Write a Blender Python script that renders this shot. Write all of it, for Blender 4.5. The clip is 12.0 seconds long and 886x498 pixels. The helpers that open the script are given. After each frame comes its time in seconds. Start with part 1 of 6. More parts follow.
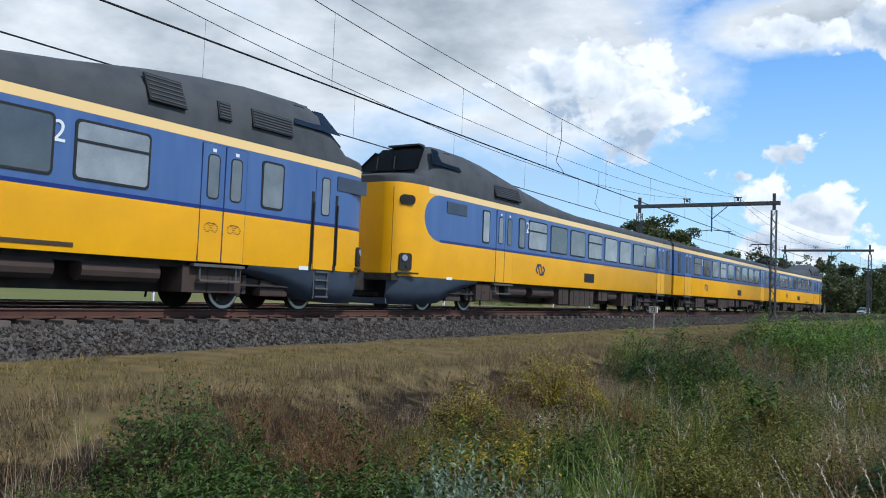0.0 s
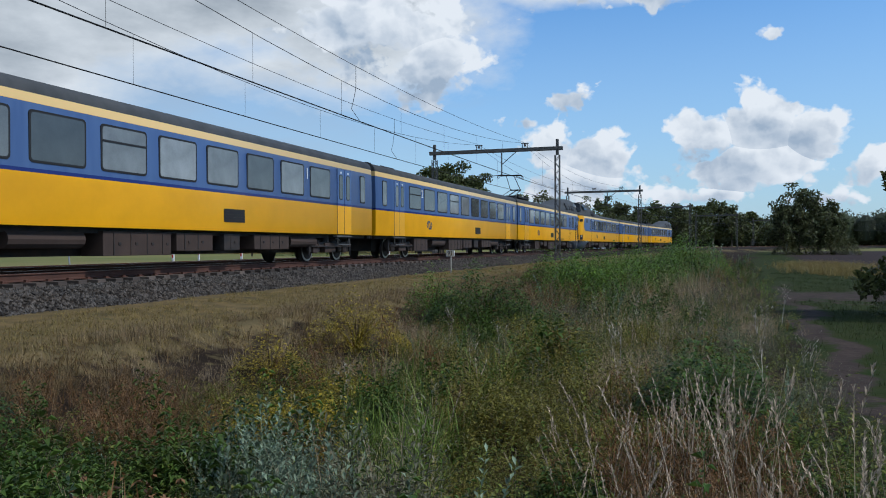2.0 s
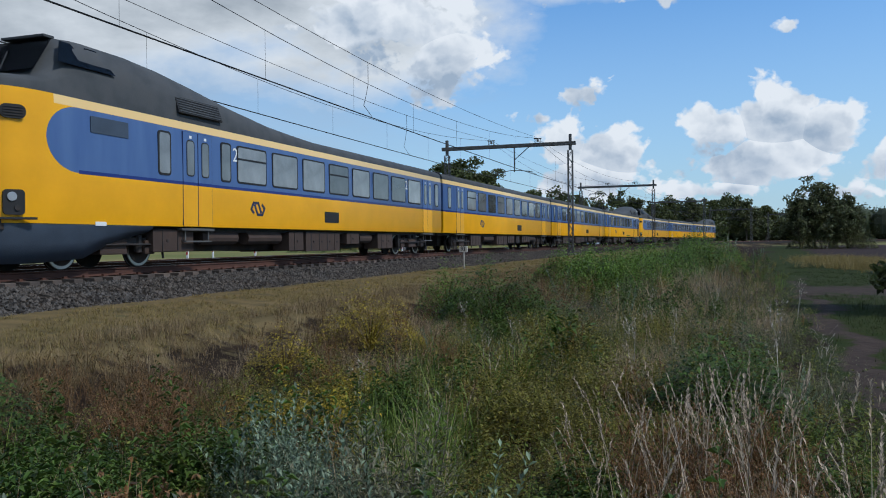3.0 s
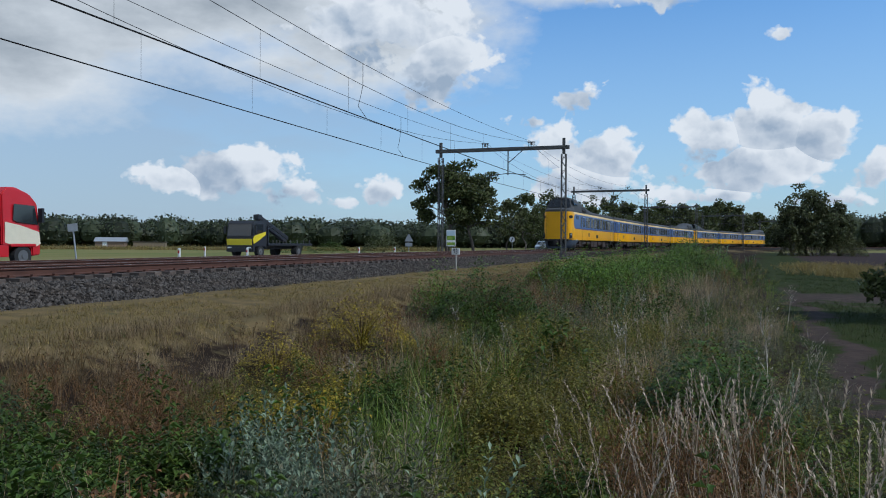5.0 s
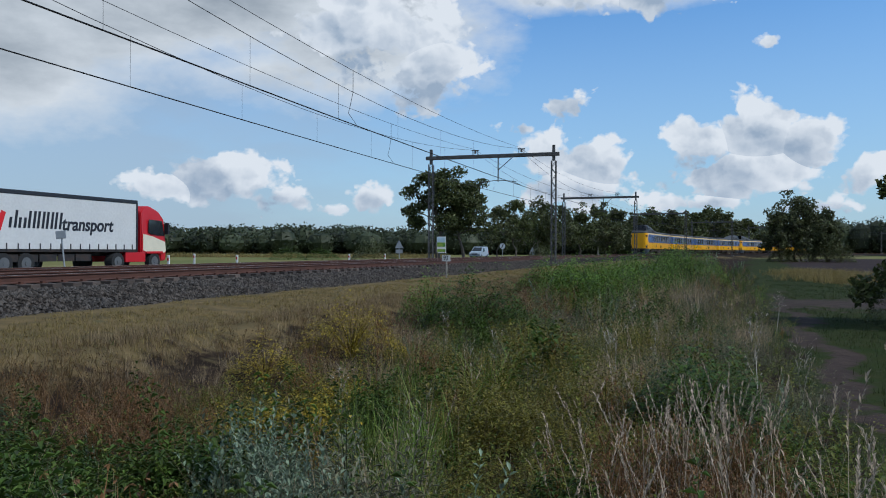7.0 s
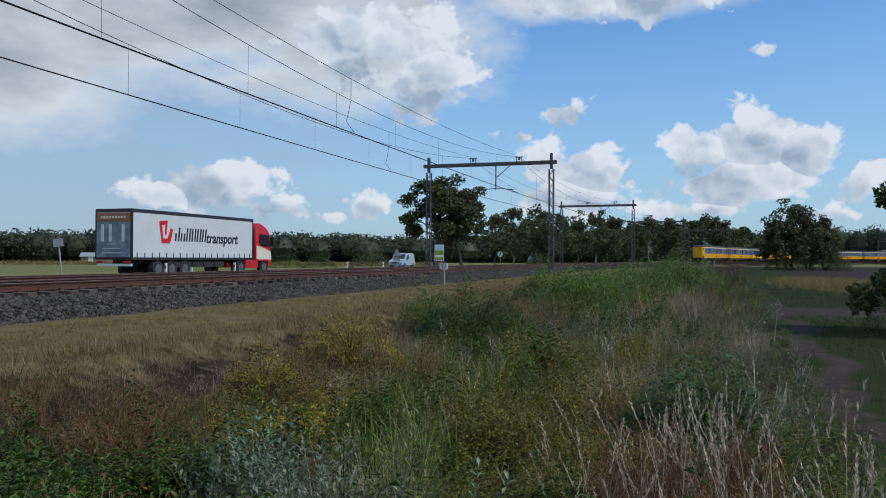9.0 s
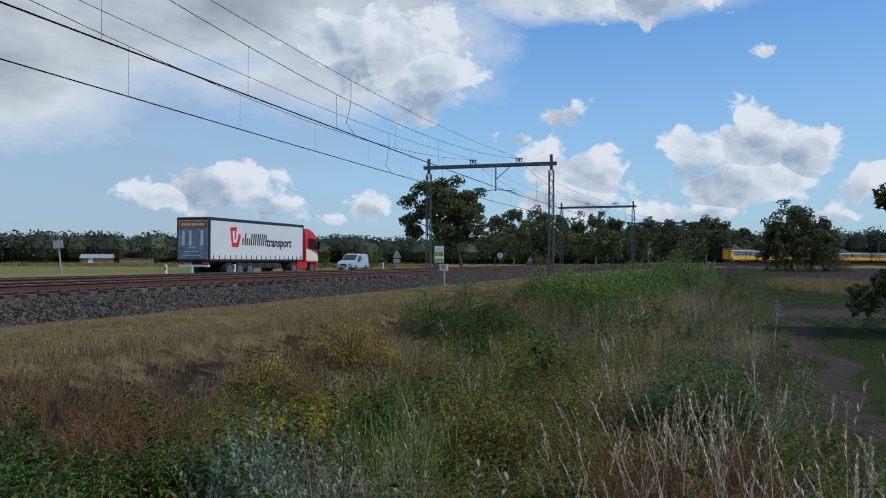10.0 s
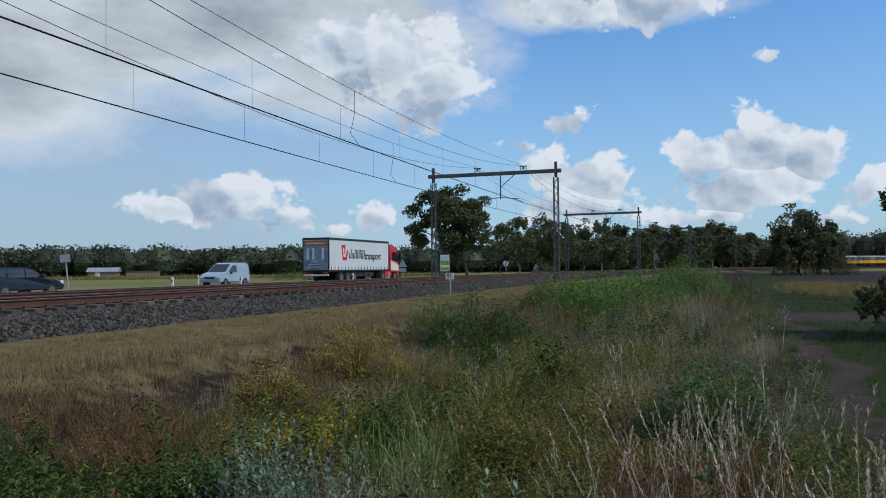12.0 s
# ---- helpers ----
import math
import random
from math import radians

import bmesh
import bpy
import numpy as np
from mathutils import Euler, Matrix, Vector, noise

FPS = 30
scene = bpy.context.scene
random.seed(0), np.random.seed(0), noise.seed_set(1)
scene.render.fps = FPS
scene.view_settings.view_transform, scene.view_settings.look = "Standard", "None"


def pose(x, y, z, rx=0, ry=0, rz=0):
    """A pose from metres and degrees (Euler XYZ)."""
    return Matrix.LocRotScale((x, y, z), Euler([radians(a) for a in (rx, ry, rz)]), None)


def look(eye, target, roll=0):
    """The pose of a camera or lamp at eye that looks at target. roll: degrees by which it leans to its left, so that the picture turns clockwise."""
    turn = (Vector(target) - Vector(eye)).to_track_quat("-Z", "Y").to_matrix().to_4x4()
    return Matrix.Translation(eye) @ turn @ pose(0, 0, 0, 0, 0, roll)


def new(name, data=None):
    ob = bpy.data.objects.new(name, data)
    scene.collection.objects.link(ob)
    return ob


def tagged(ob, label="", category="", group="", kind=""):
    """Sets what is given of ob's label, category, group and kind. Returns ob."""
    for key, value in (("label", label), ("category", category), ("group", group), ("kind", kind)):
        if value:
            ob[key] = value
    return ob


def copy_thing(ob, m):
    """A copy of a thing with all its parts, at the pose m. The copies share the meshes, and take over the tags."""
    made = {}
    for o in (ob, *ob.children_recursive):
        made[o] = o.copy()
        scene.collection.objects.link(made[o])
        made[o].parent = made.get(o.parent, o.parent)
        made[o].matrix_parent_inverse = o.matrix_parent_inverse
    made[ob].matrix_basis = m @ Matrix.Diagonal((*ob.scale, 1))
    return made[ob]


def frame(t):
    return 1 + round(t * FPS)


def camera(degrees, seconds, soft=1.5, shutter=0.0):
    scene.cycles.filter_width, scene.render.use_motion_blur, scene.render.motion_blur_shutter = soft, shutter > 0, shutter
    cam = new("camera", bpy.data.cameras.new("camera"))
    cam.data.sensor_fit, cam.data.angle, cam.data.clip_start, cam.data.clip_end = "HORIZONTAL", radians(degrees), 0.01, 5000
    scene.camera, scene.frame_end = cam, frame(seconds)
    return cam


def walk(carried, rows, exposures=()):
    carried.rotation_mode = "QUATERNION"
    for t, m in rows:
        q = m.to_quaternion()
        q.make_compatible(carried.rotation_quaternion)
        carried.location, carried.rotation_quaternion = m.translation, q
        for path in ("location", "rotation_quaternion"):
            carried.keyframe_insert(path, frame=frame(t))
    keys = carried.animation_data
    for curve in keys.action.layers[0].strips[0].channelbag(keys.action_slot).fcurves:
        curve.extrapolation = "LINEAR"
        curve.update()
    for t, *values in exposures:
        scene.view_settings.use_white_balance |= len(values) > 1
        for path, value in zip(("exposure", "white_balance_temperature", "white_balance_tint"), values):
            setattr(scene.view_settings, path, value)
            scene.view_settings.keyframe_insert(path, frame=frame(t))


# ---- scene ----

# ---- camera and its way ----
EYE = (0.0, 0.0, 1.6)
RAIL = 1.05                      # top of the rails
cam = camera(57.5, 12.0, soft=1.0)
TURNS = [  # seconds, yaw, pitch, roll
    (0.0, 14.32, 3.2, 2.12), (0.1, 9.1, 2.3, 1.9), (0.2, 4.3, 1.55, 1.6), (0.3, 1.5, 1.1, 1.3), (0.4, -0.1, 0.95, 1.05),
    (0.5, -0.69, 0.87, 0.81), (0.75, -1.0, 0.8, 0.2), (1.0, -0.97, 0.67, -0.27), (1.5, -0.23, 0.11, -0.44), (2.0, 0.24, -0.17, -0.4),
    (2.5, 0.51, -0.38, -0.5), (3.0, 1.16, -0.46, -0.69), (3.2, 1.33, -0.47, -0.72), (4.0, 1.2, -0.42, -0.3), (4.8, 0.75, -0.33, 0.06),
    (5.5, 0.39, -0.26, 0.19), (6.0, 0.22, -0.17, 0.2), (6.5, 0.0, 0.0, 0.0), (7.0, -0.05, 0.17, 0.02), (8.0, -0.15, 0.46, 0.03),
    (9.0, -0.21, 0.74, 0.04), (9.5, -0.26, 0.77, 0.2), (10.0, -0.21, 0.84, 0.01), (10.5, -0.19, 0.91, -0.16), (11.0, -0.11, 1.02, -0.39),
    (11.5, 0.01, 1.22, -0.53), (12.0, 0.2, 1.46, -0.79)]
PITCH, ROLL = -0.05, 0.18
walk(cam, [(t, pose(*EYE, 90 + PITCH + p, -(ROLL + r), y)) for t, y, p, r in TURNS],
     [(0.0, -0.12, 6050, 8), (0.4, -0.38, 6050, 8), (0.8, -0.46, 6050, 8), (3.0, -0.48, 6050, 8), (5.0, -0.54, 6000, 8), (12.0, -0.58, 6000, 8)])

# ---- the line of the railway: distance s along it, offset u towards the camera's side ----
P0, ALPHA, K0, K1 = 14.28, radians(17.03), 0.00022, 0.000008
S_GRID = np.arange(-400.0, 620.0, 1.0)


def heading(s):
    q = np.clip(s, -60, 560)
    return ALPHA + K0 * q + K1 * q * np.abs(q) / 2


_h = heading(S_GRID + 0.5)
_x = np.concatenate([[0], np.cumsum(np.sin(_h))[:-1]])
_y = np.concatenate([[0], np.cumsum(np.cos(_h))[:-1]])
_i0 = int(np.argmin(np.abs(S_GRID)))
X_GRID = _x - _x[_i0] - P0 * math.cos(ALPHA)
Y_GRID = _y - _y[_i0] + P0 * math.sin(ALPHA)


def on_line(s, u=0.0):
    """Place and heading of the line at s, u metres to its right."""
    h = float(heading(np.array(s)))
    x, y = float(np.interp(s, S_GRID, X_GRID)), float(np.interp(s, S_GRID, Y_GRID))
    return x + u * math.cos(h), y - u * math.sin(h), h


def to_line(x, y):
    """s and u of places, as arrays."""
    x, y = np.asarray(x, float).ravel(), np.asarray(y, float).ravel()
    S, U = np.empty(len(x)), np.empty(len(x))
    gx, gy, gs = X_GRID[::4], Y_GRID[::4], S_GRID[::4]
    for a in range(0, len(x), 4000):
        b = slice(a, a + 4000)
        d = (x[b, None] - gx) ** 2 + (y[b, None] - gy) ** 2
        i = np.argmin(d, 1)
        h = heading(gs[i])
        dx, dy = x[b] - gx[i], y[b] - gy[i]
        S[b] = gs[i] + dx * np.sin(h) + dy * np.cos(h)
        U[b] = dx * np.cos(h) - dy * np.sin(h)
    return S, U

# ---- sky, sun, exposure ----
world = bpy.data.worlds.new("sky")
scene.world = world
world.use_nodes = True
wt = world.node_tree
wt.nodes.clear()


def wnode(kind, **inputs):
    n = wt.nodes.new(kind)
    for k, v in inputs.items():
        n.inputs[k.replace("_", " ")].default_value = v
    return n


def wmath(op, a, b=None, clamp=False):
    n = wt.nodes.new("ShaderNodeMath")
    n.operation, n.use_clamp = op, clamp
    for i, v in enumerate((a, b)):
        if v is None:
            continue
        if hasattr(v, "is_linked"):
            wt.links.new(v, n.inputs[i])
        else:
            n.inputs[i].default_value = v
    return n.outputs[0]


SUN_ELEV, SUN_AZ = radians(50), radians(112)      # azimuth from straight ahead, clockwise
w_out = wnode("ShaderNodeOutputWorld")
w_sky = wt.nodes.new("ShaderNodeTexSky")
w_sky.sky_type, w_sky.sun_disc = "NISHITA", False
w_sky.sun_elevation, w_sky.sun_rotation = SUN_ELEV, SUN_AZ
w_sky.air_density, w_sky.dust_density, w_sky.ozone_density = 1.0, 0.4, 2.5
w_geo = wt.nodes.new("ShaderNodeTexCoord")
w_dir = w_geo.outputs["Generated"]
w_sep = wt.nodes.new("ShaderNodeSeparateXYZ")
wt.links.new(w_dir, w_sep.inputs[0])
DX, DY, DZ = w_sep.outputs
AZ = wmath("ARCTAN2", DX, DY)
EL = wmath("ARCSINE", DZ)

# heaped clouds: azimuth, elevation, half width, half height (degrees), weight
HEAPS = [(21.2, 7.6, 3.6, 3.3, 1.2), (18.0, 7.0, 3.0, 2.7, 1.1), (24.2, 7.0, 2.6, 2.6, 1.1), (20.8, 5.2, 5.6, 2.6, 1.25), (10.6, 5.9, 3.4, 2.6, 1.1), (7.2, 6.6, 2.8, 2.3, 1.0), (9.0, 4.4, 5.0, 2.0, 1.05),
         (8.7, 10.3, 2.6, 1.3, 0.75), (5.6, 8.6, 1.8, 0.8, 0.5), (22.2, 13.6, 1.0, 0.7, 0.6), (-15.0, 5.0, 4.4, 2.3, 1.15), (-19.5, 4.2, 3.8, 1.3, 0.8), (-11.0, 3.6, 3.6, 1.2, 0.85), (18.0, 3.3, 6.5, 0.9, 0.7), (-5.2, 3.6, 2.6, 1.2, 0.85), (-8.0, 2.9, 2.6, 0.8, 0.6),
         (27.8, 4.8, 2.2, 1.7, 0.9), (30.5, 4.2, 3.0, 2.2, 0.9), (26.0, 3.0, 4.0, 0.9, 0.6), (-1.0, 12.8, 4.4, 3.2, 1.0), (-4.0, 15.0, 7.0, 3.6, 1.05), (9.0, 17.6, 5.0, 1.9, 0.95), (15.5, 17.9, 5.0, 2.3, 1.05), (55, 18, 14, 8, 0.9), (110, 25, 26, 12, 1.0)]
# layered clouds with soft edges
LAYERS = [(-17, 18.5, 19, 7.5, 1.5), (-6.0, 14.8, 10.5, 5.2, 1.15), (11, 18.3, 10, 2.2, 1.0), (-33, 14, 16, 9, 1.3), (-12, 12.5, 11, 2.6, 0.7), (-48, 22, 20, 14, 1.2), (-110, 24, 40, 16, 1.2), (180, 30, 50, 14, 0.9)]


def billows(scale, shift=(0.0, 0.0, 0.0)):
    """Rounded heaps: high inside each cell, low at the creases."""
    mp = wt.nodes.new("ShaderNodeMapping")
    mp.inputs["Scale"].default_value = (1.0, 1.0, 1.25)
    mp.inputs["Location"].default_value = shift
    wt.links.new(w_warp, mp.inputs[0])
    v = wt.nodes.new("ShaderNodeTexVoronoi")
    v.feature = "SMOOTH_F1"
    v.inputs["Scale"].default_value, v.inputs["Smoothness"].default_value = scale, 0.35
    wt.links.new(mp.outputs[0], v.inputs["Vector"])
    return wmath("SUBTRACT", 0.5, v.outputs["Distance"])


def soft_noise(scale, detail, stretch=1.7):
    mp = wt.nodes.new("ShaderNodeMapping")
    mp.inputs["Scale"].default_value = (1.0, 1.0, stretch)
    wt.links.new(w_dir, mp.inputs[0])
    n = wnode("ShaderNodeTexNoise", Scale=scale, Detail=detail, Roughness=0.55)
    wt.links.new(mp.outputs[0], n.inputs["Vector"])
    return wmath("SUBTRACT", n.outputs["Fac"], 0.5)


def bodies(items):
    """Depth inside the nearest body, and how high in it: 1 at its top."""
    deep = rise = None
    for az, el, hw, hh, wgt in items:
        a = wmath("DIVIDE", wmath("SUBTRACT", AZ, radians(az)), radians(hw))
        b = wmath("DIVIDE", wmath("SUBTRACT", EL, radians(el)), radians(hh))
        r = wmath("SQRT", wmath("ADD", wmath("MULTIPLY", a, a), wmath("MULTIPLY", b, b)))
        f = wmath("MULTIPLY", wmath("SUBTRACT", 1.0, r), wgt)
        g = wmath("ADD", wmath("MULTIPLY", b, 0.5), wmath("MULTIPLY", a, 0.22))
        if deep is None:
            deep, rise = f, g
        else:
            nearer = wmath("GREATER_THAN", f, deep)
            rise = wmath("ADD", wmath("MULTIPLY", rise, wmath("SUBTRACT", 1.0, nearer)), wmath("MULTIPLY", g, nearer))
            deep = wmath("MAXIMUM", deep, f)
    return wmath("MAXIMUM", deep, -0.8), rise


w_wn = wnode("ShaderNodeTexNoise", Scale=22.0, Detail=4.0, Roughness=0.6)
wt.links.new(w_dir, w_wn.inputs["Vector"])
w_wm = wt.nodes.new("ShaderNodeMixRGB")
w_wm.blend_type = "ADD"
w_wm.inputs["Fac"].default_value = 0.045
wt.links.new(w_dir, w_wm.inputs[1])
wt.links.new(w_wn.outputs["Color"], w_wm.inputs[2])
w_warp = w_wm.outputs[0]
B1, B2, B3 = billows(17.0), billows(42.0), billows(95.0)
FINE = soft_noise(60.0, 6.0)
heap_deep, heap_rise = bodies(HEAPS)
puff = wmath("ADD", wmath("ADD", wmath("MULTIPLY", B1, 1.0), wmath("MULTIPLY", B2, 0.55)), wmath("ADD", wmath("MULTIPLY", B3, 0.3), wmath("MULTIPLY", FINE, 0.5)))
heap = wmath("ADD", wmath("MULTIPLY", heap_deep, 1.15), wmath("SUBTRACT", puff, 0.22))
HEAP = wmath("MULTIPLY", heap, 4.5, True)
layer_deep, layer_rise = bodies(LAYERS)
layer = wmath("ADD", layer_deep, wmath("ADD", wmath("MULTIPLY", soft_noise(5.0, 7.0, 2.2), 1.5), wmath("MULTIPLY", FINE, 0.25)))
LAYER = wmath("MULTIPLY", wmath("ADD", layer, 0.10), 1.7, True)
# sunny sides of the heaps, by the same heaps a little further towards the sun
B1s, B2s = billows(17.0, (-0.012, 0.0, -0.022)), billows(42.0, (-0.005, 0.0, -0.009))
relief = wmath("ADD", wmath("MULTIPLY", wmath("SUBTRACT", B1, B1s), 1.1), wmath("MULTIPLY", wmath("SUBTRACT", B2, B2s), 0.6))
shade = wmath("SUBTRACT", wmath("SUBTRACT", wmath("MULTIPLY", heap, 0.55), heap_rise), wmath("MULTIPLY", relief, 1.0))
SHADE = wmath("MULTIPLY", wmath("ADD", shade, 0.12), 1.05, True)


def wmix(fac, a, b):
    n = wt.nodes.new("ShaderNodeMix")
    n.data_type = "RGBA"
    for sock, v in ((n.inputs["Factor"], fac), (n.inputs["A"], a), (n.inputs["B"], b)):
        if hasattr(v, "is_linked"):
            wt.links.new(v, sock)
        else:
            sock.default_value = v
    return n.outputs["Result"]


HEAP_COL = wmix(SHADE, (9.3, 9.5, 9.8, 1), (4.1, 5.0, 6.2, 1))
thick = wmath("ADD", wmath("MULTIPLY", wmath("SUBTRACT", layer, 0.25), 0.75), wmath("MULTIPLY", soft_noise(9.0, 6.0, 2.4), 1.3), True)
LAYER_COL = wmix(thick, (8.3, 8.6, 8.9, 1), (2.8, 3.3, 3.85, 1))
w_tint = wt.nodes.new("ShaderNodeMix")
w_tint.data_type, w_tint.blend_type = "RGBA", "MULTIPLY"
w_tint.inputs["Factor"].default_value = 1.0
w_tint.inputs["B"].default_value = (1.18, 1.56, 1.82, 1)
wt.links.new(w_sky.outputs[0], w_tint.inputs["A"])
# pale haze towards the horizon
w_haze = wt.nodes.new("ShaderNodeMix")
w_haze.data_type = "RGBA"
w_haze.inputs["B"].default_value = (4.6, 5.9, 7.2, 1)
wt.links.new(w_tint.outputs["Result"], w_haze.inputs["A"])
wt.links.new(wmath("MULTIPLY", wmath("SUBTRACT", 1.0, wmath("DIVIDE", EL, radians(16))), 0.75, True), w_haze.inputs["Factor"])
# a thin pale veil over the left half of the sky, then the layers, then the heaps
VEIL = wmath("MULTIPLY", wmath("ADD", wmath("MULTIPLY", wmath("SUBTRACT", radians(2), AZ), 2.6), wmath("MULTIPLY", soft_noise(6.0, 6.0, 3.0), 1.6), True), 0.62)
SKY = wmix(VEIL, w_haze.outputs["Result"], (4.5, 5.4, 6.5, 1))
SKY = wmix(HEAP, wmix(LAYER, SKY, LAYER_COL), HEAP_COL)
w_bg = wnode("ShaderNodeBackground", Strength=0.12)
wt.links.new(SKY, w_bg.inputs["Color"])
wt.links.new(w_bg.outputs[0], w_out.inputs[0])

sun_data = bpy.data.lights.new("sun", "SUN")
sun_data.energy, sun_data.angle, sun_data.color = 3.7, radians(2), (1.0, 0.95, 0.87)
sun = new("sun", sun_data)
_sd = Vector((math.sin(SUN_AZ) * math.cos(SUN_ELEV), math.cos(SUN_AZ) * math.cos(SUN_ELEV), math.sin(SUN_ELEV)))
sun.matrix_world = look(_sd * 100, (0, 0, 0))
scene.view_settings.exposure = 0.0

# ---- materials ----


def mat(name, base, rough=0.6, metal=0.0, vary=0.25, scale=3.0, fine=40.0, bump=0.15, second=None, objects=False, islands=False, spec=0.5, grain=0.35):
    """A procedural surface: two scales of noise over the base colour, fine relief; second: a colour for the large stains."""
    m = bpy.data.materials.new(name)
    m.use_nodes = True
    nt = m.node_tree
    bs = nt.nodes["Principled BSDF"]
    bs.inputs["Roughness"].default_value, bs.inputs["Metallic"].default_value = rough, metal
    bs.inputs["Specular IOR Level"].default_value = spec
    tc = nt.nodes.new("ShaderNodeTexCoord")

    def noise_tex(sc, det):
        n = nt.nodes.new("ShaderNodeTexNoise")
        n.inputs["Scale"].default_value, n.inputs["Detail"].default_value = sc, det
        nt.links.new(tc.outputs["Object"], n.inputs["Vector"])
        return n.outputs["Fac"]

    def mixc(fac, a, b, mode="MIX"):
        n = nt.nodes.new("ShaderNodeMix")
        n.data_type, n.blend_type = "RGBA", mode
        for sock, v in ((n.inputs["Factor"], fac), (n.inputs["A"], a), (n.inputs["B"], b)):
            if hasattr(v, "is_linked"):
                nt.links.new(v, sock)
            elif isinstance(v, tuple):
                sock.default_value = (*v, 1)
            else:
                sock.default_value = v
        return n.outputs["Result"]

    def ramp(fac, lo, hi):
        n = nt.nodes.new("ShaderNodeMapRange")
        n.inputs["From Min"].default_value, n.inputs["From Max"].default_value = lo, hi
        nt.links.new(fac, n.inputs["Value"])
        return n.outputs["Result"]
    big, small = noise_tex(scale, 4), noise_tex(fine, 3)
    dark = tuple(c * (1 - vary) for c in base)
    light = tuple(min(1, c * (1 + vary)) for c in base)
    col = mixc(ramp(big, 0.3, 0.7), dark, light)
    if second:
        col = mixc(ramp(big, 0.42, 0.66), col, second)
    col = mixc(grain, col, mixc(small, tuple(c * 0.6 for c in base), tuple(min(1, c * 1.4) for c in base)))
    if objects or islands:
        inf = nt.nodes.new("ShaderNodeObjectInfo" if objects else "ShaderNodeNewGeometry")
        rnd = inf.outputs["Random" if objects else "Random Per Island"]
        hs = nt.nodes.new("ShaderNodeHueSaturation")
        nt.links.new(col, hs.inputs["Color"])
        nt.links.new(ramp(rnd, 0, 1), hs.inputs["Value"])
        mr = [n for n in nt.nodes if n.bl_idname == "ShaderNodeMapRange"][-1]
        mr.inputs["To Min"].default_value, mr.inputs["To Max"].default_value = 0.35, 1.7
        col = hs.outputs["Color"]
    nt.links.new(col, bs.inputs["Base Color"])
    if bump:
        b = nt.nodes.new("ShaderNodeBump")
        b.inputs["Strength"].default_value, b.inputs["Distance"].default_value = bump, 0.02
        nt.links.new(small, b.inputs["Height"])
        nt.links.new(b.outputs[0], bs.inputs["Normal"])
    return m


M_RUST = mat("rusty rail", (0.075, 0.030, 0.019), 0.9, vary=0.35, scale=2, fine=30)
M_RAILTOP = mat("polished rail", (0.5, 0.48, 0.46), 0.3, 0.9, vary=0.15, bump=0.05)
M_SLEEPER = mat("concrete sleeper", (0.075, 0.056, 0.045), 0.9, vary=0.3, objects=True)
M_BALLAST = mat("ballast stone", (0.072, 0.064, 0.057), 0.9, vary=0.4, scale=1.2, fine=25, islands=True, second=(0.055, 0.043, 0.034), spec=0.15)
# the shade in the gaps between stones is put into this dark colour
M_BED_SHADE = mat("ballast bed with shaded gaps", (0.028, 0.023, 0.019), 0.95, vary=0.5, scale=3, fine=22, bump=0.8, spec=0.05)
M_STEEL = mat("weathered galvanised steel", (0.11, 0.105, 0.10), 0.7, 0.3, vary=0.3, scale=4)
M_WIRE = mat("contact wire", (0.03, 0.03, 0.03), 0.6, 0.5, bump=0)
M_DARK = mat("underframe", (0.022, 0.019, 0.018), 0.8, vary=0.4, scale=3, second=(0.05, 0.03, 0.022))
M_BROWN = mat("dusty brown underframe", (0.05, 0.030, 0.022), 0.85, vary=0.3, scale=2)
M_ROOF = mat("dusty grey roof", (0.06, 0.064, 0.067), 0.8, vary=0.25, scale=1.5, second=(0.08, 0.08, 0.08), spec=0.25)
# grey base and its tone changes stand for reflected sky and clouds
M_GLASS = mat("train window glass, reflections in colour", (0.15, 0.155, 0.155), 0.06, 0.0, vary=0.4, scale=1.3, bump=0, spec=0.9, objects=True)
M_CABGLASS = mat("dark cab glass", (0.012, 0.015, 0.018), 0.07, vary=0.1, bump=0, spec=0.7)
M_RUBBER = mat("black rubber", (0.012, 0.012, 0.013), 0.75, vary=0.2)
M_WHITE = mat("white paint", (0.75, 0.75, 0.73), 0.5, vary=0.06)
M_NAVY = mat("navy paint", (0.012, 0.02, 0.09), 0.45, vary=0.1)
M_SIGNBACK = mat("grey sign back", (0.32, 0.34, 0.36), 0.55, 0.3, vary=0.15)
M_APRON = mat("slate blue apron", (0.045, 0.06, 0.085), 0.5, vary=0.25, scale=2)


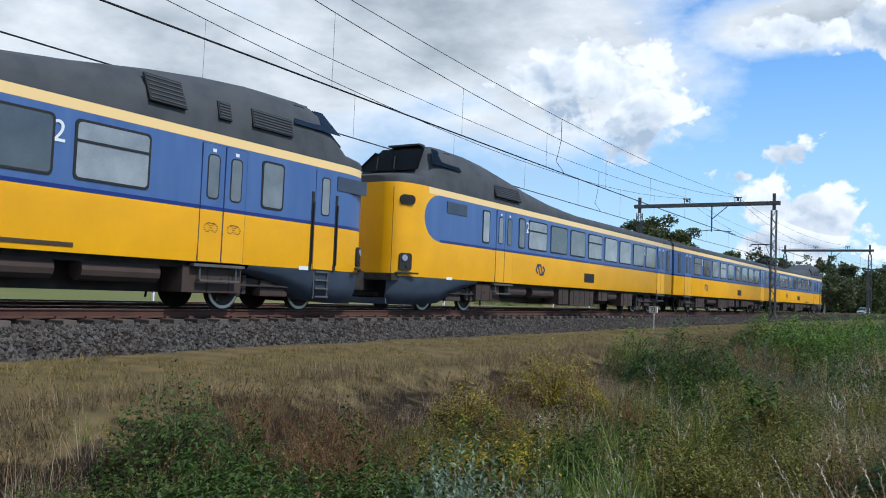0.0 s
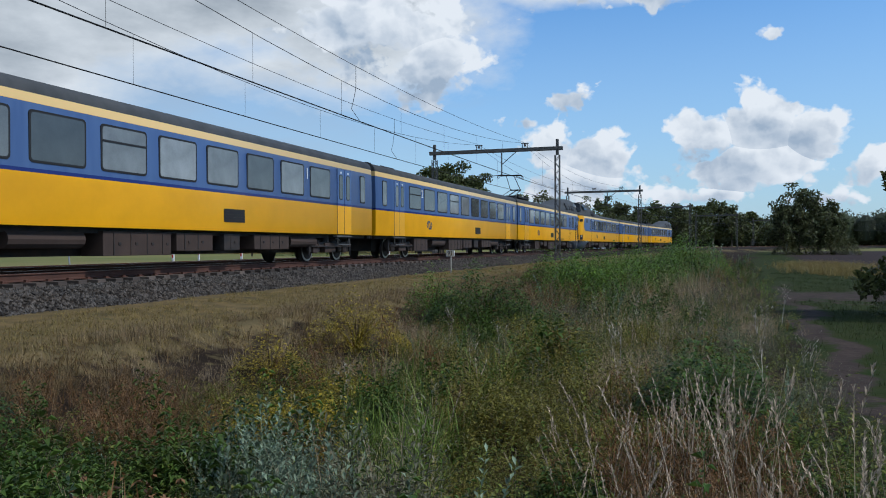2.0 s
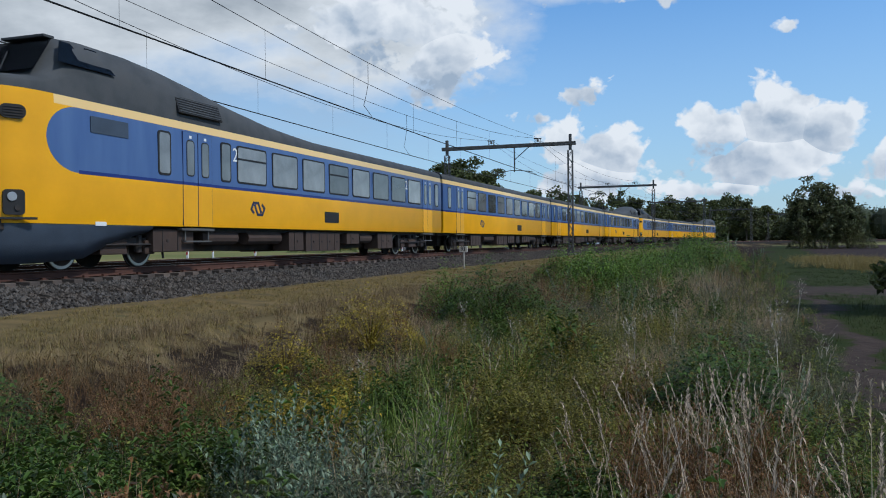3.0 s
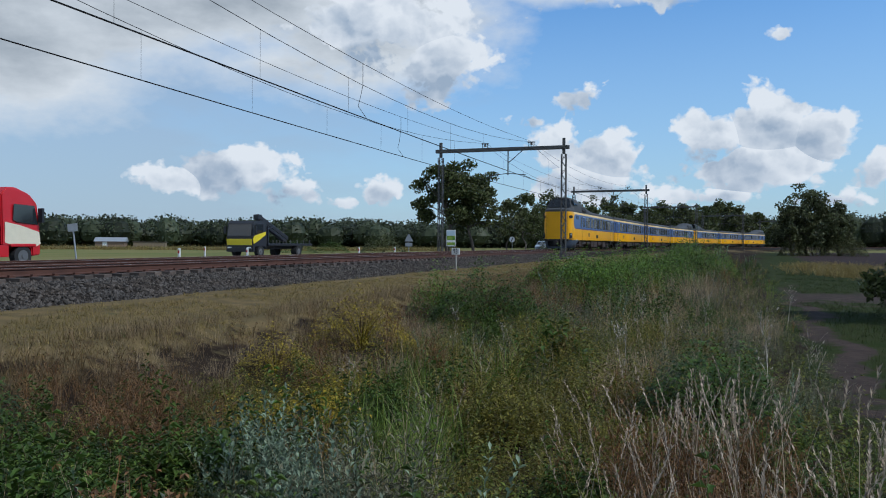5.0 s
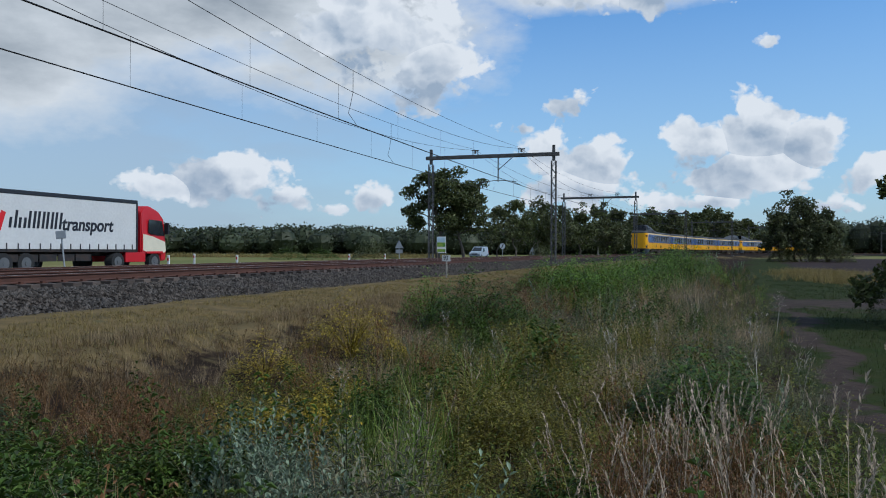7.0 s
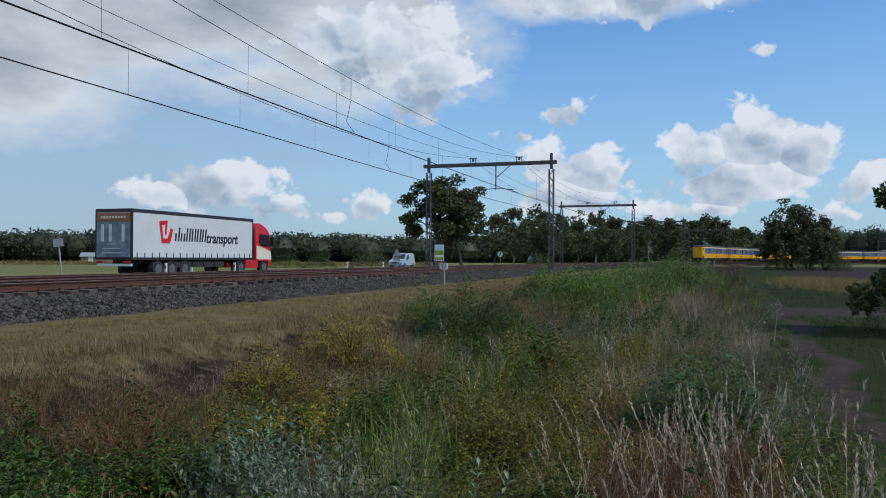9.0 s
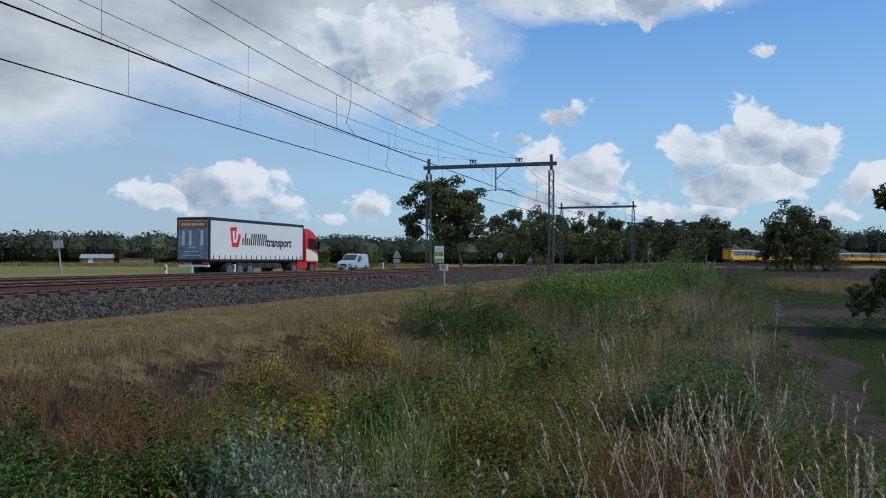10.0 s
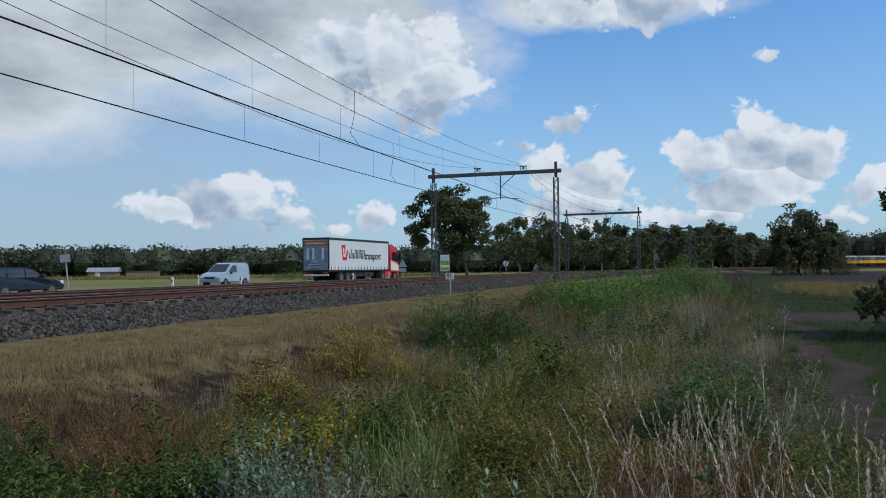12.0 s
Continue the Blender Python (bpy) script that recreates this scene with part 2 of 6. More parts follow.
def livery(name, round_end=False, yellow_end=False):
    """Yellow and blue train paint by height above the rail: yellow below, blue band, cream line; round_end: yellow nose with a round start of the blue."""
    m = mat(name, (0.80, 0.375, 0.002), 0.34, vary=0.07, scale=0.9, fine=9, bump=0.008, spec=0.3, grain=0.06)
    nt = m.node_tree
    bs = nt.nodes["Principled BSDF"]
    yellow = bs.inputs["Base Color"].links[0].from_socket
    tc = nt.nodes.new("ShaderNodeTexCoord")
    sp = nt.nodes.new("ShaderNodeSeparateXYZ")
    nt.links.new(tc.outputs["Object"], sp.inputs[0])
    X, Y, Z = sp.outputs

    def mth(op, a, b=0.0):
        n = nt.nodes.new("ShaderNodeMath")
        n.operation = op
        for i, v in enumerate((a, b)):
            if hasattr(v, "is_linked"):
                nt.links.new(v, n.inputs[i])
            else:
                n.inputs[i].default_value = v
        return n.outputs[0]

    def over(fac, a, b):
        n = nt.nodes.new("ShaderNodeMix")
        n.data_type = "RGBA"
        nt.links.new(fac, n.inputs["Factor"])
        for sock, v in ((n.inputs["A"], a), (n.inputs["B"], b)):
            if hasattr(v, "is_linked"):
                nt.links.new(v, sock)
            else:
                sock.default_value = (*v, 1)
        return n.outputs["Result"]
    nz = nt.nodes.new("ShaderNodeTexNoise")
    nz.inputs["Scale"].default_value = 1.3
    nz.inputs["Detail"].default_value = 6
    mp = nt.nodes.new("ShaderNodeMapping")
    mp.inputs["Scale"].default_value = (2.2, 1, 0.35)
    nt.links.new(tc.outputs["Object"], mp.inputs[0])
    nt.links.new(mp.outputs[0], nz.inputs["Vector"])
    blue = over(nz.outputs["Fac"], (0.042, 0.088, 0.235), (0.10, 0.17, 0.33))
    band = mth("MULTIPLY", mth("GREATER_THAN", Z, 2.10), mth("LESS_THAN", Z, 3.50))
    line = mth("MULTIPLY", mth("GREATER_THAN", Z, 2.08), mth("LESS_THAN", Z, 2.16))
    cream = mth("MULTIPLY", mth("GREATER_THAN", Z, 3.505), mth("LESS_THAN", Z, 3.70))
    if round_end:
        dz = mth("DIVIDE", mth("SUBTRACT", Z, 2.80), 0.70)
        edge = mth("SUBTRACT", 2.65, mth("MULTIPLY", 0.88, mth("SQRT", mth("MAXIMUM", mth("SUBTRACT", 1.0, mth("MULTIPLY", dz, dz)), 0.0))))
        # the lower corner of the blue stays square behind 3 m
        inside = mth("GREATER_THAN", X, edge)
        band = mth("MULTIPLY", band, inside)
        line = mth("MULTIPLY", line, mth("GREATER_THAN", X, 2.65))
        cream = mth("MULTIPLY", cream, mth("GREATER_THAN", X, 2.0))
    if yellow_end:
        behind = mth("GREATER_THAN", X, 0.92)
        band, line, cream = mth("MULTIPLY", band, behind), mth("MULTIPLY", line, behind), mth("MULTIPLY", cream, behind)
    col = over(band, yellow, blue)
    col = over(line, col, (0.015, 0.03, 0.16))
    col = over(cream, col, (0.85, 0.58, 0.24))
    nt.links.new(col, bs.inputs["Base Color"])
    return m


M_LIV = livery("train paint")
M_LIV_CAB = livery("train paint of the rounded cab end", round_end=True)
M_LIV_END = livery("train paint of the plain cab end", yellow_end=True)

# ---- building helpers ----


def mesh_ob(name, bm, materials, parent=None, label="", smooth=False):
    me = bpy.data.meshes.new(name)
    bm.to_mesh(me)
    bm.free()
    for m in (materials if isinstance(materials, (list, tuple)) else [materials]):
        me.materials.append(m)
    if smooth:
        me.polygons.foreach_set("use_smooth", [True] * len(me.polygons))
    ob = new(name, me)
    if parent:
        ob.parent = parent
    if label:
        ob["label"] = label
    return ob


part = mesh_ob


def raw_ob(name, verts, faces, materials, parent=None, index=None, smooth=False):
    me = bpy.data.meshes.new(name)
    me.from_pydata([tuple(v) for v in verts], [], [tuple(int(i) for i in f) for f in faces])
    for m in (materials if isinstance(materials, (list, tuple)) else [materials]):
        me.materials.append(m)
    if index is not None:
        me.polygons.foreach_set("material_index", np.asarray(index, dtype=np.int32))
    if smooth:
        me.polygons.foreach_set("use_smooth", [True] * len(me.polygons))
    ob = new(name, me)
    if parent:
        ob.parent = parent
    return ob


def add_box(bm, c, size, turn=0.0, bevel=0.0, mi=0, m=None):
    r = bmesh.ops.create_cube(bm, size=1.0)
    vs = r["verts"]
    bmesh.ops.scale(bm, vec=size, verts=vs)
    if bevel:
        es = list({e for v in vs for e in v.link_edges})
        out = bmesh.ops.bevel(bm, geom=es, offset=bevel, segments=2, affect="EDGES", profile=0.7)
        vs = list({v for f in out["faces"] for v in f.verts} | {v for v in vs if v.is_valid})
    mm = (m or Matrix.Identity(4)) @ Matrix.Translation(c) @ Matrix.Rotation(turn, 4, "Z")
    bmesh.ops.transform(bm, matrix=mm, verts=vs)
    for f in {f for v in vs for f in v.link_faces}:
        f.material_index = mi
    return vs


def add_rod(bm, a, b, r, n=6, mi=0, r2=None):
    a, b = Vector(a), Vector(b)
    d = b - a
    ln = d.length
    if ln < 1e-6:
        return
    res = bmesh.ops.create_cone(bm, cap_ends=True, segments=n, radius1=r, radius2=r if r2 is None else r2, depth=ln)
    mm = Matrix.Translation((a + b) / 2) @ d.to_track_quat("Z", "Y").to_matrix().to_4x4()
    bmesh.ops.transform(bm, matrix=mm, verts=res["verts"])
    for f in {f for v in res["verts"] for f in v.link_faces}:
        f.material_index = mi


def add_disc(bm, c, axis, r, depth, n=20, mi=0, r2=None):
    ax = Vector(axis).normalized()
    add_rod(bm, Vector(c) - ax * depth / 2, Vector(c) + ax * depth / 2, r, n, mi, r2)


def thing(name, label, category, m, group="", kind=""):
    e = new(name)
    e.empty_display_size = 0.2
    e.matrix_basis = m
    return tagged(e, label, category, group, kind)


def sweep(name, profile, s0, s1, step, materials, u0=0.0, closed=False, z0=0.0, follow=True):
    """A profile of (u, z) drawn along the railway line."""
    ss = list(np.arange(s0, s1 + 0.01, step))
    vs, fs = [], []
    n = len(profile)
    for s in ss:
        for u, z in profile:
            x, y, _ = on_line(s, u0 + u)
            vs.append((x, y, z0 + z))
    for i in range(len(ss) - 1):
        for j in range(n if closed else n - 1):
            k = (j + 1) % n
            fs.append((i * n + j, i * n + k, (i + 1) * n + k, (i + 1) * n + j))
    return raw_ob(name, vs, fs, materials)


# ---- ground ----
FAR_TRACK = -4.0
PROFILE_U = [-900, -60, -27, -25.5, -14.5, -13, -10, -7.8, -7.0, 3.3, 4.2, 6.7, 7.3, 9.3, 11.5, 13.5, 16, 22, 60, 900]
PROFILE_Z = [0.1, 0.1, 0.25, 0.33, 0.33, 0.25, 0.1, 0.3, 0.35, 0.42, 0.40, 0.26, -0.02, -0.30, -0.30, -0.08, 0.0, 0.0, 0.0, 0.0]


def path_edge(y):
    """Where the weeds end and the sandy track begins."""
    return np.interp(y, [-50, 3, 6.3, 10.7, 36, 400], [-17.4, 2.2, 3.2, 4.6, 13.9, 148.6])


def path_mask(x, y):
    """Metres to the right of the track's edge, which wavers."""
    y = np.asarray(y)
    return np.asarray(x) - path_edge(y) + (0.16 * np.sin(y * 0.9) + 0.1 * np.sin(y * 2.3 + 1)) * np.clip(y / 8, 0, 1.5)


def ground_z(x, y):
    x, y = np.asarray(x, float), np.asarray(y, float)
    s, u = to_line(x, y)
    z = np.interp(u, PROFILE_U, PROFILE_Z)
    w = 0.06 * np.sin(x.ravel() * 0.9 + 1.3 * np.sin(y.ravel() * 0.35)) * np.sin(y.ravel() * 0.7 + 0.6)
    amp = np.interp(u, [-60, -30, -8, 4, 6, 9, 14, 30], [1, 0.3, 0.2, 0.3, 0.8, 1.2, 0.8, 0.6])
    return z + w * amp


def spaced(lo, hi, fine, grow, far):
    a = list(np.arange(lo, hi, fine))
    d, v = fine, hi
    while v < far:
        a.append(v)
        d *= grow
        v += d
    a.append(far)
    d, v = fine, lo
    b = []
    while v > -far:
        d *= grow
        v -= d
        b.append(max(v, -far))
    return np.array(sorted(set(b)) + a)


GX = spaced(-26, 16, 0.3, 1.09, 4000)
GY = spaced(-4, 44, 0.3, 1.09, 4000)
gx, gy = np.meshgrid(GX, GY)
gz = ground_z(gx, gy)
nx, ny = len(GX), len(GY)
idx = np.arange(nx * ny).reshape(ny, nx)
gf = np.stack([idx[:-1, :-1], idx[:-1, 1:], idx[1:, 1:], idx[1:, :-1]], -1).reshape(-1, 4)


def ground_material():
    # soil base is darkened so the gaps between weeds look shaded
    m = mat("ground of dry grass, shade-dark soil and sand", (0.026, 0.018, 0.012), 0.95, vary=0.4, scale=0.7, fine=14, bump=0.8, second=(0.036, 0.023, 0.016), spec=0.05)
    nt = m.node_tree
    bs = nt.nodes["Principled BSDF"]
    col = bs.inputs["Base Color"].links[0].from_socket
    tc = nt.nodes.new("ShaderNodeTexCoord")

    def nz(scale, lo, hi):
        n = nt.nodes.new("ShaderNodeTexNoise")
        n.inputs["Scale"].default_value, n.inputs["Detail"].default_value = scale, 6
        nt.links.new(tc.outputs["Object"], n.inputs["Vector"])
        r = nt.nodes.new("ShaderNodeMapRange")
        r.inputs["From Min"].default_value, r.inputs["From Max"].default_value = 0.3, 0.7
        r.inputs["To Min"].default_value, r.inputs["To Max"].default_value = lo, hi
        nt.links.new(n.outputs["Fac"], r.inputs["Value"])
        return r.outputs["Result"]

    def duo(a, b, scale):
        n = nt.nodes.new("ShaderNodeMix")
        n.data_type = "RGBA"
        nt.links.new(nz(scale, 0, 1), n.inputs["Factor"])
        n.inputs["A"].default_value, n.inputs["B"].default_value = (*a, 1), (*b, 1)
        return n.outputs["Result"]
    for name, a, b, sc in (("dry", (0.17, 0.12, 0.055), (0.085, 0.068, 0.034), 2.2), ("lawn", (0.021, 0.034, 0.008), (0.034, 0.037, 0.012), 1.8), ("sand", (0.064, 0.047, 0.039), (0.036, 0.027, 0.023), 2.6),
                           ("plough", (0.030, 0.022, 0.022), (0.05, 0.036, 0.032), 3.0), ("meadow", (0.10, 0.13, 0.04), (0.20, 0.17, 0.07), 0.05)):
        at = nt.nodes.new("ShaderNodeAttribute")
        at.attribute_name = name
        r = nt.nodes.new("ShaderNodeMapRange")
        r.inputs["From Min"].default_value, r.inputs["From Max"].default_value = 0.35, 0.65
        ad = nt.nodes.new("ShaderNodeMath")
        ad.operation = "ADD"
        nt.links.new(at.outputs["Fac"], ad.inputs[0])
        nt.links.new(nz(2.3, -0.42, 0.42), ad.inputs[1])
        nt.links.new(ad.outputs[0], r.inputs["Value"])
        n = nt.nodes.new("ShaderNodeMix")
        n.data_type = "RGBA"
        nt.links.new(r.outputs["Result"], n.inputs["Factor"])
        nt.links.new(col, n.inputs["A"])
        nt.links.new(duo(a, b, sc), n.inputs["B"])
        col = n.outputs["Result"]
    nt.links.new(col, bs.inputs["Base Color"])
    return m


ground = raw_ob("ground", np.stack([gx.ravel(), gy.ravel(), gz], -1), gf, ground_material(), smooth=True)
tagged(ground, "flat rural ground of dry grass, sand and soil", "ground", kind="structure")
gs, gu = to_line(gx, gy)
fx, fy = gx.ravel(), gy.ravel()
pm = path_mask(fx, fy)


def soft(v, w):
    return np.clip(v / w + 0.5, 0, 1)


A_dry = soft(gu - 3.0, 0.6) * soft(7.2 - gu, 1.5) + soft(-7.5 - gu, 1) * soft(gu + 13.5, 2) * 0.7
right = soft(pm, 0.5)
rut = np.maximum(np.exp(-((pm - 0.5 - 0.012 * fy) / 0.3) ** 2), np.exp(-((pm - 4.2) / 0.45) ** 2))
crossing = np.exp(-((fy - 25 + 0.12 * (fx - 12)) / 3.4) ** 2) * soft(pm - 0.3, 1) * 0.9
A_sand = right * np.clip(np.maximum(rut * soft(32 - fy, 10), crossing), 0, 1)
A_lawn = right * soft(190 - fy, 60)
A_plough = soft(fx - np.interp(fy, [38, 62, 208], [22, 28, 85]), 1.5) * soft(fy - 39, 2) * soft(205 - fy, 8) * soft(160 - fx, 10)
A_meadow = soft(-28 - gu, 4) + soft(fy - 190, 30) * soft(gu - 10, 10)
for name, val in (("dry", A_dry), ("sand", A_sand), ("lawn", A_lawn), ("plough", A_plough), ("meadow", A_meadow)):
    at = ground.data.attributes.new(name, "FLOAT", "POINT")
    at.data.foreach_set("value", np.clip(val, 0, 1).astype(np.float32))

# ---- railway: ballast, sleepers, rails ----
bal = sweep("ballast_bed", [(-8.2, 0.15), (-7.3, 0.55), (-6.0, 0.86), (0.5, 0.84), (0.9, 0.76), (1.75, 0.72), (2.15, 0.64), (3.6, 0.28)], -70, 520, 2.0, M_BED_SHADE, z0=RAIL - 1.05)
tagged(bal, "crushed stone ballast under the tracks, darkened as shaded gaps", "ballast", kind="structure")


def stones(name, n, smax, seed):
    """Loose stones lying on the near shoulder of the ballast."""
    rng = np.random.default_rng(seed)
    ico = np.array([(1, 0, 0), (-1, 0, 0), (0, 1, 0), (0, -1, 0), (0, 0, 1), (0, 0, -1)], float)
    tri = np.array([(0, 2, 4), (2, 1, 4), (1, 3, 4), (3, 0, 4), (2, 0, 5), (1, 2, 5), (3, 1, 5), (0, 3, 5)])
    s = -8 + (smax + 8) * rng.random(n) ** 1.9
    u = rng.uniform(0.9, 3.75, n)
    z = np.interp(u, [0.9, 1.75, 2.15, 3.6, 4], [0.76, 0.72, 0.64, 0.28, 0.28]) + RAIL - 1.05
    h = heading(s)
    x = np.interp(s, S_GRID, X_GRID) + u * np.cos(h)
    y = np.interp(s, S_GRID, Y_GRID) - u * np.sin(h)
    size = rng.uniform(0.024, 0.062, n)
    V = ico[None] * rng.uniform(0.6, 1.25, (n, 6, 1)) * size[:, None, None]
    a = rng.uniform(0, 6.28, n)
    c, sn = np.cos(a)[:, None], np.sin(a)[:, None]
    t = rng.uniform(-0.6, 0.6, (n, 1))
    vx, vy, vz = V[..., 0], V[..., 1], V[..., 2]
    vy, vz = vy * np.cos(t) - vz * np.sin(t), vy * np.sin(t) + vz * np.cos(t)
    V = np.stack([vx * c - vy * sn + x[:, None], vx * sn + vy * c + y[:, None], vz + z[:, None] + 0.012], -1)
    F = (tri[None] + 6 * np.arange(n)[:, None, None]).reshape(-1, 3)
    ob = raw_ob(name, V.reshape(-1, 3), F, M_BALLAST)
    return tagged(ob, "loose grey crushed stones on the ballast shoulder", "ballast", kind="stuff")


stones("ballast_stones", 52000, 80, 3)
RAIL_PROFILE = [(-0.075, -0.17), (-0.075, -0.155), (-0.012, -0.135), (-0.012, -0.045), (-0.036, -0.03), (-0.036, -0.004), (-0.03, 0), (0.03, 0), (0.036, -0.004), (0.036, -0.03), (0.012, -0.045), (0.012, -0.135), (0.075, -0.155), (0.075, -0.17)]
for track_u in (0.0, FAR_TRACK):
    for side in (-0.754, 0.754):
        r = sweep("rail", RAIL_PROFILE, -70, 520, 2.0, [M_RUST, M_RAILTOP], u0=track_u + side, z0=RAIL)
        n = len(RAIL_PROFILE) - 1
        r.data.polygons.foreach_set("material_index", np.array([1 if i % n == 6 else 0 for i in range(len(r.data.polygons))], dtype=np.int32))
        tagged(r, "rust-brown steel rail with a polished head", "rail", "rails", "structure")


def sleeper_mesh():
    bm = bmesh.new()
    add_box(bm, (0, 0, 0), (2.5, 0.26, 0.2), bevel=0.02)
    for q in (-0.754, 0.754):
        add_box(bm, (q, 0, 0.105), (0.34, 0.16, 0.02), mi=1)
        for e in (-0.11, 0.11):
            add_box(bm, (q + e, 0, 0.125), (0.07, 0.09, 0.05), mi=1)
    me = bpy.data.meshes.new("sleeper")
    bm.to_mesh(me)
    bm.free()
    me.materials.append(M_SLEEPER)
    me.materials.append(M_RUST)
    return me


SLEEPER = sleeper_mesh()
track_things = {}
for track_u, lo, hi in ((0.0, -8, 110), (FAR_TRACK, -5, 80)):
    tr = thing("sleeper_row", "row of rust-stained concrete sleepers set in ballast", "sleepers", pose(0, 0, 0), "tracks", "structure")
    for s in np.arange(lo, hi, 0.6):
        x, y, h = on_line(s, track_u)
        o = new("sleeper", SLEEPER)
        o.matrix_basis = Matrix.Translation((x, y, RAIL - 0.285)) @ Matrix.Rotation(-h, 4, "Z")
        o.parent = tr

# ---- portals of the overhead line ----
PORTAL_S, PORTAL_STEP, PORTAL_H = 66.2, 55.4, 9.28
MAST_U, SPAN = 2.72, 10.7
MAST_U2 = MAST_U - SPAN
CONTACT = 6.05


def lattice(bm, w, z0, z1, step=0.55, angle=0.05, r=0.014):
    h = w / 2
    for sx in (-h, h):
        for sy in (-h, h):
            add_box(bm, (sx, sy, (z0 + z1) / 2), (angle, angle, z1 - z0))
    n = int((z1 - z0) / step)
    for i in range(n):
        a, b = z0 + i * step, z0 + (i + 1) * step
        f = 1 if i % 2 else -1
        for q in (-h, h):
            add_rod(bm, (-f * h, q, a), (f * h, q, b), r, 4)
            add_rod(bm, (q, -f * h, a), (q, f * h, b), r, 4)


def portal_mast():
    bm = bmesh.new()
    z0 = 0.2 - RAIL
    top = PORTAL_H - 1.3
    lattice(bm, 0.36, z0, top, angle=0.065, r=0.02)
    add_box(bm, (0, 0, top + 0.65), (0.22, 0.22, 1.3), bevel=0.01)
    add_box(bm, (0, 0, z0 + 0.1), (0.8, 0.8, 0.5), bevel=0.03)
    return bm


def make_portal(name="overhead_line_portal"):
    e = thing(name, "weathered grey steel lattice portal spanning both railway tracks", "catenary portal", pose(0, 0, 0), "overhead line portals")
    for u in (MAST_U, MAST_U2):
        p = part("mast", portal_mast(), M_STEEL, e)
        p.matrix_basis = pose(u, 0, 0)
    bm = bmesh.new()
    zc = PORTAL_H - 0.75
    add_box(bm, ((MAST_U + MAST_U2) / 2, 0, zc), (SPAN + 0.9, 0.34, 0.3), bevel=0.03)
    part("beam", bm, M_STEEL, e)
    for tu in (0.0, FAR_TRACK):
        bm = bmesh.new()
        for dx in (-0.22, 0.22):
            add_rod(bm, (tu + dx, 0, zc + 0.14), (tu + dx, 0, zc + 0.5), 0.03)
        add_box(bm, (tu, 0, zc + 0.52), (0.62, 0.14, 0.07))
        add_disc(bm, (tu, 0, zc + 0.36), (0, 0, 1), 0.09, 0.2, 10)
        part("insulator_bracket", bm, M_STEEL, e)
    bm = bmesh.new()
    dx = FAR_TRACK / 2
    add_rod(bm, (dx, 0, zc), (dx, 0, CONTACT + 0.3), 0.05)
    add_rod(bm, (dx + 1.3, 0, zc - 0.1), (dx, 0, CONTACT + 1.3), 0.035)
    for sgn in (-1, 1):
        add_rod(bm, (dx, 0, CONTACT + 0.45), (dx + sgn * 1.55, 0, CONTACT + 0.3), 0.03)
        add_rod(bm, (dx + sgn * 1.1, 0, CONTACT + 0.35), (dx + sgn * 1.9, 0, CONTACT + 0.03), 0.022)
    part("drop_bracket", bm, M_STEEL, e)
    return e


portals = []
PORTALS = [-50.0, 5.95] + [PORTAL_S + i * PORTAL_STEP for i in range(9)]
for s in PORTALS:
    x, y, h = on_line(s, 0)
    m = Matrix.Translation((x, y, RAIL)) @ Matrix.Rotation(-h, 4, "Z")
    if not portals:
        p = make_portal()
        p.matrix_basis = m
    else:
        p = copy_thing(portals[0], m)
    portals.append(p)

# wires
MESSENGER, SAG, FEEDER, FSAG = 9.1, 1.65, 9.2, 0.8


def wire_curve(name, pts, r, parent=None):
    cu = bpy.data.curves.new(name, "CURVE")
    cu.dimensions = "3D"
    cu.bevel_depth, cu.bevel_resolution = r, 1
    sp = cu.splines.new("POLY")
    sp.points.add(len(pts) - 1)
    for q, p in zip(sp.points, pts):
        q.co = (*p, 1)
    cu.materials.append(M_WIRE)
    ob = new(name, cu)
    ob.parent = parent
    return ob


for tu, d0 in ((0.0, 24.0), (FAR_TRACK, 23.0)):
    line = thing("overhead_line", "dark overhead contact line with messenger wire and droppers", "overhead wire", pose(0, 0, 0), "overhead lines", "structure")
    cont, mess, feed = [], [], []
    for i, (s0, s1) in enumerate(zip(PORTALS, PORTALS[1:])):
        st = 0.2 * (1 if i % 2 else -1)

        def wire_at(s):
            f = (s - s0) / (s1 - s0)
            x, y, h = on_line(s, tu + st * (1 - 2 * f))
            return x, y, MESSENGER - SAG * 4 * f * (1 - f), FEEDER - FSAG * 4 * f * (1 - f)
        for k in range(16):
            s = s0 + (s1 - s0) * k / 16
            x, y, zm, zf = wire_at(s)
            cont.append((x, y, RAIL + CONTACT))
            mess.append((x, y, RAIL + zm))
            feed.append((x, y, RAIL + zf))
        k0 = math.ceil((s0 + 2 - d0) / 7.1)
        while d0 + 7.1 * k0 < s1 - 2 and s0 < 240:
            x, y, zm, zf = wire_at(d0 + 7.1 * k0)
            wire_curve("dropper", [(x, y, RAIL + CONTACT), (x, y, RAIL + zm)], 0.0055, line)
            k0 += 1
        if 0 < s0 < 60:
            x, y, zm, zf = wire_at(32.6 if tu == 0 else 47.5)
            wire_curve("jumper", [(x, y, RAIL + zf), (x, y, RAIL + zm), (x - 0.1, y, RAIL + CONTACT + 0.9), (x - 0.2, y, RAIL + CONTACT + 0.5), (x + 0.15, y, RAIL + CONTACT)], 0.012, line)
    wire_curve("contact_wire", cont, 0.014, line)
    wire_curve("second_contact_wire", [(x + 0.05, y - 0.02, z) for x, y, z in cont], 0.013, line)
    wire_curve("messenger_wire", mess, 0.012, line)
    wire_curve("feeder_wire", feed, 0.011, line)

# ---- the train ----
HALF = 1.42
CAB_LEN, MID_LEN = 27.05, 26.5
